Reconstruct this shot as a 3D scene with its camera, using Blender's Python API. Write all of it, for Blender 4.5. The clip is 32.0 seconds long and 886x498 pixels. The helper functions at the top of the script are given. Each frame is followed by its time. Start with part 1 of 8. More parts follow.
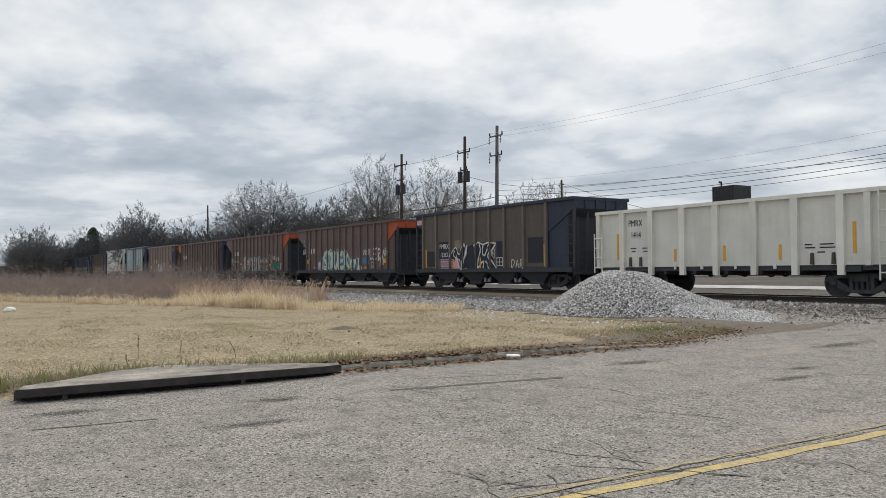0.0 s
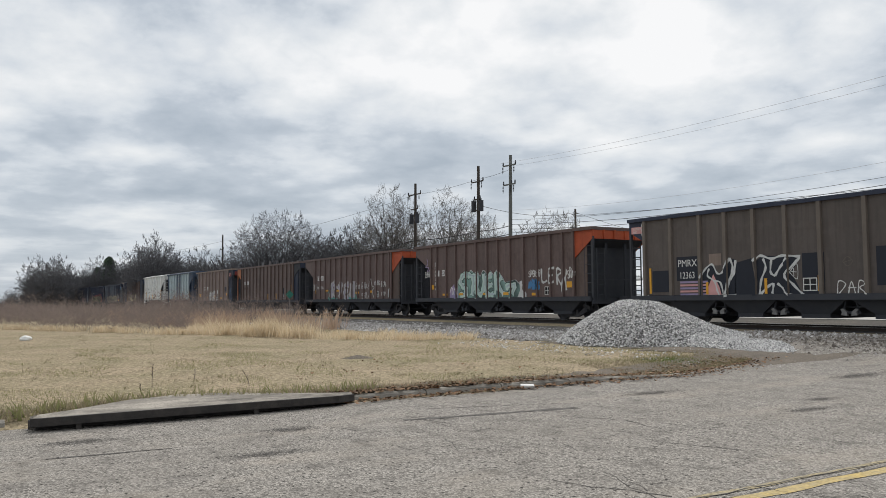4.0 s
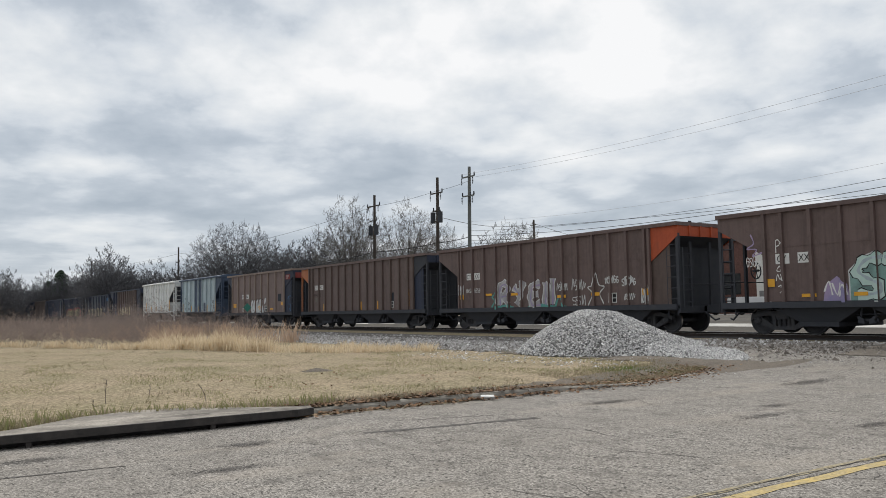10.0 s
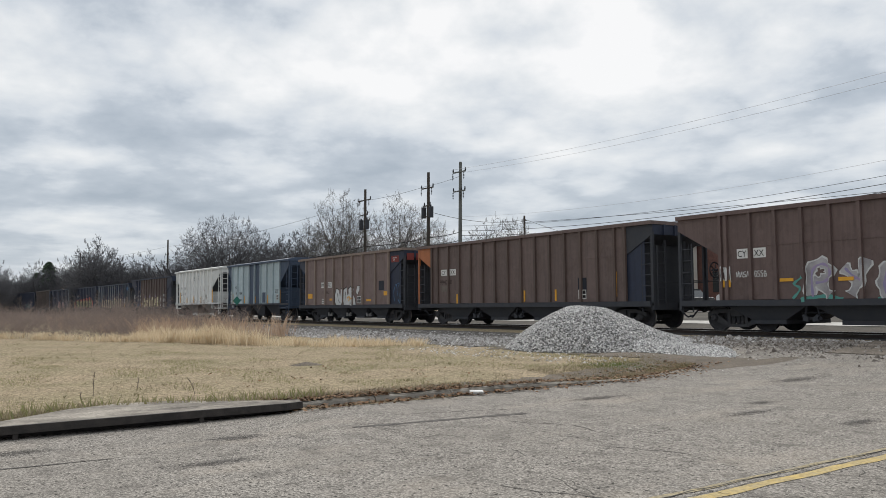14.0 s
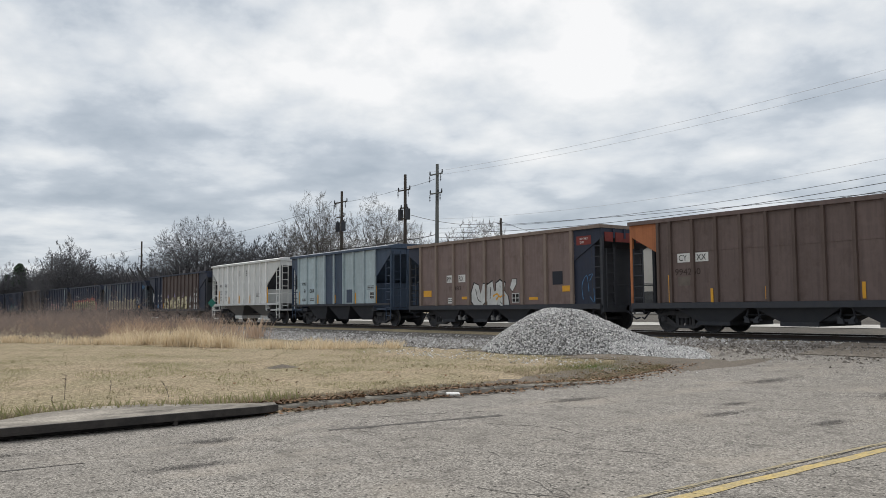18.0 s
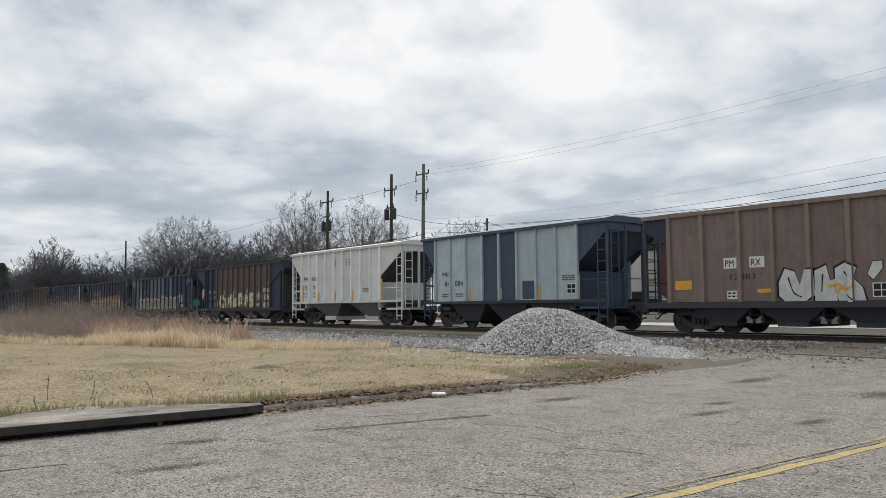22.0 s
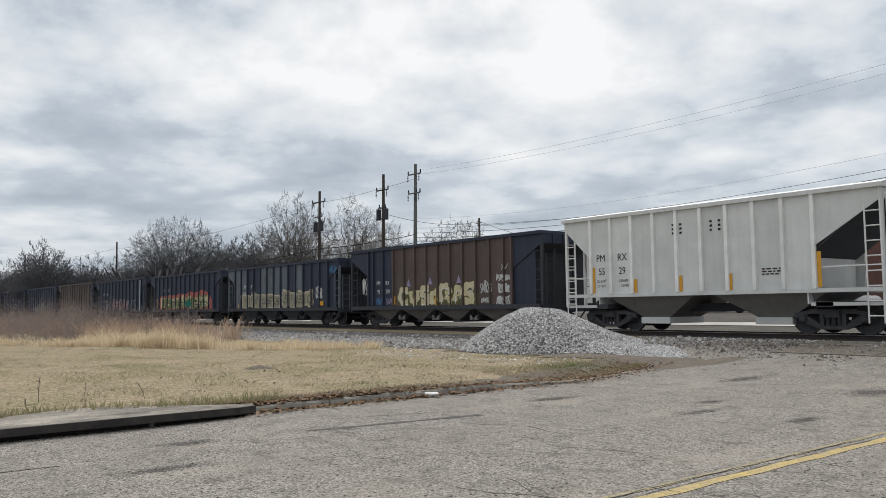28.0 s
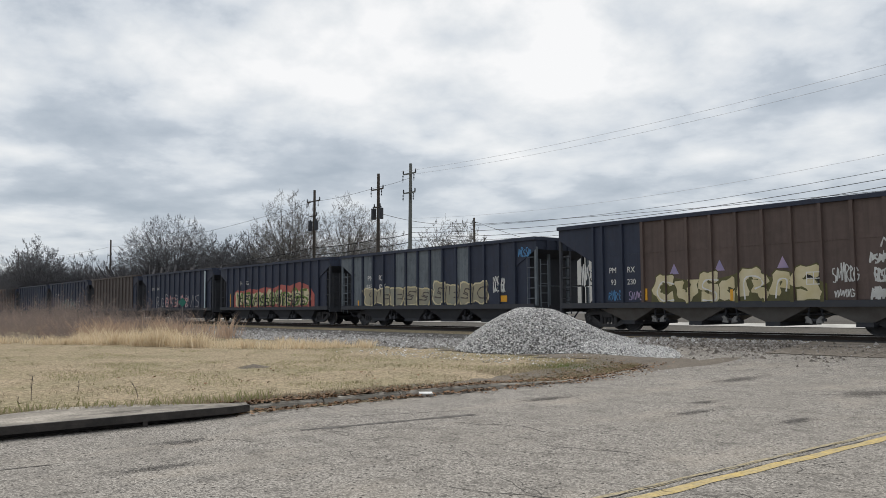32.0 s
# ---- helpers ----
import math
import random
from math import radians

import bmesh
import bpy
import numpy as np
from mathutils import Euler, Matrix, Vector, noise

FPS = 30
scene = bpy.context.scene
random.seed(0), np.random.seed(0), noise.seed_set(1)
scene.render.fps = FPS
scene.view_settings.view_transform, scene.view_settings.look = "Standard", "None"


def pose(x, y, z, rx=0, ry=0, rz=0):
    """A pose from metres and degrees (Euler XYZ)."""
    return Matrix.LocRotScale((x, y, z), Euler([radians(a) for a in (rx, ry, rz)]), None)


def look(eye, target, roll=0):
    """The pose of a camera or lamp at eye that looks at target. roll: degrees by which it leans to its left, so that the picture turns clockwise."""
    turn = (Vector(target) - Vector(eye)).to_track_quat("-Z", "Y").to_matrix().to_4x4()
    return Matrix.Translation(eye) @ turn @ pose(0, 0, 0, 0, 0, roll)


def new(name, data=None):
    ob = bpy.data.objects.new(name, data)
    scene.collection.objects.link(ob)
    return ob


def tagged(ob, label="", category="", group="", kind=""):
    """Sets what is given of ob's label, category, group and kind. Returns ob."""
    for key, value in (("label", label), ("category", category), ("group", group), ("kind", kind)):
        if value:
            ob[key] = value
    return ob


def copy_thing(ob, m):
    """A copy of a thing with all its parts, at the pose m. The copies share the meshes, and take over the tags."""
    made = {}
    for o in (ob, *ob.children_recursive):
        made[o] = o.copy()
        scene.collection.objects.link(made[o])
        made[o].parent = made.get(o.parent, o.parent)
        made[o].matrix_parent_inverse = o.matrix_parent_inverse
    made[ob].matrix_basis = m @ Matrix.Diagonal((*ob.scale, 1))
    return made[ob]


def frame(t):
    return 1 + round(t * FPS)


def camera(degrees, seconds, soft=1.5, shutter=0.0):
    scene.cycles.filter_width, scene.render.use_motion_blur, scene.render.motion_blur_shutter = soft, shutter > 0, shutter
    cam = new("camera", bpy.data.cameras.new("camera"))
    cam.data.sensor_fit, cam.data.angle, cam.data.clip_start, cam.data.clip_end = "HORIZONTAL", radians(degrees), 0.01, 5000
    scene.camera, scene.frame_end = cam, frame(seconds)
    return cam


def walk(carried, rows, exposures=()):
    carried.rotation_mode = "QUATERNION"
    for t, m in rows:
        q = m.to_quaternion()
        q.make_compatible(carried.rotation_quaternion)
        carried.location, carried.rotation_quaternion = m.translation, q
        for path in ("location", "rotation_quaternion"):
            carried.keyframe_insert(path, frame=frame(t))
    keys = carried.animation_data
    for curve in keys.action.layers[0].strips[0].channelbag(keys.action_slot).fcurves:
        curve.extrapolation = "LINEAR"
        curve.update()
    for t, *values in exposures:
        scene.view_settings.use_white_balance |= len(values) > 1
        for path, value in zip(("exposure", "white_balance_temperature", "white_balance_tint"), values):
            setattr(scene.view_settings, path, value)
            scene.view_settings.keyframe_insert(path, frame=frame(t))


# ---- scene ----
# World: x along the track (the way the train goes), y away from the camera across the track, z up.
cam = camera(57.25, 32.0, 0.85)
EYE = (0.0, 0.0, 1.55)
# seconds, heading, tilt up, roll (degrees)
TURNS = [
    (0, 57.48, 1.54, -0.47), (0.5, 57.64, 1.56, -0.29), (1, 57.52, 1.52, -0.26), (1.5, 58.38, 1.54, -0.34), (2, 57.65, 1.67, -0.48), 
    (2.5, 58.75, 1.94, -0.33), (3, 58.87, 2.62, -0.35), (3.5, 58.07, 2.85, -0.36), (4, 58.43, 3.60, -0.43), (4.5, 57.44, 3.74, -0.58), 
    (6.5, 56.46, 3.98, -0.71), (7, 56.30, 4.02, -0.79), (7.5, 56.45, 4.14, -0.89), (8, 57.22, 4.18, -0.97), (8.5, 56.81, 4.28, -1.02), 
    (9, 56.41, 4.38, -1.07), (9.5, 56.14, 4.37, -0.99), (10, 55.55, 4.37, -0.95), (10.5, 55.34, 4.29, -0.81), (11, 56.56, 4.21, -0.59), 
    (11.5, 56.58, 4.19, -0.45), (12, 56.27, 4.13, -0.38), (12.5, 55.88, 4.03, -0.39), (13, 55.49, 4.04, -0.44), (13.5, 55.17, 4.03, -0.46), 
    (14, 54.88, 4.01, -0.47), (14.5, 54.61, 4.00, -0.46), (16.5, 53.74, 4.11, -0.51), (17, 53.59, 4.14, -0.53), (17.5, 53.40, 4.16, -0.55), 
    (18, 53.23, 4.15, -0.49), (18.5, 53.13, 4.14, -0.48), (19, 52.97, 4.16, -0.51), (19.5, 52.80, 4.16, -0.48), (20, 52.66, 4.14, -0.49), 
    (20.5, 52.56, 4.15, -0.47), (21, 52.42, 4.15, -0.45), (21.5, 52.34, 4.14, -0.49), (22, 52.25, 4.14, -0.46), (22.5, 52.18, 4.16, -0.48), 
    (23, 52.07, 4.15, -0.43), (23.5, 52.01, 4.15, -0.44), (24, 51.94, 4.15, -0.41), (24.5, 51.91, 4.16, -0.45), (25, 51.90, 4.14, -0.40), 
    (25.5, 51.89, 4.15, -0.41), (27.5, 51.72, 4.12, -0.69), (28, 51.70, 4.13, -0.70), (28.5, 51.67, 4.12, -0.69), (29, 51.61, 4.13, -0.70), 
    (29.5, 51.55, 4.10, -0.67), (30, 51.52, 4.09, -0.61), (30.5, 51.44, 4.08, -0.52), (31, 51.36, 4.08, -0.57), (31.5, 51.34, 4.08, -0.52), 
    (32, 51.33, 4.10, -0.47),
]
walk(cam, [(t, pose(*EYE, 90 + pitch, 0, yaw) @ pose(0, 0, 0, 0, 0, roll)) for t, yaw, pitch, roll in TURNS],
     exposures=[(0.0, 0.0), (32.0, 0.0)])

TRACK_Y, RAIL_Z, SPEED = 24.4, 0.63, 3.842


# ---- sky and sun ----
def make_world():
    world = bpy.data.worlds.new("overcast_sky")
    scene.world = world
    world.use_nodes = True
    nt = world.node_tree
    nt.nodes.clear()
    N, L = nt.nodes.new, nt.links.new
    out, bg = N("ShaderNodeOutputWorld"), N("ShaderNodeBackground")
    tc, sep = N("ShaderNodeTexCoord"), N("ShaderNodeSeparateXYZ")
    L(tc.outputs["Generated"], sep.inputs[0])

    def m(op, a, b=None, c=None):
        n = N("ShaderNodeMath")
        n.operation = op
        for i, v in enumerate((a, b, c)):
            if v is None:
                continue
            if isinstance(v, (int, float)):
                n.inputs[i].default_value = v
            else:
                L(v, n.inputs[i])
        return n.outputs[0]


    # the cloud deck flattens into level bands towards the horizon
    flat = m("SQRT", m("ADD", m("MULTIPLY", sep.outputs[0], sep.outputs[0]), m("ADD", m("MULTIPLY", sep.outputs[1], sep.outputs[1]), 0.05)))
    px, py = m("DIVIDE", sep.outputs[0], flat), m("DIVIDE", sep.outputs[1], flat)
    pz = m("MULTIPLY", m("LOGARITHM", m("ADD", m("MAXIMUM", sep.outputs[2], 0.0), 0.07), math.e), 0.68)

    def sheet(scale, detail, rough, dist, off, lift=0.0):
        cb = N("ShaderNodeCombineXYZ")
        L(m("ADD", px, off), cb.inputs[0])
        L(py, cb.inputs[1])
        L(m("ADD", pz, lift), cb.inputs[2])
        n = N("ShaderNodeTexNoise")
        n.inputs["Scale"].default_value = scale
        n.inputs["Detail"].default_value = detail
        n.inputs["Roughness"].default_value = rough
        n.inputs["Distortion"].default_value = dist
        L(cb.outputs[0], n.inputs["Vector"])
        return n.outputs[0]

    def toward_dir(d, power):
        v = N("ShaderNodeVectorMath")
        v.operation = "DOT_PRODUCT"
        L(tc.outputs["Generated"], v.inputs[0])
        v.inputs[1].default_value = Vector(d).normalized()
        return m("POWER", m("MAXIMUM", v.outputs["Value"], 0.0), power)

    big = sheet(2.2, 3.0, 0.5, 0.0, 4.3)
    puff = sheet(4.0, 9.0, 0.52, 0.0, 1.7)
    above = sheet(4.0, 9.0, 0.52, 0.0, 1.7, 0.045)
    lump = m("ABSOLUTE", m("SUBTRACT", sheet(4.8, 7.0, 0.52, 0.0, 8.1), 0.5))
    # grey where the sheet is thick, lit where a billow's upper edge turns to the light
    thin = m("ADD", m("SUBTRACT", 1.025, m("ADD", m("MULTIPLY", big, 0.46), m("MULTIPLY", puff, 0.55))), m("MULTIPLY", lump, 0.60))
    lit = m("MULTIPLY", m("SUBTRACT", puff, above), 0.75)
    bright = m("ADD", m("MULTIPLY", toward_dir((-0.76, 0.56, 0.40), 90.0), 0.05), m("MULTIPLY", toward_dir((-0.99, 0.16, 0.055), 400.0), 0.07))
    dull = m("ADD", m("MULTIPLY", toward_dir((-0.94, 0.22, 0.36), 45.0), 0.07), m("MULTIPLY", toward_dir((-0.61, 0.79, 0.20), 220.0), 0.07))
    low = m("MULTIPLY", m("SUBTRACT", 1.0, m("MINIMUM", m("MULTIPLY", m("MAXIMUM", sep.outputs[2], 0.0), 2.9), 1.0)), 0.125)
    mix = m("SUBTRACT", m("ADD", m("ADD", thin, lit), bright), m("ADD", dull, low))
    ramp = N("ShaderNodeValToRGB")
    els = ramp.color_ramp.elements
    els[0].position, els[0].color = 0.36, (0.415, 0.475, 0.545, 1)
    els[1].position, els[1].color = 0.655, (0.98, 0.98, 0.98, 1)
    for pos, col in ((0.45, (0.54, 0.595, 0.66, 1)), (0.50, (0.68, 0.725, 0.775, 1)), (0.575, (0.825, 0.85, 0.87, 1))):
        e = els.new(pos)
        e.color = col
    L(mix, ramp.inputs[0])
    sky = N("ShaderNodeTexSky")
    sky.sky_type = "NISHITA"
    sky.sun_disc = False
    sky.sun_elevation, sky.sun_rotation = radians(48), radians(-50)
    blend = N("ShaderNodeMix")
    blend.data_type, blend.blend_type = "RGBA", "ADD"
    blend.inputs[0].default_value = 0.006
    L(ramp.outputs[0], blend.inputs[6])
    L(sky.outputs[0], blend.inputs[7])
    L(blend.outputs[2], bg.inputs[0])
    bg.inputs[1].default_value = 0.92
    L(bg.outputs[0], out.inputs[0])


make_world()
sun = new("sun", bpy.data.lights.new("sun", "SUN"))
sun.data.energy, sun.data.angle, sun.data.color = 3.0, radians(45), (1.0, 0.965, 0.91)
sun.matrix_basis = look((0, 0, 0), (math.sin(radians(50)), -math.cos(radians(50)), -math.tan(radians(48))))


# ---- materials ----
def mat(name, col, rough=0.8, metal=0.0, col2=None, scale=6.0, amount=0.5, bump=0.0, bump_scale=40.0, streak=0.0, rust=0.0,
        rust_col=(0.12, 0.055, 0.03), spec=0.4, grain=0.0, grain_scale=120.0, rand=0.0, stretch=(1, 1, 1), pale=0.0, pale_scale=30.0, deep=0.35):
    """Node material: two colours mixed by broad noise, vertical streaks, rust patches, fine grain and bump, in metres."""
    ma = bpy.data.materials.new(name)
    ma.use_nodes = True
    nt = ma.node_tree
    N, L = nt.nodes.new, nt.links.new
    bs = nt.nodes["Principled BSDF"]
    bs.inputs["Roughness"].default_value = rough
    bs.inputs["Metallic"].default_value = metal
    bs.inputs["Specular IOR Level"].default_value = spec
    tc = N("ShaderNodeTexCoord")

    def tex(sc, detail=5.0, rough_=0.6, st=(1, 1, 1), dist=0.0):
        mp = N("ShaderNodeMapping")
        mp.inputs["Scale"].default_value = st
        L(tc.outputs["Object"], mp.inputs[0])
        n = N("ShaderNodeTexNoise")
        n.inputs["Scale"].default_value = sc
        n.inputs["Detail"].default_value = detail
        n.inputs["Roughness"].default_value = rough_
        n.inputs["Distortion"].default_value = dist
        L(mp.outputs[0], n.inputs["Vector"])
        return n.outputs[0]

    def ramp(v, lo, hi):
        n = N("ShaderNodeMapRange")
        n.inputs[1].default_value, n.inputs[2].default_value = lo, hi
        L(v, n.inputs[0])
        return n.outputs[0]

    def mixc(fac, a, b, mode="MIX"):
        n = N("ShaderNodeMix")
        n.data_type, n.blend_type = "RGBA", mode
        for s, v in ((0, fac), (6, a), (7, b)):
            if isinstance(v, (int, float)):
                n.inputs[s].default_value = v
            elif isinstance(v, tuple):
                n.inputs[s].default_value = (*v[:3], 1)
            else:
                L(v, n.inputs[s])
        return n.outputs[2]

    def mul(a, b):
        n = N("ShaderNodeMath")
        n.operation = "MULTIPLY"
        L(a, n.inputs[0])
        n.inputs[1].default_value = b
        return n.outputs[0]

    c2 = col2 or tuple(v * 0.62 for v in col)
    out = mixc(mul(ramp(tex(scale, st=stretch), 0.35, 0.68), amount), col, c2)
    if streak:
        out = mixc(mul(ramp(tex(7.0, 4.0, 0.6, (1, 1, 0.06)), 0.45, 0.75), streak), out, tuple(v * 0.45 for v in col))
    if rust:
        out = mixc(mul(ramp(tex(2.3, 9.0, 0.72, (1, 1, 0.6), 0.4), 0.53, 0.64), rust), out, rust_col)
    if grain:
        out = mixc(mul(ramp(tex(grain_scale, 2.0, 0.6), 0.42, 0.60), grain), out, tuple(v * deep for v in col))
    if pale:
        out = mixc(mul(ramp(tex(pale_scale, 2.0, 0.6), 0.50, 0.66), pale), out, tuple(min(0.9, v * 1.7) for v in col))
    if rand:
        oi, hs = N("ShaderNodeObjectInfo"), N("ShaderNodeHueSaturation")
        n = N("ShaderNodeMapRange")
        n.inputs[3].default_value, n.inputs[4].default_value = 1 - rand, 1 + rand
        L(oi.outputs["Random"], n.inputs[0])
        L(n.outputs[0], hs.inputs["Value"])
        L(out, hs.inputs["Color"])
        out = hs.outputs[0]
    L(out, bs.inputs["Base Color"])
    if bump:
        b = N("ShaderNodeBump")
        b.inputs["Strength"].default_value = 1.0
        b.inputs["Distance"].default_value = bump
        L(tex(bump_scale, 4.0, 0.6), b.inputs["Height"])
        L(b.outputs[0], bs.inputs["Normal"])
    return ma


def island_mat(name, cols, rough=0.9, spec=0.25, thin=0.0, patch=None):
    """For scattered pieces joined in one mesh: each island takes a colour of its own."""
    ma = bpy.data.materials.new(name)
    ma.use_nodes = True
    nt = ma.node_tree
    bs = nt.nodes["Principled BSDF"]
    bs.inputs["Roughness"].default_value = rough
    bs.inputs["Specular IOR Level"].default_value = spec
    g, r = nt.nodes.new("ShaderNodeNewGeometry"), nt.nodes.new("ShaderNodeValToRGB")
    els = r.color_ramp.elements
    els[0].position, els[0].color = 0.0, (*cols[0], 1)
    els[1].position, els[1].color = 1.0, (*cols[-1], 1)
    for i, c in enumerate(cols[1:-1], 1):
        els.new(i / (len(cols) - 1)).color = (*c, 1)
    nt.links.new(g.outputs["Random Per Island"], r.inputs[0])
    colour = r.outputs[0]
    if patch:
        # broad patches of another growth, and finer clumping
        tc = nt.nodes.new("ShaderNodeTexCoord")
        for sc, lo, hi, amount, c in ((0.5, 0.47, 0.66, 0.85, patch), (3.2, 0.40, 0.68, 0.45, tuple(v * 0.6 for v in cols[0]))):
            n, mr, mx = nt.nodes.new("ShaderNodeTexNoise"), nt.nodes.new("ShaderNodeMapRange"), nt.nodes.new("ShaderNodeMix")
            n.inputs["Scale"].default_value, n.inputs["Detail"].default_value = sc, 5.0
            mr.inputs[1].default_value, mr.inputs[2].default_value, mr.inputs[4].default_value = lo, hi, amount
            mx.data_type = "RGBA"
            mx.inputs[7].default_value = (*c, 1)
            nt.links.new(tc.outputs["Object"], n.inputs["Vector"])
            nt.links.new(n.outputs[0], mr.inputs[0])
            nt.links.new(mr.outputs[0], mx.inputs[0])
            nt.links.new(colour, mx.inputs[6])
            colour = mx.outputs[2]
    nt.links.new(colour, bs.inputs["Base Color"])
    if thin:
        # light passes through dry blades
        tr, mx = nt.nodes.new("ShaderNodeBsdfTranslucent"), nt.nodes.new("ShaderNodeMixShader")
        mx.inputs[0].default_value = thin
        nt.links.new(colour, tr.inputs[0])
        nt.links.new(bs.outputs[0], mx.inputs[1])
        nt.links.new(tr.outputs[0], mx.inputs[2])
        nt.links.new(mx.outputs[0], nt.nodes["Material Output"].inputs[0])
    return ma


def paint(name, col, **kw):
    kw.setdefault("rough", 0.62)
    kw.setdefault("streak", 0.55)
    kw.setdefault("rand", 0.09)
    kw.setdefault("pale", 0.16)
    kw.setdefault("pale_scale", 2.6)
    kw.setdefault("amount", 0.45)
    kw.setdefault("scale", 1.3)
    kw.setdefault("bump", 0.004)
    kw.setdefault("bump_scale", 3.0)
    kw.setdefault("grain", 0.12)
    return mat(name, col, **kw)


def asphalt_mat():
    """Weathered chip-seal: pale and dark aggregate in worn binder, stained and dusty in broad patches, with small pits."""
    ma = bpy.data.materials.new("worn_asphalt")
    ma.use_nodes = True
    nt = ma.node_tree
    N, L = nt.nodes.new, nt.links.new
    bs = nt.nodes["Principled BSDF"]
    bs.inputs["Roughness"].default_value = 0.93
    bs.inputs["Specular IOR Level"].default_value = 0.08
    tc = N("ShaderNodeTexCoord")

    def ranged(v, lo, hi, top=1.0):
        n = N("ShaderNodeMapRange")
        n.inputs[1].default_value, n.inputs[2].default_value, n.inputs[4].default_value = lo, hi, top
        L(v, n.inputs[0])
        return n.outputs[0]

    def nz(sc, detail=4.0, rough=0.6, st=(1, 1, 1)):
        mp, n = N("ShaderNodeMapping"), N("ShaderNodeTexNoise")
        mp.inputs["Scale"].default_value = st
        n.inputs["Scale"].default_value, n.inputs["Detail"].default_value, n.inputs["Roughness"].default_value = sc, detail, rough
        L(tc.outputs["Object"], mp.inputs[0])
        L(mp.outputs[0], n.inputs["Vector"])
        return n.outputs[0]

    def chips(sc, out):
        n = N("ShaderNodeTexVoronoi")
        n.voronoi_dimensions = "2D"
        n.inputs["Scale"].default_value = sc
        L(tc.outputs["Object"], n.inputs["Vector"])
        return n.outputs[out]

    def over(fac, a, b, mode="MIX"):
        n = N("ShaderNodeMix")
        n.data_type, n.blend_type = "RGBA", mode
        for s, v in ((0, fac), (6, a), (7, b)):
            if isinstance(v, (int, float)):
                n.inputs[s].default_value = v
            elif isinstance(v, tuple):
                n.inputs[s].default_value = (*v, 1)
            else:
                L(v, n.inputs[s])
        return n.outputs[2]

    sep = N("ShaderNodeSeparateColor")
    L(chips(62.0, "Color"), sep.inputs[0])
    col = over(ranged(sep.outputs[0], 0.0, 1.0), (0.085, 0.079, 0.072), (0.53, 0.495, 0.45))
    col = over(ranged(nz(130.0, 2.0), 0.40, 0.60, 0.62), col, (0.085, 0.079, 0.072))
    col = over(ranged(nz(0.55, 6.0), 0.40, 0.70, 0.45), col, (0.19, 0.175, 0.155))
    col = over(ranged(nz(2.4, 8.0, 0.68), 0.51, 0.68, 0.62), col, (0.095, 0.088, 0.08))
    col = over(ranged(nz(0.9, 7.0, 0.62, (1, 0.5, 1)), 0.52, 0.72, 0.35), col, (0.38, 0.335, 0.28))
    # pits
    pit = N("ShaderNodeMath")
    pit.operation = "MULTIPLY"
    sep2 = N("ShaderNodeSeparateColor")
    L(chips(7.5, "Color"), sep2.inputs[0])
    L(ranged(chips(7.5, "Distance"), 0.13, 0.08), pit.inputs[0])
    L(ranged(sep2.outputs[1], 0.55, 0.60), pit.inputs[1])
    col = over(pit.outputs[0], col, (0.03, 0.028, 0.026))
    L(col, bs.inputs["Base Color"])
    b = N("ShaderNodeBump")
    b.inputs["Strength"].default_value, b.inputs["Distance"].default_value = 1.0, 0.006
    L(chips(62.0, "Distance"), b.inputs["Height"])
    L(b.outputs[0], bs.inputs["Normal"])
    return ma


ASPHALT = asphalt_mat()
PATCH = mat("tar_patch", (0.085, 0.079, 0.073), 0.85, spec=0.08, col2=(0.165, 0.157, 0.149), scale=5, amount=0.8, grain=0.5, grain_scale=60)
CRACK = mat("crack_filler", (0.05, 0.045, 0.04), 0.9, scale=9)
CONCRETE = mat("old_concrete", (0.37, 0.345, 0.305), 0.9, spec=0.08, col2=(0.21, 0.195, 0.172), scale=1.6, amount=0.8, bump=0.004, bump_scale=30, grain=0.3, grain_scale=70)
SLAB = mat("weathered_slab", (0.36, 0.33, 0.288), 0.9, spec=0.08, col2=(0.09, 0.082, 0.074), scale=2.6, amount=1.0, bump=0.008, bump_scale=22, grain=0.4, grain_scale=28, pale=0.15, pale_scale=5,
           stretch=(1, 0.35, 1))
YELLOW_LINE = mat("faded_yellow_line", (0.50, 0.365, 0.12), 0.85, col2=(0.30, 0.26, 0.17), scale=6, amount=0.9, grain=0.5, grain_scale=40)
YELLOW_WORN = mat("worn_yellow_line", (0.36, 0.29, 0.15), 0.85, col2=(0.23, 0.215, 0.18), scale=5, amount=1.0, grain=0.7, grain_scale=40)
LAWN = mat("dormant_lawn", (0.325, 0.262, 0.180), 0.95, spec=0.08, col2=(0.205, 0.185, 0.108), scale=0.5, amount=0.9, bump=0.03, bump_scale=9, grain=0.7, grain_scale=13, pale=0.4, pale_scale=17)
SOIL = mat("gravelly_soil", (0.19, 0.164, 0.137), 0.95, spec=0.08, col2=(0.13, 0.115, 0.10), scale=1.2, amount=0.8, bump=0.02, bump_scale=18, grain=0.5, grain_scale=30)
BALLAST = mat("ballast_bed", (0.20, 0.19, 0.18), 0.95, spec=0.08, col2=(0.10, 0.092, 0.085), scale=2.5, amount=0.7, bump=0.03, bump_scale=22, grain=0.7, grain_scale=18)
DARK_BALLAST = mat("near_black_ballast", (0.045, 0.044, 0.044), 0.9, spec=0.08, col2=(0.065, 0.061, 0.058), scale=5, amount=0.6, bump=0.02, bump_scale=22)
STONES = island_mat("crushed_limestone", [(0.13, 0.127, 0.127), (0.44, 0.432, 0.425), (0.66, 0.65, 0.635), (0.26, 0.255, 0.25), (0.80, 0.79, 0.77)])
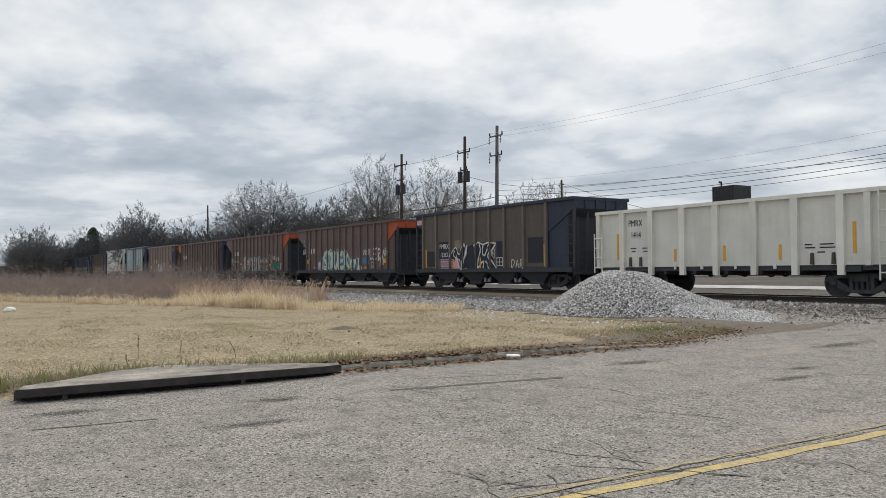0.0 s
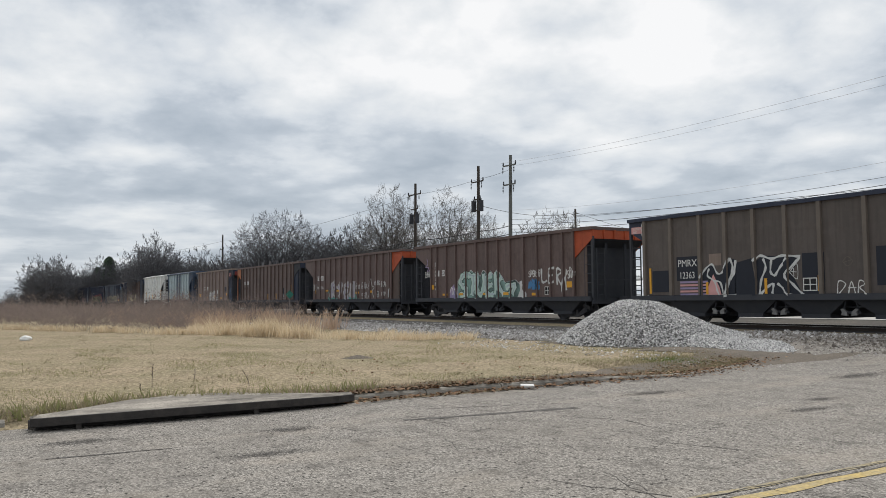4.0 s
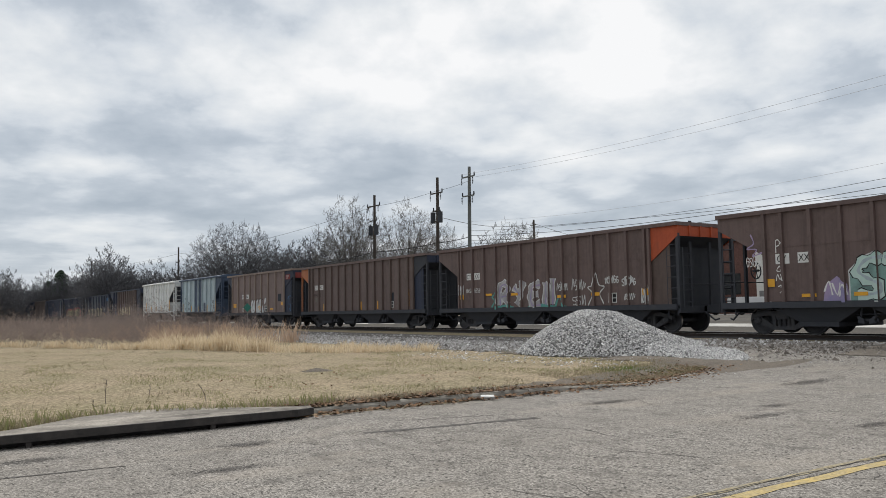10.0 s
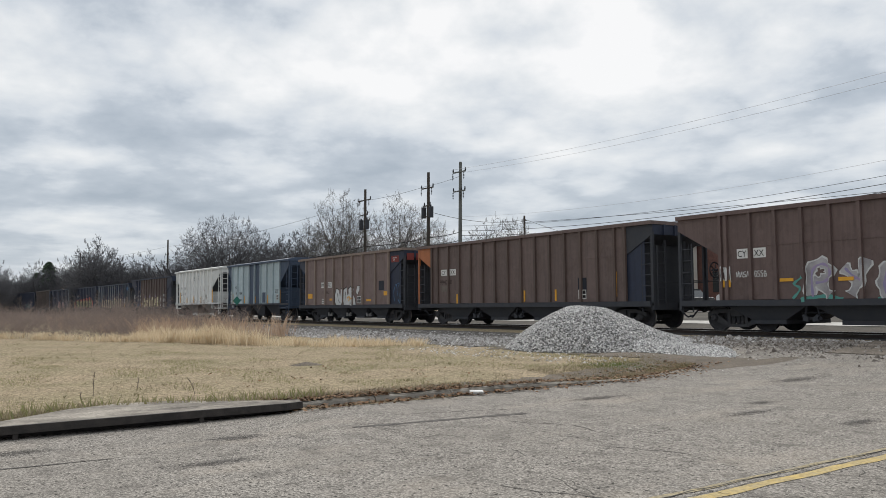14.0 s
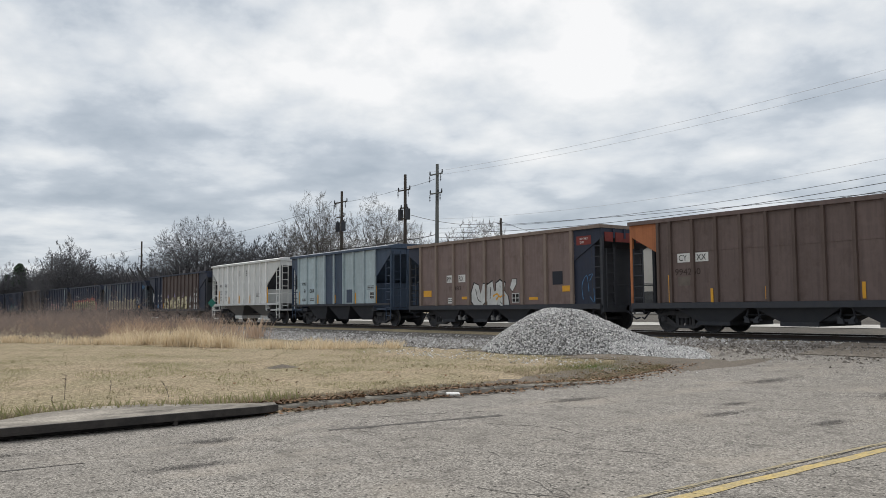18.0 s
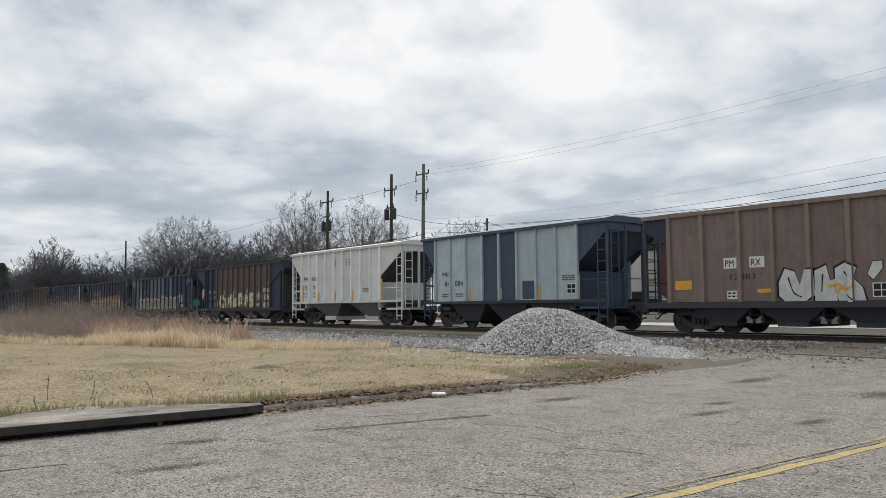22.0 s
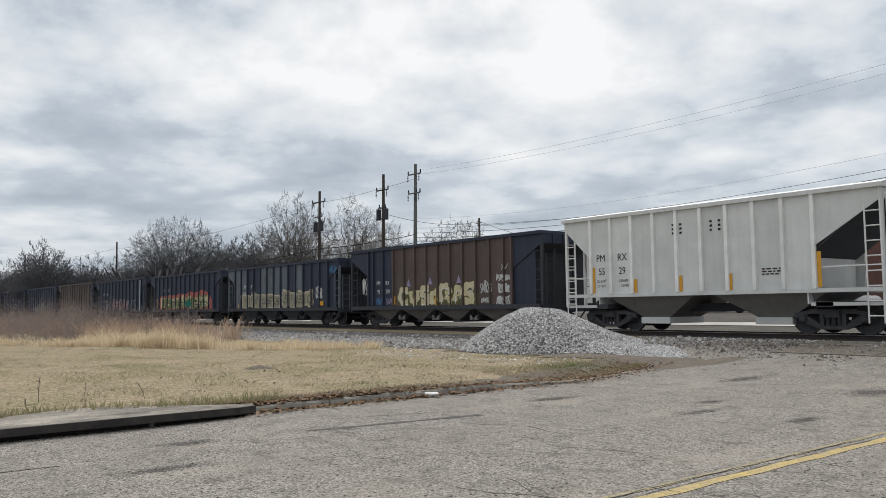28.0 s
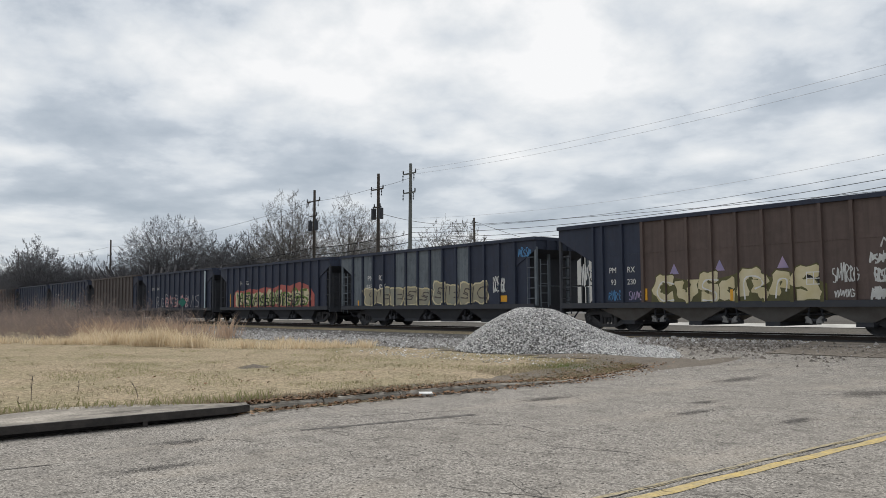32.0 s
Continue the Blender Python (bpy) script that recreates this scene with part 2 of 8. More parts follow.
BALLAST_STONES = island_mat("ballast_stones", [(0.12, 0.108, 0.10), (0.30, 0.288, 0.275), (0.46, 0.45, 0.44), (0.19, 0.175, 0.16), (0.62, 0.61, 0.60)])
BLADES = island_mat("dormant_grass_blades", [(0.345, 0.287, 0.208), (0.305, 0.258, 0.182), (0.38, 0.319, 0.24), (0.262, 0.236, 0.150), (0.325, 0.268, 0.192)], thin=0.4, patch=(0.195, 0.185, 0.09))
GREEN_BLADES = island_mat("green_grass_blades", [(0.20, 0.215, 0.095), (0.235, 0.23, 0.11), (0.28, 0.255, 0.135)], thin=0.4)
LUSH = island_mat("lush_grass_blades", [(0.10, 0.15, 0.045), (0.14, 0.18, 0.06), (0.19, 0.20, 0.085)], thin=0.4)
STRAW = island_mat("straw_stems", [(0.64, 0.53, 0.37), (0.54, 0.435, 0.295), (0.72, 0.62, 0.46), (0.48, 0.38, 0.265)], thin=0.5)
RUSTY_STRAW = island_mat("rusty_straw_stems", [(0.42, 0.31, 0.23), (0.34, 0.25, 0.19), (0.50, 0.39, 0.29)], thin=0.45)
WEED = island_mat("dead_weed_stems", [(0.18, 0.148, 0.14), (0.235, 0.192, 0.176), (0.135, 0.114, 0.11), (0.33, 0.268, 0.225)], thin=0.45)
THICKET = island_mat("bare_thicket", [(0.112, 0.110, 0.118), (0.15, 0.145, 0.150), (0.09, 0.09, 0.098), (0.18, 0.17, 0.17)])
LEAF = island_mat("fallen_leaves", [(0.16, 0.085, 0.045), (0.23, 0.14, 0.08), (0.10, 0.06, 0.04), (0.30, 0.21, 0.13)])
RAIL = mat("rail_web", (0.055, 0.042, 0.035), 0.7, 0.3, scale=4)
RAILHEAD = mat("polished_railhead", (0.62, 0.62, 0.62), 0.28, 0.9, scale=6, amount=0.3)
TIE = mat("creosoted_tie", (0.055, 0.045, 0.04), 0.9, scale=5, bump=0.01, stretch=(4, 0.5, 4))
# iron of the nosing; also blackens the drain throat in place of shade
NOSING_AND_THROAT_SHADE = mat("stained_iron_and_throat_shade", (0.026, 0.024, 0.023), 0.85, 0.0, col2=(0.058, 0.05, 0.046), scale=6, amount=0.8, bump=0.006, bump_scale=30)
STEEL = mat("grimy_black_steel", (0.048, 0.052, 0.062), 0.78, 0.0, spec=0.2, col2=(0.064, 0.065, 0.07), scale=3, amount=0.6, bump=0.003, bump_scale=12)
TRUCK = mat("grimy_cast_steel", (0.056, 0.058, 0.065), 0.8, 0.0, spec=0.2, col2=(0.09, 0.087, 0.087), scale=5, amount=0.7, bump=0.004, bump_scale=20)
TREAD = mat("polished_wheel_tread", (0.55, 0.54, 0.53), 0.3, 0.9, scale=5, amount=0.2)
GREYSTEEL = mat("dull_grey_steel", (0.22, 0.215, 0.21), 0.6, 0.3, scale=4)
POLE_WOOD = mat("weathered_pole_wood", (0.075, 0.062, 0.052), 0.9, col2=(0.04, 0.034, 0.03), scale=3, amount=0.7, stretch=(4, 4, 0.3), bump=0.006, bump_scale=20)
POLE_GREEN = mat("treated_pole_wood", (0.16, 0.168, 0.16), 0.9, scale=3, amount=0.7, stretch=(4, 4, 0.3))
WIRE_PALE = mat("weathered_aluminium_wire", (0.45, 0.45, 0.46), 0.6, scale=3)
WIRE = mat("wire_black", (0.02, 0.02, 0.022), 0.7, scale=3)
BARK = mat("bare_bark", (0.10, 0.097, 0.10), 0.95, col2=(0.065, 0.063, 0.066), scale=3, amount=0.7)
TWIGS = mat("bare_twigs", (0.112, 0.112, 0.120), 0.95, col2=(0.082, 0.082, 0.09), scale=1, amount=0.6)
PALE_TWIGS = mat("pale_bare_twigs", (0.15, 0.140, 0.132), 0.95, col2=(0.10, 0.094, 0.09), scale=1, amount=0.6)
EVERGREEN = island_mat("evergreen_foliage", [(0.07, 0.105, 0.068), (0.095, 0.13, 0.085), (0.055, 0.085, 0.06)])
ORANGE = paint("safety_orange_paint", (0.43, 0.078, 0.026), rust=0.25, streak=0.3)
DULL_ORANGE = paint("faded_orange_paint", (0.42, 0.15, 0.06), rust=0.3)
REFLECT = mat("yellow_reflector_strip", (0.72, 0.36, 0.03), 0.5, scale=8, amount=0.35)
WHITE = mat("white_stencil_paint", (0.68, 0.68, 0.66), 0.7, scale=9, amount=0.35)
OFFWHITE = mat("white_spray_paint", (0.60, 0.61, 0.60), 0.7, scale=4, amount=0.55)
BLACKINK = mat("black_stencil_paint", (0.015, 0.015, 0.016), 0.7, scale=9, amount=0.3)
FADED = mat("faded_dark_stencil", (0.05, 0.035, 0.03), 0.8, scale=9, amount=0.3)
MINT = mat("mint_spray_paint", (0.40, 0.56, 0.50), 0.65, col2=(0.55, 0.64, 0.60), scale=1.6, amount=0.9)
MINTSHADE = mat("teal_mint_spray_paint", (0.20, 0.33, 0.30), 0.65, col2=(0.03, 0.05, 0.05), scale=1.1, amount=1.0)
LILAC = mat("lilac_spray_paint", (0.36, 0.27, 0.40), 0.65, col2=(0.20, 0.2, 0.36), scale=1.6, amount=0.9)
SILVER = mat("silver_spray_paint", (0.42, 0.41, 0.42), 0.5, col2=(0.20, 0.19, 0.2), scale=1.4, amount=0.9)
CREAM = mat("cream_spray_paint", (0.60, 0.54, 0.37), 0.65, col2=(0.50, 0.43, 0.23), scale=1.8, amount=0.9)
BLUESPRAY = mat("blue_spray_paint", (0.07, 0.22, 0.44), 0.65, scale=2, amount=0.5)
PINK = mat("pink_spray_paint", (0.62, 0.33, 0.32), 0.65, scale=2, amount=0.5)
GREENSPRAY = mat("green_spray_paint", (0.075, 0.17, 0.03), 0.65, col2=(0.16, 0.22, 0.05), scale=2, amount=0.9)
FAR_YARD = mat("dark_gravel_yard", (0.085, 0.08, 0.075), 0.95, spec=0.08, col2=(0.14, 0.128, 0.11), scale=0.5, amount=0.8, bump=0.02, bump_scale=14, grain=0.4, grain_scale=14)
LOT = mat("grey_yard_asphalt", (0.19, 0.185, 0.18), 0.9, spec=0.08, col2=(0.13, 0.128, 0.125), scale=0.4, amount=0.8)
TEAL = mat("teal_spray_paint", (0.10, 0.32, 0.28), 0.65, scale=2, amount=0.5)
REDSPRAY = mat("red_spray_paint", (0.45, 0.12, 0.10), 0.65, scale=2, amount=0.5)
KHAKI = mat("khaki_spray_paint", (0.34, 0.30, 0.205), 0.65, col2=(0.22, 0.235, 0.20), scale=0.7, amount=0.9)
OLIVE = mat("olive_spray_paint", (0.115, 0.11, 0.04), 0.65, col2=(0.06, 0.055, 0.03), scale=2, amount=0.7)
GALV = mat("bare_galvanised_fitting", (0.24, 0.24, 0.24), 0.7, 0.0, col2=(0.08, 0.078, 0.075), scale=9, amount=0.7)
GUSSET = mat("dusty_grey_steel_plate", (0.135, 0.13, 0.127), 0.75, col2=(0.09, 0.082, 0.076), scale=2.5, amount=0.8)
APRON = mat("dirty_tan_concrete", (0.20, 0.176, 0.15), 0.92, spec=0.08, col2=(0.12, 0.105, 0.09), scale=1.3, amount=0.9, bump=0.006, bump_scale=30, grain=0.5, grain_scale=40, pale=0.3, pale_scale=9)
PALE_STREET = mat("pale_dry_concrete", (0.50, 0.49, 0.465), 0.9, spec=0.08, col2=(0.22, 0.21, 0.195), scale=0.7, amount=0.8)
RUBBLE_STONES = island_mat("muddy_rubble", [(0.075, 0.064, 0.055), (0.16, 0.14, 0.122), (0.27, 0.25, 0.23), (0.11, 0.094, 0.08), (0.34, 0.325, 0.31)])
NAVYPATCH = mat("navy_patch_paint", (0.013, 0.017, 0.028), 0.65, scale=2, amount=0.4)
REDBAND = mat("dull_red_band", (0.20, 0.035, 0.03), 0.7, scale=2, amount=0.5)


# ---- mesh helpers ----
def part(name, bm, material, parent=None, label=""):
    me = bpy.data.meshes.new(name)
    bm.to_mesh(me)
    bm.free()
    return part_mesh(name, me, material, parent, label)


def part_mesh(name, me, material, parent=None, label=""):
    if not me.materials:
        me.materials.append(material)
    ob = new(name, me)
    ob.parent = parent
    return tagged(ob, label)


def empty(name, m, label, category, group="", kind=""):
    ob = new(name)
    ob.empty_display_size = 0.3
    ob.matrix_basis = m
    return tagged(ob, label, category, group, kind)


def box(bm, x0, x1, y0, y1, z0, z1):
    v = [bm.verts.new((x, y, z)) for z in (z0, z1) for y in (y0, y1) for x in (x0, x1)]
    for f in ((0, 2, 3, 1), (4, 5, 7, 6), (0, 1, 5, 4), (2, 6, 7, 3), (0, 4, 6, 2), (1, 3, 7, 5)):
        bm.faces.new([v[i] for i in f])
    return bm


def slab(bm, poly, y0, y1):
    """A plate with the outline poly in x and z, from y0 to y1."""
    a = [bm.verts.new((x, y0, z)) for x, z in poly]
    b = [bm.verts.new((x, y1, z)) for x, z in poly]
    bm.faces.new(a)
    bm.faces.new(b[::-1])
    for i in range(len(poly)):
        j = (i + 1) % len(poly)
        bm.faces.new((a[j], a[i], b[i], b[j]))
    return bm


def rod(bm, p, q, r, seg=6, r2=None):
    p, q = Vector(p), Vector(q)
    d = (q - p).normalized()
    s = d.orthogonal().normalized()
    t = d.cross(s)
    r2 = r if r2 is None else r2
    a, b = [], []
    for i in range(seg):
        c = 2 * math.pi * i / seg
        o = s * math.cos(c) + t * math.sin(c)
        a.append(bm.verts.new(p + o * r))
        b.append(bm.verts.new(q + o * r2))
    for i in range(seg):
        j = (i + 1) % seg
        bm.faces.new((a[i], a[j], b[j], b[i]))
    bm.faces.new(a[::-1])
    bm.faces.new(b)
    return bm


def turned(bm, profile, y_axis=True, seg=24):
    """A body of revolution about the y axis: profile of (radius, y)."""
    rings = []
    for r, y in profile:
        rings.append([bm.verts.new((r * math.cos(2 * math.pi * i / seg), y, r * math.sin(2 * math.pi * i / seg))) for i in range(seg)])
    for a, b in zip(rings, rings[1:]):
        for i in range(seg):
            j = (i + 1) % seg
            bm.faces.new((a[i], a[j], b[j], b[i]))
    bm.faces.new(rings[0][::-1])
    bm.faces.new(rings[-1])
    return bm


def raw(name, verts, faces, material, parent=None, label=""):
    me = bpy.data.meshes.new(name)
    me.from_pydata(verts, [], faces)
    return part_mesh(name, me, material, parent, label)


def smooth(t):
    t = min(1.0, max(0.0, t))
    return t * t * (3 - 2 * t)


# ---- the lie of the land ----
def kerb_x(y):
    """Where the kerb's face runs: straight, then flaring towards the crossing."""
    return -11.42 - 1.5 * smooth((y - 12.0) / 6.5) - 4.0 * smooth((y - 16.5) / 6.0)


def height(x, y):
    road = 0.50 * smooth((y - 15.0) / 7.0)
    verge = 0.13 + 0.10 * smooth((y - 10) / 9.0) + 0.02 * noise.noise((x * 0.15, y * 0.15, 0.0))
    ease = 1.6 * smooth((y - 7.5) / 5.0)
    w = smooth((x - kerb_x(y) + 0.25 + ease) / (0.3 + ease))
    z = verge * (1 - w) + (road - 0.012) * w
    d = abs(y - TRACK_Y)
    bed = 0.50 if d < 2.0 else 0.50 - 0.40 * smooth((d - 1.9) / 1.9)
    if y > TRACK_Y:
        z = 0.42 + 0.45 * smooth((y - 27.0) / 5.0) + 0.12 * smooth((y - 34.0) / 7.0)
    return max(z, bed) if d < 3.9 else z


def grid_mesh(name, xs, ys, fz, material, keep=None):
    verts, idx, faces = [], {}, []
    for j, y in enumerate(ys):
        for i, x in enumerate(xs):
            idx[i, j] = len(verts)
            verts.append((x, y, fz(x, y)))
    for j in range(len(ys) - 1):
        for i in range(len(xs) - 1):
            if keep is None or keep((xs[i] + xs[i + 1]) / 2, (ys[j] + ys[j + 1]) / 2):
                faces.append((idx[i, j], idx[i + 1, j], idx[i + 1, j + 1], idx[i, j + 1]))
    return raw(name, verts, faces, material)


def steps(*spans):
    out = []
    for a, b, n in spans:
        out += [a + (b - a) * i / n for i in range(n)]
    return out + [spans[-1][1]]


GX = steps((-3000, -300, 9), (-300, -70, 23), (-70, -24, 46), (-24, -8, 64), (-8, 40, 12), (40, 300, 8), (300, 3000, 6))
GY = steps((-3000, -300, 6), (-300, -20, 10), (-20, 0, 10), (0, 30, 100), (30, 80, 40), (80, 400, 8), (400, 3000, 6))
ground = tagged(grid_mesh("ground", GX, GY, height, LAWN), "dormant tan lawn and open ground", "ground", kind="structure")


RY = steps((-60, 0, 12), (0, 21.7, 62))


def road_mesh():
    verts, faces, cols = [], [], 24
    for y in RY:
        x0 = kerb_x(y)
        for i in range(cols + 1):
            x = x0 + (14.0 - x0) * (i / cols) ** 1.5
            verts.append((x, y, 0.50 * smooth((y - 15.0) / 7.0) + 0.006))
    for j in range(len(RY) - 1):
        for i in range(cols):
            a = j * (cols + 1) + i
            faces.append((a, a + 1, a + cols + 2, a + cols + 1))
    return raw("road", verts, faces, ASPHALT)


tagged(road_mesh(), "worn grey asphalt road with cracks and tar patches", "road", kind="structure")


def road_z(y):
    return 0.50 * smooth((y - 15.0) / 7.0)


# ---- kerb, storm drain inlet ----
def make_kerb():
    root = empty("kerb", pose(0, 0, 0), "weathered concrete kerb along the lawn", "kerb", kind="structure")
    rng = random.Random(5)
    y = -6.8
    while y < 15.4:
        n = 1.5
        if 0.3 < y + 0.75 < 5.3:
            y += 0.75 if y < 0 else n
            continue
        bm = bmesh.new()
        pts = []
        for k in range(5):
            yy = y + (n - 0.02) * k / 4
            pts.append((kerb_x(yy), yy, 0.105 - 0.08 * smooth((yy - 9.5) / 4.0) + rng.uniform(-0.006, 0.006)))
        prof = ((0.0, -0.05), (-0.02, 0.75), (-0.06, 1.0), (-0.17, 1.0), (-0.17, -0.05))
        rings = [[bm.verts.new((x + dx, yy, z * f if f > 0 else -0.03 + road_z(yy))) for dx, f in prof] for x, yy, z in pts]
        for a, b in zip(rings, rings[1:]):
            for i in range(5):
                j = (i + 1) % 5
                bm.faces.new((a[i], b[i], b[j], a[j]))
        bm.faces.new(rings[0])
        bm.faces.new(rings[-1][::-1])
        part("kerb_stone", bm, CONCRETE, root)
        y += n


make_kerb()


def make_inlet():
    root = empty("storm_drain_inlet", pose(0, 0, 0), "storm drain inlet with concrete slab and black steel nosing", "drain")
    front = [(0.92, -10.98), (1.02, -10.90), (1.45, -10.89), (2.2, -10.89), (2.95, -10.90), (3.7, -10.93), (4.4, -10.99), (5.0, -11.08), (5.35, -11.30)]
    back = [-11.04, -11.12, -11.36, -12.00, -12.28, -12.10, -11.62, -11.36, -11.42]
    top = [0.150, 0.156, 0.160, 0.162, 0.162, 0.160, 0.152, 0.140, 0.122]
    bm = bmesh.new()
    a = [bm.verts.new((x - 0.05, y, z)) for (y, x), z in zip(front, top)]
    b = [bm.verts.new((x, y, z + 0.035)) for (y, _), x, z in zip(front, back, top)]
    c = [bm.verts.new((x - 0.04, y, 0.02)) for (y, _), x in zip(front, back)]
    for i in range(8):
        bm.faces.new((a[i], a[i + 1], b[i + 1], b[i]))
        bm.faces.new((b[i], b[i + 1], c[i + 1], c[i]))
    part("cover_slab", bm, SLAB, root, "weathered grey concrete slab")

    def curtain(off, z0, z1, name, material, label="", thick=0.05):
        bm = bmesh.new()
        rows_ = []
        for (y, x), z in zip(front, top):
            lo, hi = (z0, z + z1) if z0 >= 0 else (z + z0, z + z1)
            rows_.append([bm.verts.new(v) for v in ((x + off, y, lo), (x + off, y, hi), (x + off - thick, y, hi), (x + off - thick, y, lo))])
        for p, q in zip(rows_, rows_[1:]):
            for i in range(4):
                j = (i + 1) % 4
                bm.faces.new((p[i], q[i], q[j], p[j]))
        bm.faces.new(rows_[0])
        bm.faces.new(rows_[-1][::-1])
        bmesh.ops.recalc_face_normals(bm, faces=bm.faces)
        part(name, bm, material, root, label)

    curtain(0.0, -0.085, 0.014, "steel_nosing", NOSING_AND_THROAT_SHADE, "black steel edge")
    # back of the throat: the recess's deep shade put into a black colour
    curtain(-0.22, 0.008, -0.03, "throat_shade_wall", NOSING_AND_THROAT_SHADE)
    for k in (2, 5):
        y, x = front[k]
        bm = bmesh.new()
        box(bm, x - 0.06, x - 0.015, y - 0.03, y + 0.03, 0.0, 0.10)
        part("support_post", bm, NOSING_AND_THROAT_SHADE, root)


make_inlet()


# ---- road markings and repairs ----
def ribbon(name, pts, width, z, material, label, category, rng, jag=0.25):
    verts, faces = [], []
    for i, (x, y) in enumerate(pts):
        a, b = pts[max(0, i - 1)], pts[min(len(pts) - 1, i + 1)]
        d = Vector((b[0] - a[0], b[1] - a[1])).normalized()
        w = width * (1 + rng.uniform(-jag, jag)) / 2
        for s in (-1, 1):
            xx, yy = x - d.y * w * s, y + d.x * w * s
            verts.append((xx, yy, road_z(yy) + z))
    for i in range(len(pts) - 1):
        faces.append((2 * i, 2 * i + 1, 2 * i + 3, 2 * i + 2))
    ob = raw(name, verts, faces, material)
    return tagged(ob, label, category, kind="structure")


def make_markings():
    rng = random.Random(3)
    for x, w, m, lab in ((-4.42, 0.07, YELLOW_WORN, "worn yellow centre line on the asphalt"), (-4.21, 0.125, YELLOW_LINE, "faded yellow centre line on the asphalt")):
        ribbon("yellow_line", [(x + 0.012 * math.sin(k * 1.3), -3 + 0.25 * k) for k in range(60)], w, 0.0105, m, lab, "road marking", rng, 0.16)

    def wander(x, y, dx, dy, n, amp):
        out = [(x, y)]
        for _ in range(n):
            x, y = x + dx + rng.uniform(-amp, amp), y + dy + rng.uniform(-amp, amp)
            out.append((x, y))
        return out

    seams = [((-9.3, 5.1), (0.03, 0.22), 12, 0.02, 0.13), ((-9.0, 0.9), (0.02, 0.2), 6, 0.02, 0.04)]
    for (x, y), (dx, dy), n, amp, w in seams:
        ribbon("tar_seam", wander(x, y, dx, dy, n, amp), w, 0.010, PATCH, "dark tar seam along the asphalt", "road repair", rng, 0.6)
    for x, y, dx, dy, n in ((-5.54, 4.48, 0.09, 0.035, 10), (-4.62, 3.5, 0.022, 0.16, 12), (-4.46, 5.13, 0.06, -0.06, 9), (-4.9, 4.3, 0.11, 0.09, 9), (-8.54, 7.0, 0.08, 0.04, 10), (-7.7, 7.45, 0.1, -0.02, 8),
                            (-10.1, 5.9, 0.06, 0.16, 12), (-8.0, 13.6, 0.16, 0.03, 14), (-3.2, 3.2, 0.1, 0.05, 9), (-6.4, 6.6, 0.09, 0.04, 10)):
        ribbon("crack", wander(x, y, dx, dy, n, 0.035), 0.017, 0.009, CRACK, "thin crack in the asphalt", "road crack", rng, 0.7)
    # the centre line is broken along its edge and across
    for x0 in (-4.40, -4.29):
        ribbon("crack", [(x0 + 0.035 * noise.noise((k * 0.31, x0, 0.0)), 2.5 + 0.09 * k) for k in range(80)], 0.011, 0.0125, CRACK, "crack along the yellow line", "road crack", rng, 0.8)
    for x, y, dx, dy in ((-5.3, 3.35, 0.10, 0.035), (-4.75, 3.95, 0.09, -0.05), (-4.6, 3.1, 0.09, 0.05), (-4.5, 4.6, 0.06, 0.05), (-4.9, 5.6, 0.09, 0.02)):
        ribbon("crack", wander(x, y, dx, dy, 13, 0.035), 0.012, 0.0128, CRACK, "jagged crack across the yellow line", "road crack", rng, 0.8)
    # hairline cracks, each with a short branch
    for _ in range(34):
        x, y = rng.uniform(-9.8, -2.4), rng.uniform(3.2, 15.0)
        if x * -1.75 < y - 4:
            continue
        a = rng.uniform(-0.5, 0.7)
        pts = wander(x, y, 0.09 * math.cos(a), 0.09 * math.sin(a), rng.randrange(5, 13), 0.03)
        ribbon("crack", pts, 0.008, 0.0088, CRACK, "hairline crack in the asphalt", "road crack", rng, 0.7)
        bx, by = pts[len(pts) // 2]
        ribbon("crack", wander(bx, by, -0.05 * math.sin(a), 0.07 * math.cos(a), 5, 0.025), 0.007, 0.0090, CRACK, "hairline crack in the asphalt", "road crack", rng, 0.7)
    for x, y, rx, ry in ((-9.65, 9.9, 0.14, 0.55), (-9.42, 3.6, 0.13, 0.33), (-8.05, 2.85, 0.10, 0.36), (-9.9, 1.3, 0.13, 0.3), (-7.0, 10.2, 0.10, 0.45), (-7.6, 11.4, 0.12, 0.3),
                         (-6.5, 14.5, 0.25, 0.6), (-9.4, 15.2, 0.2, 0.7), (-5.6, 10.5, 0.1, 0.4)):
        # many small dark spots make one frayed patch
        verts, faces = [], []
        for _ in range(700):
            px, py = x + rng.gauss(0, 0.72) * rx, y + rng.gauss(0, 0.6) * ry
            b0, m = len(verts), 5
            for k in range(m):
                f = 2 * math.pi * k / m
                r = rng.uniform(0.5, 1.0)
                yy = py + math.sin(f) * 0.035 * ry * r
                verts.append((px + math.cos(f) * 0.075 * rx * r, yy, road_z(yy) + 0.0085 + 0.000003 * len(faces)))
            faces.append(tuple(range(b0, b0 + m)))
        tagged(raw("tar_patch", verts, faces, PATCH), "frayed dark tar patch on the asphalt", "road repair", kind="structure")


make_markings()


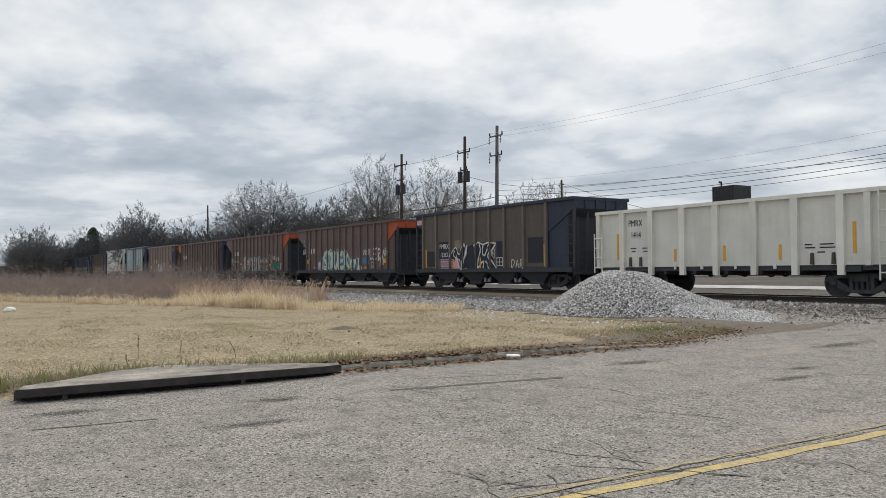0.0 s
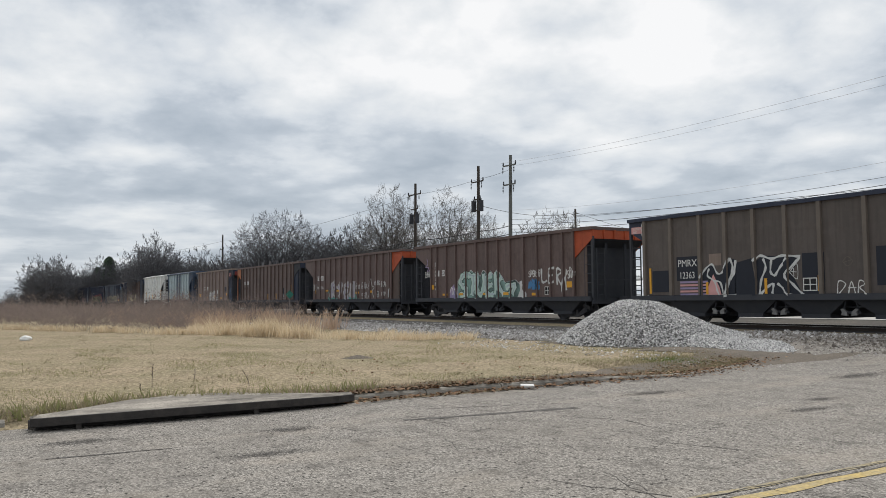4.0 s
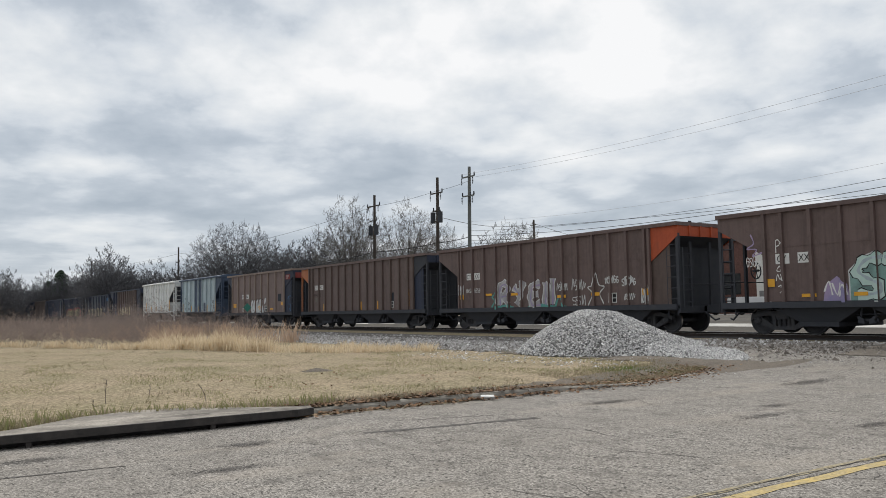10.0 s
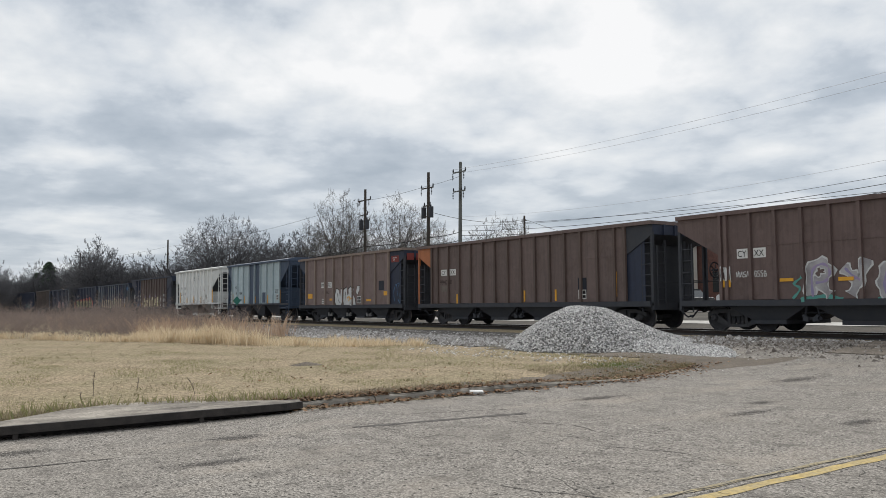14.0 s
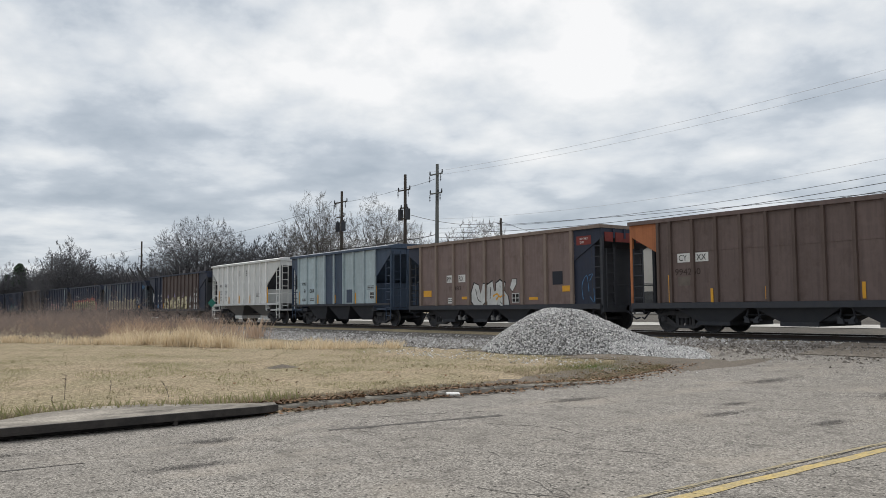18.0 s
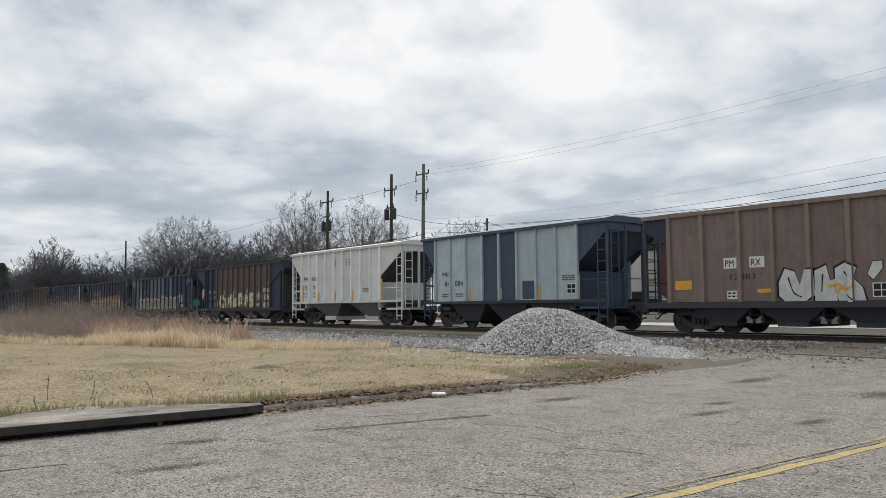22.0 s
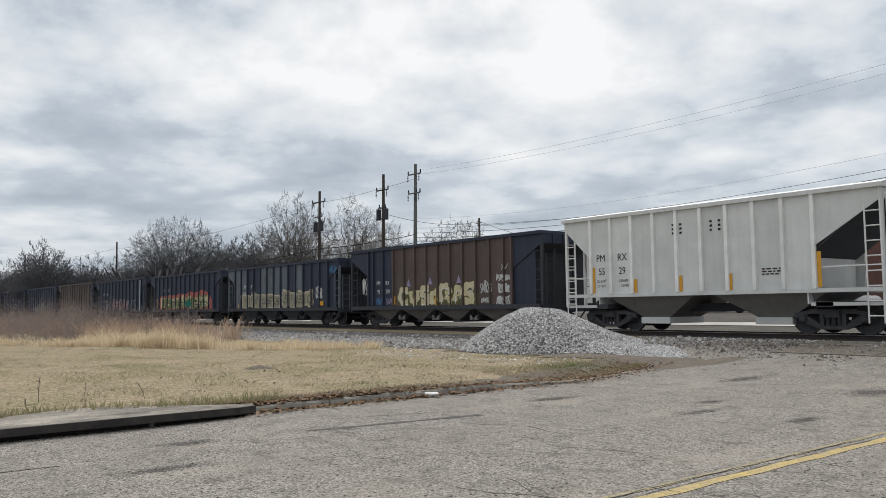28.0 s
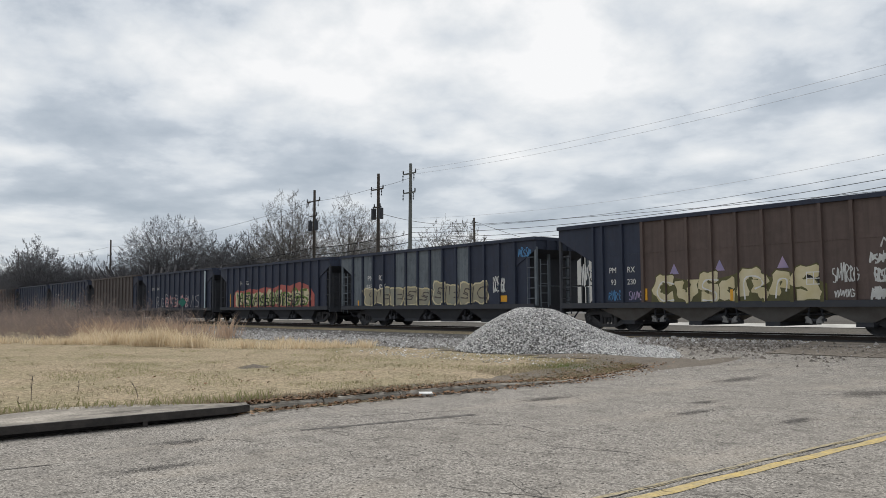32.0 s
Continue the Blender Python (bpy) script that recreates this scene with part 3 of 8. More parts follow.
# ---- track ----
def make_track():
    root = empty("railway_track", pose(0, TRACK_Y, 0), "railway track with polished steel rails on dark ties", "railway track", kind="structure")
    for s in (-1, 1):
        bm = bmesh.new()
        y = 0.755 * s
        prof = ((-0.075, 0.46), (0.075, 0.46), (0.075, 0.472), (0.012, 0.49), (0.012, 0.585), (0.036, 0.595), (0.036, 0.625), (-0.036, 0.625), (-0.036, 0.595), (-0.012, 0.585), (-0.012, 0.49), (-0.075, 0.472))
        rings = [[bm.verts.new((x, y + a, z)) for a, z in prof] for x in (-420, 160)]
        for i in range(len(prof)):
            j = (i + 1) % len(prof)
            bm.faces.new((rings[0][i], rings[0][j], rings[1][j], rings[1][i]))
        rail = part("rail", bm, RAIL, root)
        bm = bmesh.new()
        box(bm, -420, 160, y - 0.03, y + 0.03, 0.622, RAIL_Z)
        part("railhead", bm, RAILHEAD, rail, "polished running surface")
    bm = bmesh.new()
    box(bm, -0.115, 0.115, -1.3, 1.3, 0.36, 0.52)
    me = bpy.data.meshes.new("tie")
    bm.to_mesh(me)
    bm.free()
    for k in range(190):
        t = part_mesh("tie", me, TIE, root)
        t.location = (-92 + k * 0.52, random.Random(k).uniform(-0.05, 0.05), 0)
    # dark shoulder, a near-black sheet under and beside the rails
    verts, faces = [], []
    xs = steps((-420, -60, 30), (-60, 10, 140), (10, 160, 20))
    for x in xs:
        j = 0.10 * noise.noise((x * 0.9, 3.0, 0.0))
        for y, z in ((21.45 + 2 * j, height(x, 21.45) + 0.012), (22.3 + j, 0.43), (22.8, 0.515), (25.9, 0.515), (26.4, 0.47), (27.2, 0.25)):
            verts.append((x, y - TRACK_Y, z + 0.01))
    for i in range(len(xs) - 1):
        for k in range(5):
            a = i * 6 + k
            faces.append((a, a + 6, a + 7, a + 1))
    raw("dark_shoulder", verts, faces, DARK_BALLAST, root, "near-black ballast under and beside the rails")


make_track()


# ---- loose stones ----
def pebble(rng, x, y, z, s, verts, faces):
    base = len(verts)
    for px, py, pz in ((1, 0, 0), (-1, 0, 0), (0, 1, 0), (0, -1, 0), (0, 0, 0.8), (0, 0, -0.6)):
        f = s * rng.uniform(0.55, 1.25)
        a = rng.uniform(-0.35, 0.35)
        verts.append((x + px * f + a * s, y + py * f * 0.9 - a * s, z + pz * f + a * s * 0.4))
    c = rng.uniform(0, 6.28)
    for i in range(base, base + 6):
        vx, vy, vz = verts[i]
        dx, dy = vx - x, vy - y
        verts[i] = (x + dx * math.cos(c) - dy * math.sin(c), y + dx * math.sin(c) + dy * math.cos(c), vz)
    for f in ((0, 2, 4), (2, 1, 4), (1, 3, 4), (3, 0, 4), (2, 0, 5), (1, 2, 5), (3, 1, 5), (0, 3, 5)):
        faces.append(tuple(base + i for i in f))


PILE = (-18.05, 18.2)


def pile_h(x, y):
    dx, dy = x - PILE[0], y - PILE[1]
    u, v = (dx + dy) * 0.7071, (dy - dx) * 0.7071      # u runs along the heap, v away from the road
    ru = 2.6 if u < 0 else (2.4 + 0.25 * u)
    r = math.hypot(u / ru, v / 2.6)
    h = 1.25 * min(1.0, 1.10 * max(0.0, 1.0 - r ** (1.7 - 0.25 * smooth(0.5 + u / 2.4)))) * (1.0 - 0.06 * smooth(u))
    h += 0.06 * (noise.noise((x * 1.1, y * 1.1, 2.0))) * smooth(h * 4)
    if u > 0.8:
        # thin tail spilling towards the road
        c = -0.6 - 0.80 * (u - 0.8)
        h = max(h, 0.48 * max(0.0, 1 - (u - 0.8) / 3.1) ** 1.2 * max(0.0, 1 - ((v - c) / 1.5) ** 2))
    return h


def make_pile():
    rng = random.Random(11)
    root = empty("gravel_heap", pose(0, 0, 0), "heap of pale grey crushed stone beside the track", "gravel heap")
    xs, ys = steps((-22.5, -11.0, 92)), steps((13.5, 23.0, 76))
    ob = grid_mesh("heap_core", xs, ys, lambda x, y: height(x, y) + pile_h(x, y) - 0.02, BALLAST, lambda x, y: pile_h(x, y) > 0.008)
    ob.parent = root
    verts, faces = [], []
    n = 0
    while n < 27000:
        x, y = rng.uniform(-22.5, -11.0), rng.uniform(13.5, 22.6)
        h = pile_h(x, y)
        if h < 0.012 and rng.random() > 0.015:
            continue
        if (y - PILE[1]) - (x - PILE[0]) > 2.2 and rng.random() < 0.7:
            continue
        pebble(rng, x, y, height(x, y) + h, rng.uniform(0.018, 0.046) * (1.5 if rng.random() < 0.04 else 1.0), verts, faces)
        n += 1
    tagged(raw("crushed_stone", verts, faces, STONES, root), kind="stuff")


make_pile()


def make_ballast_stones():
    rng = random.Random(12)
    verts, faces = [], []
    for _ in range(24000):
        x = -10 - 62 * rng.random() ** 1.5
        y = 21.7 - 5.8 * rng.random() ** 1.1
        if x > -21 and y < 17.0 + (x + 21) * 0.45:
            continue
        pebble(rng, x, y, height(x, y) + 0.01, rng.uniform(0.03, 0.085) * (1.6 if rng.random() < 0.08 else 1.0), verts, faces)
    tagged(raw("ballast_stones", verts, faces, BALLAST_STONES), "loose grey ballast stones beside the track", "ballast", kind="stuff")
    # muddy rubble thinning out over the edge of the road
    verts, faces = [], []
    for _ in range(9000):
        x, y = rng.uniform(-18, -8.6), 21.35 - abs(rng.gauss(0, 1.15))
        if x > -11.0 and y > 19.0 and rng.random() < 0.6:
            continue
        pebble(rng, x, y, height(x, y) + 0.012, rng.uniform(0.018, 0.058) * (1.9 if rng.random() < 0.06 else 1.0), verts, faces)
    tagged(raw("muddy_rubble", verts, faces, RUBBLE_STONES), "muddy rubble and dirt between the road and the track", "rubble", kind="stuff")
    xs = steps((-420, -70, 35), (-70, -9, 122))
    verts, faces = [], []
    for x in xs:
        e = 16.1 + 0.7 * noise.noise((x * 0.35, 0, 7.0)) + (3.6 * smooth((x + 21) / 8) if x > -21 else 0)
        for k in range(9):
            y = e + (21.9 - e) * k / 8
            verts.append((x, y, height(x, y) + 0.012))
    for i in range(len(xs) - 1):
        for k in range(8):
            a = i * 9 + k
            faces.append((a, a + 9, a + 10, a + 1))
    tagged(raw("ballast_apron", verts, faces, BALLAST), "grey ballast apron beside the track", "ballast", kind="structure")
    verts, faces = [], []
    xs = steps((-20, -8, 120), (-8, 14, 30))
    for x in xs:
        e = 19.3 + 0.8 * noise.noise((x * 0.5, 1.0, 7.0)) + 0.7 * noise.noise((x * 2.3, 2.0, 7.0)) - 3.4 * smooth((-9.8 - x) / 2.4)
        for k in range(4):
            y = e + (22.2 - e) * k / 3
            verts.append((x, y, height(x, y) + 0.016))
    for i in range(len(xs) - 1):
        for k in range(3):
            a = i * 4 + k
            faces.append((a, a + 4, a + 5, a + 1))
    tagged(raw("crossing_apron", verts, faces, SOIL), "gravelly soil strip at the edge of the crossing", "soil", kind="structure")


make_ballast_stones()


def make_crossing():
    root = empty("crossing_slab", pose(0, 0, 0), "dirty tan concrete crossing slabs before the rails", "pavement", kind="structure")
    rng = random.Random(19)
    x = -11.0
    while x < 12:
        l = rng.uniform(2.3, 2.6)
        bm = bmesh.new()
        y0 = 19.1 + rng.uniform(-0.06, 0.06)
        z0, z1 = road_z(y0) + rng.uniform(0.02, 0.035), road_z(21.6) + rng.uniform(0.045, 0.06)
        v = [bm.verts.new(p) for p in ((x, y0, z0), (x + l - 0.03, y0, z0), (x + l - 0.03, 21.6, z1), (x, 21.6, z1), (x, y0, z0 - 0.12), (x + l - 0.03, y0, z0 - 0.12), (x + l - 0.03, 21.6, z1 - 0.12), (x, 21.6, z1 - 0.12))]
        for f in ((0, 1, 2, 3), (7, 6, 5, 4), (0, 4, 5, 1), (1, 5, 6, 2), (2, 6, 7, 3), (3, 7, 4, 0)):
            bm.faces.new([v[i] for i in f])
        part("concrete_panel", bm, APRON, root)
        x += l


make_crossing()
ribbon("tar_seam", [(-12.4 + 0.35 * k, 20.05 + 0.075 * k + 0.05 * math.sin(k * 1.1)) for k in range(20)], 0.09, 0.085, CRACK, "dark open joint along the crossing slabs", "road crack", random.Random(29), 0.6)


# ---- the train ----
def text_mesh(body, size, width=1.0, fat=0.0, shear=0.0):
    """Letters in Blender's own font as a flat mesh, in the x-z plane facing -y, origin at the lower left."""
    cu = bpy.data.curves.new("letters", "FONT")
    cu.body, cu.size, cu.offset, cu.shear = body, size, 0.0, shear
    cu.resolution_u = 3
    ob = new("letters", cu)
    dg = bpy.context.evaluated_depsgraph_get()
    me = bpy.data.meshes.new_from_object(ob.evaluated_get(dg))
    bpy.data.objects.remove(ob)
    bpy.data.curves.remove(cu)
    me.transform(Matrix(((width, 0, 0, 0), (0, 0, 1, 0), (0, 1, 0, 0), (0, 0, 0, 1))))
    me.materials.clear()
    return me


FACE = -1.555      # the sheet that faces the road, in a car's space


def letters(car, body, x, z, size, material, width=1.0, fat=0.004, y=FACE - 0.012, name="stencil", shear=0.0, turn=0.0):
    me = text_mesh(body, size, width, fat, shear)
    if turn:
        me.transform(Matrix.Rotation(radians(turn), 4, "Y"))
    ob = part_mesh(name, me, material, car)
    ob.location = (x, y, z)
    return ob


def plate(car, name, x0, x1, z0, z1, material, y=FACE - 0.008, label=""):
    bm = bmesh.new()
    box(bm, x0, x1, y, y + 0.006, z0, z1)
    return part(name, bm, material, car, label)


POSTS = {}


def over_posts(car, name, polys, material, y):
    """Where painted shapes run across the side posts, the paint lies on the posts' faces as well."""
    xs, w = POSTS.get(car.name, ((), 0.0))
    for p in xs:
        groups = []      # connected pieces: each a dict of corners and its faces
        for poly in polys:
            for lim, sign in ((p - w, 1), (p + w, -1)):
                out = []
                for a, b in zip(poly, poly[1:] + poly[:1]):
                    ia, ib = (a[0] - lim) * sign >= 0, (b[0] - lim) * sign >= 0
                    if ia:
                        out.append(a)
                    if ia != ib:
                        t = (lim - a[0]) / (b[0] - a[0])
                        out.append((lim, a[1] + (b[1] - a[1]) * t))
                poly = out
                if len(poly) < 3:
                    break
            if len(poly) >= 3:
                poly = [(round(x, 4), round(z, 4)) for x, z in poly]
                poly = [q for i, q in enumerate(poly) if q != poly[i - 1]]
                if len(set(poly)) < 3 or len(set(poly)) != len(poly):
                    continue
                home = [g for g in groups if any(q in g[0] for q in poly)]
                g = (set(poly), [poly])
                for o in home:
                    g[0].update(o[0])
                    g[1].extend(o[1])
                    groups.remove(o)
                groups.append(g)
        for corners, pieces in groups:
            order = {q: i for i, q in enumerate(sorted(corners))}
            raw(name, [(x, y - 0.086, z) for x, z in sorted(corners)], [tuple(order[q] for q in f) for f in pieces], material, car)


def blob(car, name, pts, material, y=FACE - 0.010, label=""):
    over_posts(car, name, [list(pts)], material, y)
    bm = bmesh.new()
    slab(bm, pts, y, y + 0.006)
    return part(name, bm, material, car, label)


def strokes(car, name, lines, width, material, y=FACE - 0.014, label=""):
    """Spray-can strokes: each line a chain of (x, z), drawn with the given width."""
    for pts in lines:
        verts, faces = [], []
        # soften the corners
        fine = []
        for i in range(len(pts) - 1):
            a, b = pts[max(0, i - 1)], pts[i]
            c, d = pts[i + 1], pts[min(len(pts) - 1, i + 2)]
            for k in range(4):
                t = k / 4
                fine.append(tuple(0.5 * (2 * b[n] + (c[n] - a[n]) * t + (2 * a[n] - 5 * b[n] + 4 * c[n] - d[n]) * t * t
                                         + (3 * b[n] - a[n] - 3 * c[n] + d[n]) * t ** 3) for n in (0, 1)))
        fine.append(pts[-1])
        base = len(verts)
        for i, (x, z) in enumerate(fine):
            p, q = fine[max(0, i - 1)], fine[min(len(fine) - 1, i + 1)]
            dx, dz = q[0] - p[0], q[1] - p[1]
            l = math.hypot(dx, dz) or 1.0
            w = width / 2 * (0.75 + 0.25 * math.sin(i * 1.7))
            verts += [(x - dz / l * w, y - 0.00006 * i, z + dx / l * w), (x + dz / l * w, y - 0.00006 * i, z - dx / l * w)]
        for i in range(len(fine) - 1):
            a = base + 2 * i
            faces.append((a, a + 1, a + 3, a + 2))
        over_posts(car, name, [[(verts[i][0], verts[i][2]) for i in f] for f in faces], material, y)
        raw(name, verts, faces, material, car, label)


def scribble(rng, x0, x1, z0, z1, n):
    """A row of looping pen-like strokes that fills a rectangle; not writing."""
    glyphs = ([(0.3, 0.75), (0.0, 0.95), (-0.3, 0.6), (-0.1, 0.1), (0.3, 0.2), (0.35, 0.5), (0.0, 0.5)], [(-0.35, 0.9), (-0.25, 0.1), (0.0, 0.55), (0.25, 0.95), (0.35, 0.05)],
              [(0.3, 0.9), (-0.2, 0.85), (-0.25, 0.6), (0.25, 0.4), (0.2, 0.08), (-0.35, 0.1)], [(-0.4, 0.1), (-0.1, 0.95), (0.15, 0.3), (0.42, 0.8)],
              [(-0.3, 0.05), (-0.28, 0.95), (0.3, 0.8), (-0.2, 0.5), (0.38, 0.05)])
    out = []
    w, tall = (x1 - x0) / n, z1 - z0
    for k in range(n):
        cx, f = x0 + w * (k + 0.5), rng.uniform(0.8, 1.15)
        out.append([(cx + (gx + rng.uniform(-0.06, 0.06)) * w * 1.1, z0 + (gz + rng.uniform(-0.05, 0.05)) * tall * f) for gx, gz in glyphs[rng.randrange(5)]])
    return out


def throwup(car, x0, x1, z0, z1, letters_n, fill, edge, seed, name="graffiti", fat=1.0, inner=None):
    """Row of bulging painted letter shapes: dark outline plates with lighter fills on them."""
    rng = random.Random(seed)
    w = (x1 - x0) / letters_n
    dark = []
    for k in range(letters_n):
        cx = x0 + w * (k + 0.5)
        hz0, hz1 = z0 + rng.uniform(0, 0.06), z1 - rng.uniform(0, 0.16) * (z1 - z0)
        m = 20
        ph = rng.uniform(0, 6.28)
        shape = []
        for i in range(m):
            a = 2 * math.pi * i / m
            r = (abs(math.cos(a)) ** 4 + abs(math.sin(a)) ** 4) ** -0.25
            r *= 1 + 0.10 * math.sin(3 * a + ph) + 0.08 * math.sin(5 * a + 2 * ph) + rng.uniform(-0.04, 0.04)
            shape.append((math.cos(a) * r, math.sin(a) * r))
        for part_name, paint_, s, y, lab in (("graffiti_outline", edge, 1.0, FACE - 0.009 - 0.0004 * k, ""), (name, fill, 0.86, FACE - 0.012 - 0.0004 * k, "spray-painted letter shape")):
            vv = [(cx + x * w * 0.56 * s * fat, y, (hz0 + hz1) / 2 + z * (hz1 - hz0) / 2 * s) for x, z in shape]
            over_posts(car, part_name, [[(v[0], v[2]) for v in vv]], paint_, y)
            raw(part_name, vv, [tuple(range(m))], paint_, car, lab)
        H_ = hz1 - hz0
        kind_ = rng.randrange(4)
        q = lambda fx, fz: (cx + fx * w, hz0 + fz * H_)
        dark += ([[q(0.45, 0.75), q(0.05, 0.72), q(-0.18, 0.5), q(0.0, 0.28), q(0.45, 0.26)]], [[q(0.4, 0.68), q(0.0, 0.72), q(-0.1, 0.58), q(0.25, 0.48)], [q(-0.4, 0.34), q(0.05, 0.30), q(0.15, 0.42), q(-0.2, 0.52)]],
                 [[q(0.0, 0.05), q(0.02, 0.35)], [q(-0.12, 0.6), q(0.02, 0.75), q(0.14, 0.6), q(0.0, 0.52), q(-0.12, 0.6)]], [[q(0.42, 0.58), q(0.08, 0.58)], [q(0.42, 0.36), q(0.08, 0.36)], [q(-0.2, 0.9), q(-0.26, 0.5)]])[kind_]
        dark.append([q(0.5, 0.02), q(0.47, 0.4), q(0.52, 0.7), q(0.48, 0.97)])
    strokes(car, "graffiti_outline", dark, 0.075, inner or NAVYPATCH, y=FACE - 0.024)


def wheelset_mesh():
    bm = bmesh.new()
    for s in (-1, 1):
        prof = [(0.10, 0.62), (0.36, 0.66), (0.40, 0.685), (0.455, 0.685), (0.457, 0.80), (0.41, 0.80), (0.385, 0.77), (0.20, 0.75), (0.14, 0.80), (0.13, 0.86)]
        turned(bm, [(r, y * s) for r, y in prof], seg=28)
    turned(bm, [(0.085, -0.86), (0.085, 0.86)], seg=10)
    for s in (-1, 1):
        for k in range(6):
            a = k * math.pi / 3
            rod(bm, (0.1 * math.cos(a), 0.80 * s, 0.1 * math.sin(a)), (0.1 * math.cos(a), 0.815 * s, 0.1 * math.sin(a)), 0.018, 5)
    bmesh.ops.recalc_face_normals(bm, faces=bm.faces)
    me = bpy.data.meshes.new("wheelset")
    bm.to_mesh(me)
    bm.free()
    me.materials.append(TRUCK)
    bm = bmesh.new()
    rings = [[bm.verts.new((r * math.cos(2 * math.pi * i / 28), y, r * math.sin(2 * math.pi * i / 28))) for i in range(28)] for r, y in ((0.4590, -0.79), (0.4595, -0.71))]
    for i in range(28):
        bm.faces.new((rings[0][i], rings[0][(i + 1) % 28], rings[1][(i + 1) % 28], rings[1][i]))
    bmesh.ops.recalc_face_normals(bm, faces=bm.faces)
    tr = bpy.data.meshes.new("tread")
    bm.to_mesh(tr)
    bm.free()
    tr.materials.append(TREAD)
    return me, tr


def truck_mesh():
    bm = bmesh.new()
    for s in (-1, 1):
        y0, y1 = (0.90 * s, 1.06 * s) if s > 0 else (1.06 * s, 0.90 * s)
        # cast side frame: top chord, bottom tie, diagonals, columns round the spring window
        slab(bm, ((-1.15, 0.46), (-0.70, 0.60), (0.70, 0.60), (1.15, 0.46), (1.15, 0.62), (0.62, 0.74), (-0.62, 0.74), (-1.15, 0.62)), y0, y1)
        slab(bm, ((-0.36, 0.15), (0.36, 0.15), (0.36, 0.26), (-0.36, 0.26)), y0, y1)
        for m_ in (-1, 1):
            slab(bm, ((m_ * 1.0, 0.40), (m_ * 0.36, 0.15), (m_ * 0.36, 0.29), (m_ * 0.78, 0.56), (m_ * 1.0, 0.56)), y0 + 0.01, y1 - 0.01)
            slab(bm, ((m_ * 0.38, 0.26), (m_ * 0.27, 0.26), (m_ * 0.27, 0.61), (m_ * 0.38, 0.61)), y0 - 0.01, y1 + 0.01)
        box(bm, -0.25, 0.25, y0, y1, 0.50, 0.605)
        for x in (-0.89, 0.89):
            turned_bm = [(0.0, 0.86 * s), (0.12, 0.86 * s), (0.12, 1.10 * s), (0.07, 1.14 * s)]
            ring = []
            for r, y in turned_bm:
                ring.append([bm.verts.new((x + r * math.cos(i * math.pi / 5), y, 0.457 + r * math.sin(i * math.pi / 5))) for i in range(10)])
            for a, b in zip(ring[1:], ring[2:]):
                for i in range(10):
                    bm.faces.new((a[i], a[(i + 1) % 10], b[(i + 1) % 10], b[i]))
            bm.faces.new(ring[-1])
        for k in range(3):
            for c in range(5):
                z = 0.27 + 0.047 * c
                rod(bm, (-0.17 + 0.17 * k, 1.0 * s, z), (-0.17 + 0.17 * k, 1.0 * s, z + 0.030), 0.072, 9)
            rod(bm, (-0.17 + 0.17 * k, 1.0 * s, 0.25), (-0.17 + 0.17 * k, 1.0 * s, 0.51), 0.045, 6)
    box(bm, -0.22, 0.22, -1.12, 1.12, 0.50, 0.70)
    rod(bm, (0, 0, 0.68), (0, 0, 0.80), 0.2, 12)
    for x in (-0.42, 0.42):
        box(bm, x - 0.05, x + 0.05, -0.85, 0.85, 0.30, 0.40)
    bmesh.ops.recalc_face_normals(bm, faces=bm.faces)
    me = bpy.data.meshes.new("truck_frame")
    bm.to_mesh(me)
    bm.free()
    me.materials.append(TRUCK)
    return me


WHEEL_ME, TREAD_ME = wheelset_mesh()
TRUCK_ME = truck_mesh()
CARS, WHEELS = [], []


def running_gear(car, half, inset=1.95, sill=0.98, reach=None):
    reach = reach or half
    for s, h in ((-1, half), (1, reach)):
        tr = part_mesh("truck", TRUCK_ME, TRUCK, car)
        tr.location = (s * (h - inset), 0, 0)
        for x in (-0.89, 0.89):
            w = part_mesh("wheelset", WHEEL_ME, TRUCK, tr)
            w.location = (x, 0, 0.457)
            part_mesh("tread", TREAD_ME, TREAD, tr).location = (x, 0, 0.457)
            WHEELS.append((w, x))
        bm = bmesh.new()
        box(bm, *sorted((s * (h - 0.1), s * (h + 0.42))), -0.12, 0.12, 0.72, 0.98)
        slab(bm, [(s * (h + 0.30), 0.70), (s * (h + 0.62), 0.70), (s * (h + 0.62), 1.02), (s * (h + 0.30), 1.02)], -0.2, 0.1)
        rod(bm, (s * (h + 0.1), -0.35, 0.75), (s * (h + 0.45), -0.28, 0.45), 0.03, 6)
        rod(bm, (s * (h + 0.45), -0.28, 0.45), (s * (h + 0.6), -0.2, 0.5), 0.03, 6)
        bmesh.ops.recalc_face_normals(bm, faces=bm.faces)
        part("coupler", bm, STEEL, car)
    bm = bmesh.new()
    box(bm, -half, reach, -0.25, 0.25, 0.68, sill - 0.01)
    for x in (inset - half, reach - inset):
        box(bm, x - 0.25, x + 0.25, -1.5, 1.5, 0.80, sill - 0.012)
    part("centre_sill", bm, STEEL, car)


def ladder(car, x, y, z0, z1, wide, along_x=True, material=None, n=None):
    bm = bmesh.new()
    n = n or max(3, round((z1 - z0) / 0.40))
    for s in (0, 1):
        p = (x + wide * s, y, z0) if along_x else (x, y + wide * s, z0)
        rod(bm, p, (p[0], p[1], z1), 0.026, 5)
    for k in range(n):
        z = z0 + (z1 - z0) * (k + 0.5) / n
        q = (x + wide, y, z) if along_x else (x, y + wide, z)
        rod(bm, (x, y, z), q, 0.02, 5)
    return part("ladder", bm, material or STEEL, car)


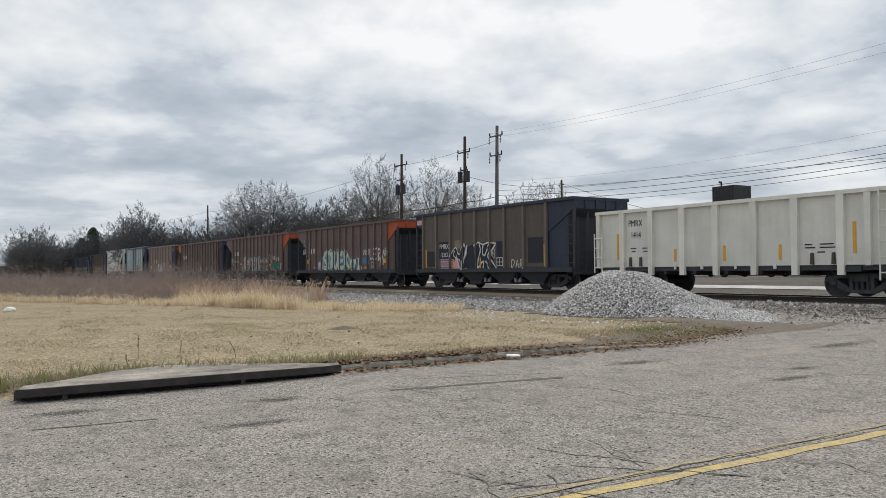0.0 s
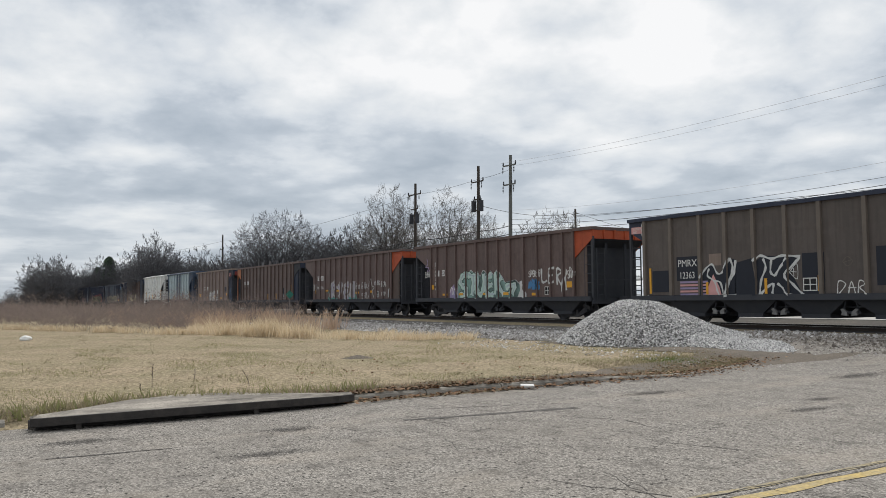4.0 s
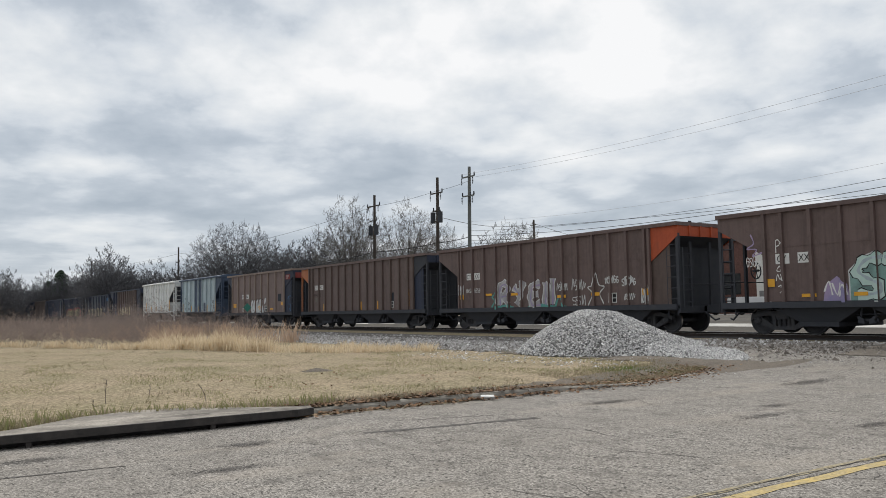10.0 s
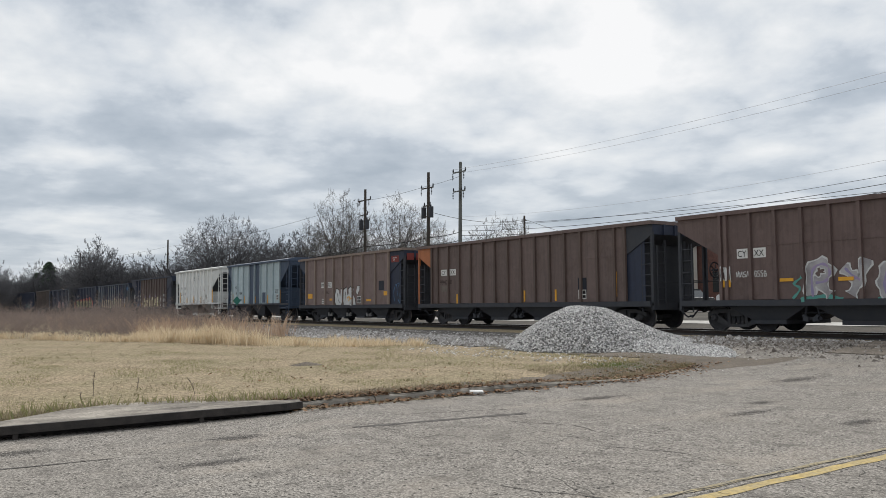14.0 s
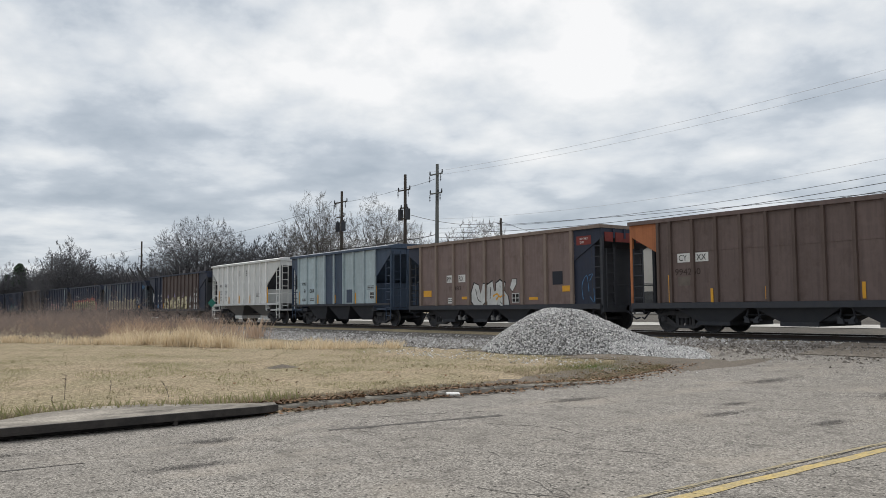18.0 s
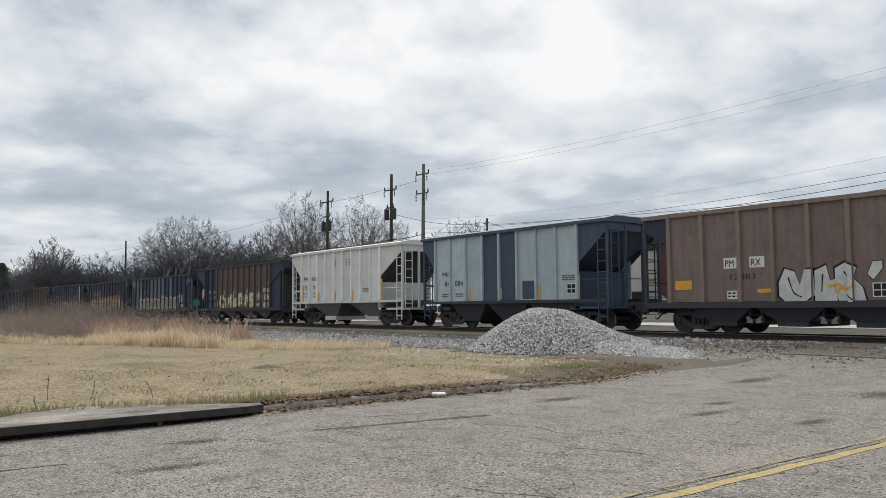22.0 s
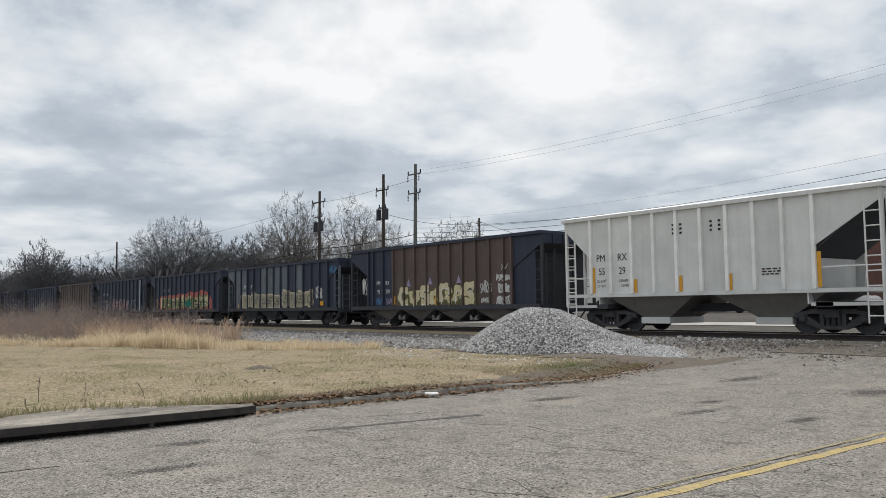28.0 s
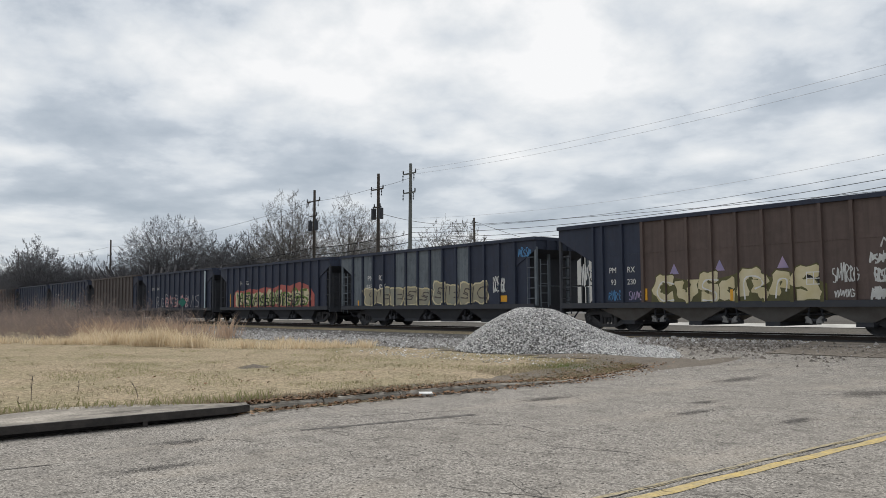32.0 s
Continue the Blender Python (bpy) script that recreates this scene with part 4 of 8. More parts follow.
def brake_wheel(car, x, y, z, material):
    bm = bmesh.new()
    for k in range(16):
        a, b = 2 * math.pi * k / 16, 2 * math.pi * (k + 1) / 16
        rod(bm, (x, y + 0.28 * math.cos(a), z + 0.28 * math.sin(a)), (x, y + 0.28 * math.cos(b), z + 0.28 * math.sin(b)), 0.022, 5)
    for k in range(5):
        a = 2 * math.pi * k / 5
        rod(bm, (x, y, z), (x, y + 0.27 * math.cos(a), z + 0.27 * math.sin(a)), 0.016, 4)
    rod(bm, (x - 0.12, y, z), (x + 0.12, y, z), 0.04, 8)
    part("brake_wheel", bm, material, car)


def start_car(xl, xr, label, name="hopper_car"):
    h = (xr - xl) / 2
    car = empty(name, pose((xl + xr) / 2, TRACK_Y, RAIL_Z), label, "freight car", "cars of the freight train")
    CARS.append((car, (xl + xr) / 2))
    return car, h


def hopper(xl, xr, label, top=3.93, sill=0.98, side=None, posts=12, post_mat=None, left=None, right=None, left_band=None, right_band=None,
           chord=None, e=1.2, drop=0.5, pockets=4, post_w=0.13, mid_seam=True, detail=True, black_left=0, black_right=0, black=None, panel_mats=None,
           pocket_mat=None, end_frame=None, left_post=None, post_xs=None, latch_mat=None, rivets=False, e_right=None, foot=0.36, reach=None):
    """Open-top coal hopper with sloped ends: side sheets, posts, end panels over the slope sheets, pockets, trucks."""
    car, h = start_car(xl, xr, label)
    reach = reach or h      # how far the right end lies from the middle
    side = side or STEEL
    left, right = left or side, right or side
    left_band, right_band = left_band or left, right_band or right
    post_mat, chord = post_mat or side, chord or side
    end_frame = end_frame or STEEL
    black = black or STEEL
    # side sheets, panel by panel between the posts
    xs = post_xs or [-h + e + (2 * h - 2 * e) * k / posts for k in range(posts + 1)]
    posts = len(xs) - 1
    POSTS[car.name] = (xs, post_w * 0.4)
    for yy in (FACE, 1.525):
        for k in range(posts):
            m = side
            if yy < 0:
                if panel_mats:
                    m = panel_mats[k % len(panel_mats)]
                if k < black_left or k >= posts - black_right:
                    m = black
            bm = bmesh.new()
            box(bm, xs[k], xs[k + 1], yy, yy + 0.03, sill + 0.06, top - 0.08)
            if mid_seam and yy < 0:
                z = sill + 0.60 * (top - sill)
                box(bm, xs[k], xs[k + 1], yy - 0.012, yy, z - 0.03, z + 0.03)
            part("side_sheet", bm, m, car)
    bm = bmesh.new()
    w = post_w / 2
    verts = [(-w, 0.0), (-w * 0.8, -0.085), (w * 0.8, -0.085), (w, 0.0)]
    a = [bm.verts.new((x, y, sill + 0.05)) for x, y in verts]
    b = [bm.verts.new((x, y, top - 0.10)) for x, y in verts]
    for i in range(4):
        bm.faces.new((a[i], a[(i + 1) % 4], b[(i + 1) % 4], b[i]))
    bm.faces.new(a[::-1])
    bm.faces.new(b)
    pm = bpy.data.meshes.new("side_post")
    bm.to_mesh(pm)
    bm.free()
    for k in range(posts + 1):
        m = post_mat
        if k <= black_left - 1 or k > posts - black_right:
            m = black
        me = pm
        if m is not post_mat:
            me = pm.copy()
            me.materials.clear()
        p = part_mesh("side_post", me, m, car)
        p.location = (xs[k], FACE, 0)
    bm = bmesh.new()
    for y0, y1 in ((FACE - 0.10, FACE + 0.07), (1.47, 1.64)):
        box(bm, -h + 0.004, reach - 0.004, y0, y1, top - 0.13, top)
    for x0, x1 in ((-h, -h + 0.13), (reach - 0.13, reach)):
        box(bm, x0, x1, FACE + 0.07, 1.47, top - 0.13, top)
    part("top_chord", bm, chord, car)
    bm = bmesh.new()
    for y0, y1 in ((FACE - 0.09, FACE + 0.08), (1.47, 1.64)):
        box(bm, -h + 0.1, reach - 0.1, y0, y1, sill - 0.14, sill + 0.05)
    part("side_sill", bm, STEEL, car)
    slope = 0.58
    half = h
    for s, m, bandm, e, h in ((-1, left, left_band, e, half), (1, right, right_band, e_right or e, reach)):
        z1 = top - drop
        for y0 in (FACE, 1.525):
            bm = bmesh.new()
            slab(bm, [(s * (h - 0.02), top - 0.1), (s * (h - 0.02), z1), (s * (h - e + 0.02), z1 - (e - 0.1) * (0.72 if m is ORANGE else slope)), (s * (h - e + 0.02), top - 0.1)], y0, y0 + 0.03)
            bmesh.ops.recalc_face_normals(bm, faces=bm.faces)
            part("end_panel", bm, m, car)
        # sloping end sheet
        bm = bmesh.new()
        slab(bm, [(s * (h - 0.05), z1), (s * (h - 0.05), z1 + 0.05), (s * (h - 3.4), z1 + 0.05 - 3.35 * slope), (s * (h - 3.4), z1 - 3.35 * slope)], -1.52, 1.52)
        bmesh.ops.recalc_face_normals(bm, faces=bm.faces)
        part("slope_sheet", bm, STEEL, car)
        bm = bmesh.new()
        box(bm, *sorted((s * (h - 0.07), s * (h - 0.03))), FACE + 0.03, 1.525, z1, top - 0.12)
        for y in (-0.9, -0.3, 0.3, 0.9):
            box(bm, *sorted((s * (h - 0.03), s * (h + 0.02))), y - 0.05, y + 0.05, z1, top - 0.12)
        bmesh.ops.recalc_face_normals(bm, faces=bm.faces)
        part("end_band", bm, bandm, car)
        for y in (-1.5, 1.5):
            bm = bmesh.new()
            box(bm, *sorted((s * (h - 0.11), s * (h - 0.01))), y - 0.05, y + 0.05, sill - 0.1, z1 + 0.1)
            part("corner_post", bm, left_post if left_post and s < 0 else end_frame, car)
        for y in (-0.55, 0.55):
            bm = bmesh.new()
            box(bm, *sorted((s * (h - 0.35), s * (h - 0.27))), y - 0.06, y + 0.06, sill - 0.1, z1 - 0.15)
            part("end_stanchion", bm, end_frame, car)
        bm = bmesh.new()
        box(bm, *sorted((s * (h - e - 0.4), s * (h - 0.02))), -1.5, 1.5, sill - 0.16, sill - 0.06)
        box(bm, *sorted((s * h, s * (h - 0.1))), -1.55, 1.55, sill - 0.26, sill - 0.02)
        part("end_platform", bm, STEEL, car)
        bm = bmesh.new()
        web = 0.62 if s > 0 else e + 0.1
        box(bm, *sorted((s * (h - web - 0.04), s * (h - web))), -1.5, 1.5, sill - 0.1, z1 - (web - 0.1) * slope)
        part("bolster_web", bm, STEEL, car)
        if s > 0:
            bm = bmesh.new()
            slab(bm, [(h - e, sill - 0.08), (h - 0.42, sill - 0.08), (h - 0.42, z1 - 0.32 * slope), (h - e, z1 - (e - 0.1) * slope)], FACE + 0.04, FACE + 0.07)
            bmesh.ops.recalc_face_normals(bm, faces=bm.faces)
            part("end_skirt", bm, NAVY_END if right in (NAVY, STEEL) else OXIDE, car)
        ladder(car, s * (h - 0.12) - (0.45 if s > 0 else 0), -1.5, sill - 0.35, top - drop - 0.1 - (0.35 if s < 0 else 0), 0.42, True, end_frame)
        ladder(car, s * (h + 0.015), -1.35, sill - 0.1, top - drop - 0.4, 0.42, False, end_frame)
        bm = bmesh.new()
        rod(bm, (s * (h - 0.02), -1.5, sill + 0.75), (s * (h - 0.02), 1.5, sill + 0.75), 0.02, 5)
        part("grab_iron", bm, end_frame, car)
    h = half
    brake_wheel(car, -h + 0.08, 0.35, sill + 1.15, end_frame)
    running_gear(car, h, sill=sill, reach=reach)
    # discharge pockets: tapering bins with gate frames, door gear in the gaps between them
    pitch = (2 * h - 3.4) / pockets
    for k in range(pockets):
        x = pitch * (k + 0.5 - pockets / 2)
        r = pitch * 0.49
        bm = bmesh.new()
        t = [bm.verts.new((x + sx * r, sy, sill - 0.10)) for sx in (-1, 1) for sy in (-1.44, 1.44)]
        b = [bm.verts.new((x + sx * r * foot, sy, 0.36)) for sx in (-1, 1) for sy in (-1.22, 1.22)]
        bm.faces.new([t[i] for i in (0, 1, 3, 2)])
        bm.faces.new([b[i] for i in (0, 2, 3, 1)])
        for i, j in ((0, 1), (1, 3), (3, 2), (2, 0)):
            bm.faces.new((t[i], t[j], b[j], b[i]))
        bmesh.ops.recalc_face_normals(bm, faces=bm.faces)
        bin_ = part("hopper_pocket", bm, pocket_mat or STEEL, car)
        bm = bmesh.new()
        w = r * (foot + 0.06)
        for y0, y1 in ((-1.26, -1.18), (1.18, 1.26)):
            box(bm, x - w, x + w, y0, y1, 0.27, 0.40)
        for x0, x1 in ((x - w, x - w + 0.07), (x + w - 0.07, x + w)):
            box(bm, x0, x1, -1.18, 1.18, 0.27, 0.40)
        part("gate_frame", bm, STEEL, bin_)
        if k < pockets - 1 and detail:
            g = x + pitch / 2
            bm = bmesh.new()
            for sx in (-1, 1):
                rod(bm, (g + sx * 0.16, -1.30, sill - 0.12), (g + sx * 0.24, -1.30, 0.46), 0.03, 5)
            box(bm, g - 0.30, g + 0.30, -1.33, -1.25, 0.42, 0.50)
            part("door_hanger", bm, STEEL, car)
            for sx in (-1, 1):
                bm = bmesh.new()
                slab(bm, [(g + sx * 0.06, 0.36), (g + sx * 0.26, 0.38), (g + sx * 0.22, 0.47), (g + sx * 0.28, 0.55), (g + sx * 0.20, 0.58), (g + sx * 0.08, 0.48)], -1.42, -1.34)
                bmesh.ops.recalc_face_normals(bm, faces=bm.faces)
                part("door_latch", bm, latch_mat or STEEL, car)
    if rivets:
        bm = bmesh.new()
        for px_ in xs:
            for n_ in range(int((top - sill - 0.3) / 0.16)):
                z = sill + 0.15 + 0.16 * n_
                for sx in (-1, 1):
                    rx = px_ + sx * (post_w * 0.5 + 0.035)
                    v = [bm.verts.new((rx + a * 0.017, FACE, z + c * 0.017)) for a, c in ((-1, 0), (0, -1), (1, 0), (0, 1))]
                    tip = bm.verts.new((rx, FACE - 0.016, z))
                    for i in range(4):
                        bm.faces.new((v[i], v[(i + 1) % 4], tip))
        tagged(part("rivets", bm, side, car, "rows of small rivets beside the posts"), kind="stuff")
    if detail:
        bm = bmesh.new()
        rod(bm, (-h + 2.6, -1.0, 0.62), (h - 2.6, -1.0, 0.62), 0.03, 6)
        rod(bm, (-1.2, -1.05, 0.55), (-0.3, -1.05, 0.55), 0.16, 10)
        part("brake_rigging", bm, STEEL, car)
    return car, h


def strip(car, x, z0, z1, w=0.10):
    plate(car, "reflector_strip", x - w / 2, x + w / 2, z0, z1, REFLECT, FACE - 0.02)


def stencil_block(car, x, z, material, rows=2, w=0.5, hgt=0.05):
    """Small lettering too fine to read, as bars."""
    bm = bmesh.new()
    rng = random.Random(int(x * 10) + rows)
    for r in range(rows):
        xx = x
        while xx < x + w:
            l = rng.uniform(0.06, 0.16)
            box(bm, xx, min(xx + l, x + w), FACE - 0.014, FACE - 0.008, z - r * hgt * 2, z - r * hgt * 2 + hgt)
            xx += l + 0.05
    tagged(part("fine_stencil", bm, material, car), kind="stuff")


def grid_stencil(car, x, z, s=0.42):
    """The framed two-pane consolidated stencil."""
    plate(car, "stencil_panel", x, x + s, z, z + s * 0.85, BLACKINK, FACE - 0.012)
    bm = bmesh.new()
    for x0, x1, z0, z1 in ((0, 1, 0, .06), (0, 1, .79, .85), (0, .06, .06, .79), (.94, 1, .06, .79), (.47, .53, .06, .79), (0.06, 0.94, 0.38, 0.44)):
        box(bm, x + s * x0, x + s * x1, FACE - 0.020, FACE - 0.013, z + s * z0, z + s * z1)
    part("stencil_frame", bm, WHITE, car)


BROWN = paint("brown_car_paint", (0.145, 0.105, 0.096), rust=0.35, rust_col=(0.07, 0.045, 0.035))
GREYBROWN = paint("grey_brown_car_paint", (0.099, 0.083, 0.075), rust=0.3, rust_col=(0.075, 0.055, 0.045))
OXIDE = paint("oxide_brown_car_paint", (0.109, 0.077, 0.066), rust=0.35, rust_col=(0.06, 0.038, 0.03))
OXIDE2 = paint("dark_oxide_car_paint", (0.138, 0.096, 0.088), rust=0.35, rust_col=(0.055, 0.036, 0.03))
TAN = paint("tan_brown_car_paint", (0.196, 0.143, 0.131), rust=0.4, rust_col=(0.09, 0.06, 0.045))
TANPOST = paint("tan_post_paint", (0.231, 0.177, 0.147), rust=0.3, rust_col=(0.11, 0.08, 0.06))
GREYPOST = paint("worn_grey_post", (0.161, 0.135, 0.114), rust=0.3, rust_col=(0.09, 0.07, 0.06))
NAVY = paint("navy_black_car_paint", (0.025, 0.034, 0.062), rust=0.15, rust_col=(0.045, 0.035, 0.03))
NAVY_END = NAVY
SLATE = paint("slate_blue_paint", (0.053, 0.080, 0.127), rust=0.1)
PALEBLUE = paint("pale_blue_grey_paint", (0.43, 0.52, 0.555), rust=0.12, streak=0.35, rust_col=(0.2, 0.23, 0.24))
PALESTREAK = paint("streaked_pale_paint", (0.135, 0.16, 0.185), rust=0.6, streak=0.8, rust_col=(0.04, 0.05, 0.06))
CREAMCAR = paint("cream_white_car_paint", (0.74, 0.735, 0.675), rust=0.08, streak=0.16, rust_col=(0.36, 0.33, 0.27))
WHITECAR = paint("pale_grey_car_paint", (0.69, 0.705, 0.69), rust=0.06, streak=0.14, rust_col=(0.36, 0.35, 0.32))
WHITEPOST = paint("pale_grey_post_paint", (0.86, 0.87, 0.85), rust=0.05, streak=0.1, rust_col=(0.36, 0.35, 0.32))
MAROON = paint("maroon_brown_car_paint", (0.102, 0.073, 0.065), rust=0.3, rust_col=(0.05, 0.035, 0.03))
STRIPED = paint("streaked_brown_grey_paint", (0.085, 0.068, 0.062), rust=0.6, streak=0.9, rust_col=(0.05, 0.04, 0.035))


def gondola_car(xl, xr):
    car, h = start_car(xl, xr, "cream white steel gondola car with side posts", "gondola_car")
    sill, top = 1.0, 3.22
    for y in (FACE + 0.10, 1.40):
        bm = bmesh.new()
        box(bm, -h, h, y, y + 0.03, sill, top - 0.06)
        part("side_sheet", bm, CREAMCAR, car)
    bm = bmesh.new()
    for y0, y1 in ((FACE - 0.03, FACE + 0.16), (1.36, 1.55)):
        box(bm, -h - 0.03, h + 0.03, y0, y1, top - 0.12, top)
    for s in (-1, 1):
        box(bm, *sorted((s * (h + 0.03), s * (h - 0.12))), FACE + 0.16, 1.36, top - 0.12, top)
    part("top_chord", bm, CREAMCAR, car)
    for k in range(9):
        x = (-6.05, -4.74, -3.27, -1.77, -0.31, 1.21, 2.70, 4.21, 5.05)[k]
        w = 0.10 if k in (0, 8) else 0.13
        bm = bmesh.new()
        z0 = sill - (0.02 if k in (0, 8) else 0.30)
        pts = [(x - w, top - 0.12), (x - w * 0.8, z0), (x + w * 0.8, z0), (x + w, top - 0.12)]
        slab(bm, pts, FACE - 0.02, FACE + 0.10)
        bmesh.ops.recalc_face_normals(bm, faces=bm.faces)
        part("side_post", bm, CREAMCAR, car)
    for s in (-1, 1):
        bm = bmesh.new()
        box(bm, *sorted((s * h, s * (h - 0.05))), -1.42, 1.42, sill - 0.05, top - 0.1)
        for z in (1.5, 2.1, 2.7):
            box(bm, *sorted((s * (h + 0.10), s * h)), -1.42, 1.42, z - 0.08, z + 0.08)
        part("end_wall", bm, CREAMCAR, car)
    bm = bmesh.new()
    box(bm, -h + 0.05, h - 0.05, -1.4, 1.4, sill - 0.02, sill + 0.03)
    part("floor", bm, STEEL, car)
    bm = bmesh.new()
    for k in range(9):
        x = -5.4 + k * 1.35
        box(bm, x - 0.06, x + 0.06, -1.4, 1.4, 0.72, sill - 0.03)
    box(bm, -h + 0.1, h - 0.1, -1.42, -1.36, sill - 0.16, sill - 0.02)
    part("underframe", bm, STEEL, car)
    ladder(car, -h - 0.05, FACE - 0.06, 0.80, 2.35, 0.42, True, CREAMCAR, 4)
    ladder(car, h - 0.72, FACE - 0.08, 0.55, 3.2, 0.66, True, CREAMCAR, 6)
    for x, z0, z1 in ((-5.03, 1.30, 2.30), (-2.15, 1.19, 1.64), (0.0, 1.17, 1.70), (2.13, 1.18, 1.67), (4.60, 1.34, 2.27)):
        plate(car, "reflector_strip", x - 0.05, x + 0.05, z0, z1, REFLECT, FACE + 0.085)
    yy = FACE + 0.085
    letters(car, "PMRX", -4.46, 2.56, 0.36, BLACKINK, 0.78, 0.006, yy)
    letters(car, "1414", -4.34, 2.12, 0.34, BLACKINK, 0.78, 0.006, yy)
    bm = bmesh.new()
    for x, z, w in ((-4.35, 1.70, 0.28), (-3.75, 1.70, 0.28), (-4.3, 1.58, 0.2), (-3.7, 1.58, 0.24), (3.0, 1.62, 0.25), (3.5, 1.62, 0.45), (3.0, 1.52, 0.35), (3.5, 1.52, 0.5), (3.42, 1.38, 0.25)):
        box(bm, x, x + w, yy, yy + 0.006, z, z + 0.035)
    tagged(part("fine_stencil", bm, BLACKINK, car), kind="stuff")
    for x in (-4.35, -3.82, 3.25, 3.95):
        bm = bmesh.new()
        slab(bm, [(x - 0.05, 1.02), (x + 0.06, 1.02), (x + 0.04, 1.38), (x - 0.03, 1.38)], FACE + 0.02, FACE + 0.10)
        part("jack_pad", bm, STRIPED, car)
    for x in (-2.2, -1.0, 0.4, 1.9):
        bm = bmesh.new()
        box(bm, x, x + 0.09, FACE + 0.06, FACE + 0.11, 0.90, 1.04)
        part("stake_pocket", bm, CREAMCAR, car)
    running_gear(car, h, 1.6, 0.98)


gondola_car(-24.3, -12.0)


def car_patched_grey_brown():
    car, h = hopper(-38.6, -25.6, "grey-brown coal hopper with black ends and graffiti", top=4.0, side=GREYBROWN, post_mat=GREYPOST, e=0.85, e_right=1.8, post_xs=[-5.65, -4.35, -3.0, -1.9, -0.75, 0.45, 1.65, 3.1, 4.7],
                    left=NAVY, right=NAVY, left_band=NAVY, right_band=NAVY, post_w=0.16, chord=NAVY, mid_seam=False, latch_mat=GALV, rivets=True)
    for x0, x1, z0, z1 in ((-4.1, -2.95, 1.55, 2.42), (3.38, 4.45, 1.25, 2.38), (-5.3, -4.5, 1.15, 1.95), (1.0, 1.75, 1.0, 2.3)):
        plate(car, "patch", x0, x1, z0, z1, NAVYPATCH, FACE - 0.009)
    plate(car, "patch", -2.62, -2.1, 2.05, 2.46, TANPOST, FACE - 0.010)
    for k in range(5):
        plate(car, "graffiti", -3.95, -2.7, 1.02 + 0.11 * k, 1.09 + 0.11 * k, PINK if k % 2 else LILAC, FACE - 0.011)
    strip(car, -5.4, 1.10, 2.06)
    strip(car, 1.58, 1.11, 1.60)
    strip(car, 4.55, 1.1, 2.06)
    letters(car, "PMRX", -4.05, 2.06, 0.36, WHITE, 0.95, 0.003)
    letters(car, "12363", -3.98, 1.63, 0.34, WHITE, 0.85, 0.003)
    blob(car, "graffiti", [(-2.85, 0.98), (-2.1, 0.98), (-2.2, 1.3), (-2.45, 1.75)], PINK, FACE - 0.013)
    # dark letters edged in white
    for pts in ([(-3.0, 0.99), (-2.95, 1.85), (-2.45, 2.12), (-2.25, 1.75), (-2.0, 1.8), (-1.72, 2.28), (-1.48, 2.2), (-1.52, 0.99)], [(-1.55, 0.99), (-1.5, 2.1), (-0.8, 2.25), (-0.6, 0.99)],
                [(-0.6, 0.99), (-0.72, 2.1), (-0.45, 2.3), (0.95, 2.2), (0.62, 1.7), (1.0, 0.99)]):
        blob(car, "graffiti", pts, NAVYPATCH, FACE - 0.0105, "dark letter shape")
    strokes(car, "graffiti_outline", [[(-3.0, 1.62), (-2.85, 1.88), (-2.5, 2.1), (-2.28, 1.78), (-2.05, 1.82), (-1.75, 2.28)],
                                      [(-2.62, 1.95), (-2.7, 1.7), (-2.4, 1.5), (-2.3, 1.2), (-2.2, 1.0)], [(-2.4, 1.5), (-2.15, 1.45), (-2.02, 1.0)]], 0.085, OFFWHITE)
    strokes(car, "graffiti_outline", [[(-1.75, 2.28), (-1.62, 1.95), (-1.78, 1.5), (-1.92, 1.02)], [(-1.5, 2.2), (-1.56, 1.8), (-1.72, 1.55)], [(-2.1, 1.0), (-1.5, 1.01)]], 0.11, OFFWHITE)
    strokes(car, "graffiti_outline", [[(-0.78, 2.12), (-0.52, 2.3), (-0.1, 2.18), (0.3, 2.26), (0.95, 2.2)], [(-0.42, 2.2), (-0.32, 1.9), (-0.5, 1.5), (-0.58, 1.0)], [(-0.1, 2.15), (-0.14, 1.75), (0.02, 1.62)]], 0.10, OFFWHITE)
    strokes(car, "graffiti_outline", [[(0.02, 1.62), (0.22, 1.9), (0.5, 2.18)], [(0.92, 2.16), (0.42, 1.66), (0.68, 1.32), (1.02, 1.0)], [(0.1, 1.38), (0.32, 1.2), (0.55, 1.0), (1.0, 1.0)],
                                      [(-0.55, 1.02), (-0.25, 1.28), (-0.05, 1.36), (-0.1, 1.05)]], 0.10, OFFWHITE)
    strokes(car, "graffiti_outline", [[(0.55, 1.72), (0.82, 1.98), (0.82, 1.5), (0.55, 1.72)], [(0.62, 1.74), (0.80, 1.72)], [(0.70, 1.84), (0.70, 1.6)]], 0.035, OFFWHITE)
    strip(car, -2.72, 1.05, 1.48)
    strip(car, -0.33, 1.05, 1.55)
    strokes(car, "graffiti", [[(2.35, 1.98), (2.5, 2.12), (2.66, 1.98), (2.5, 1.84), (2.35, 1.98)], [(2.38, 1.95), (2.62, 2.02)]], 0.025, GREYPOST)
    for x0, z0 in ((1.02, 1.12),):
        grid_stencil(car, x0, z0, 0.48)
    strokes(car, "graffiti", [[(2.15, 1.0), (2.2, 1.4), (2.42, 1.3), (2.2, 1.02)], [(2.5, 1.02), (2.6, 1.38), (2.72, 1.02)], [(2.5, 1.2), (2.75, 1.2)], [(2.8, 1.0), (2.85, 1.4), (3.05, 1.3), (2.85, 1.2), (3.1, 1.0)]], 0.045, WHITE)
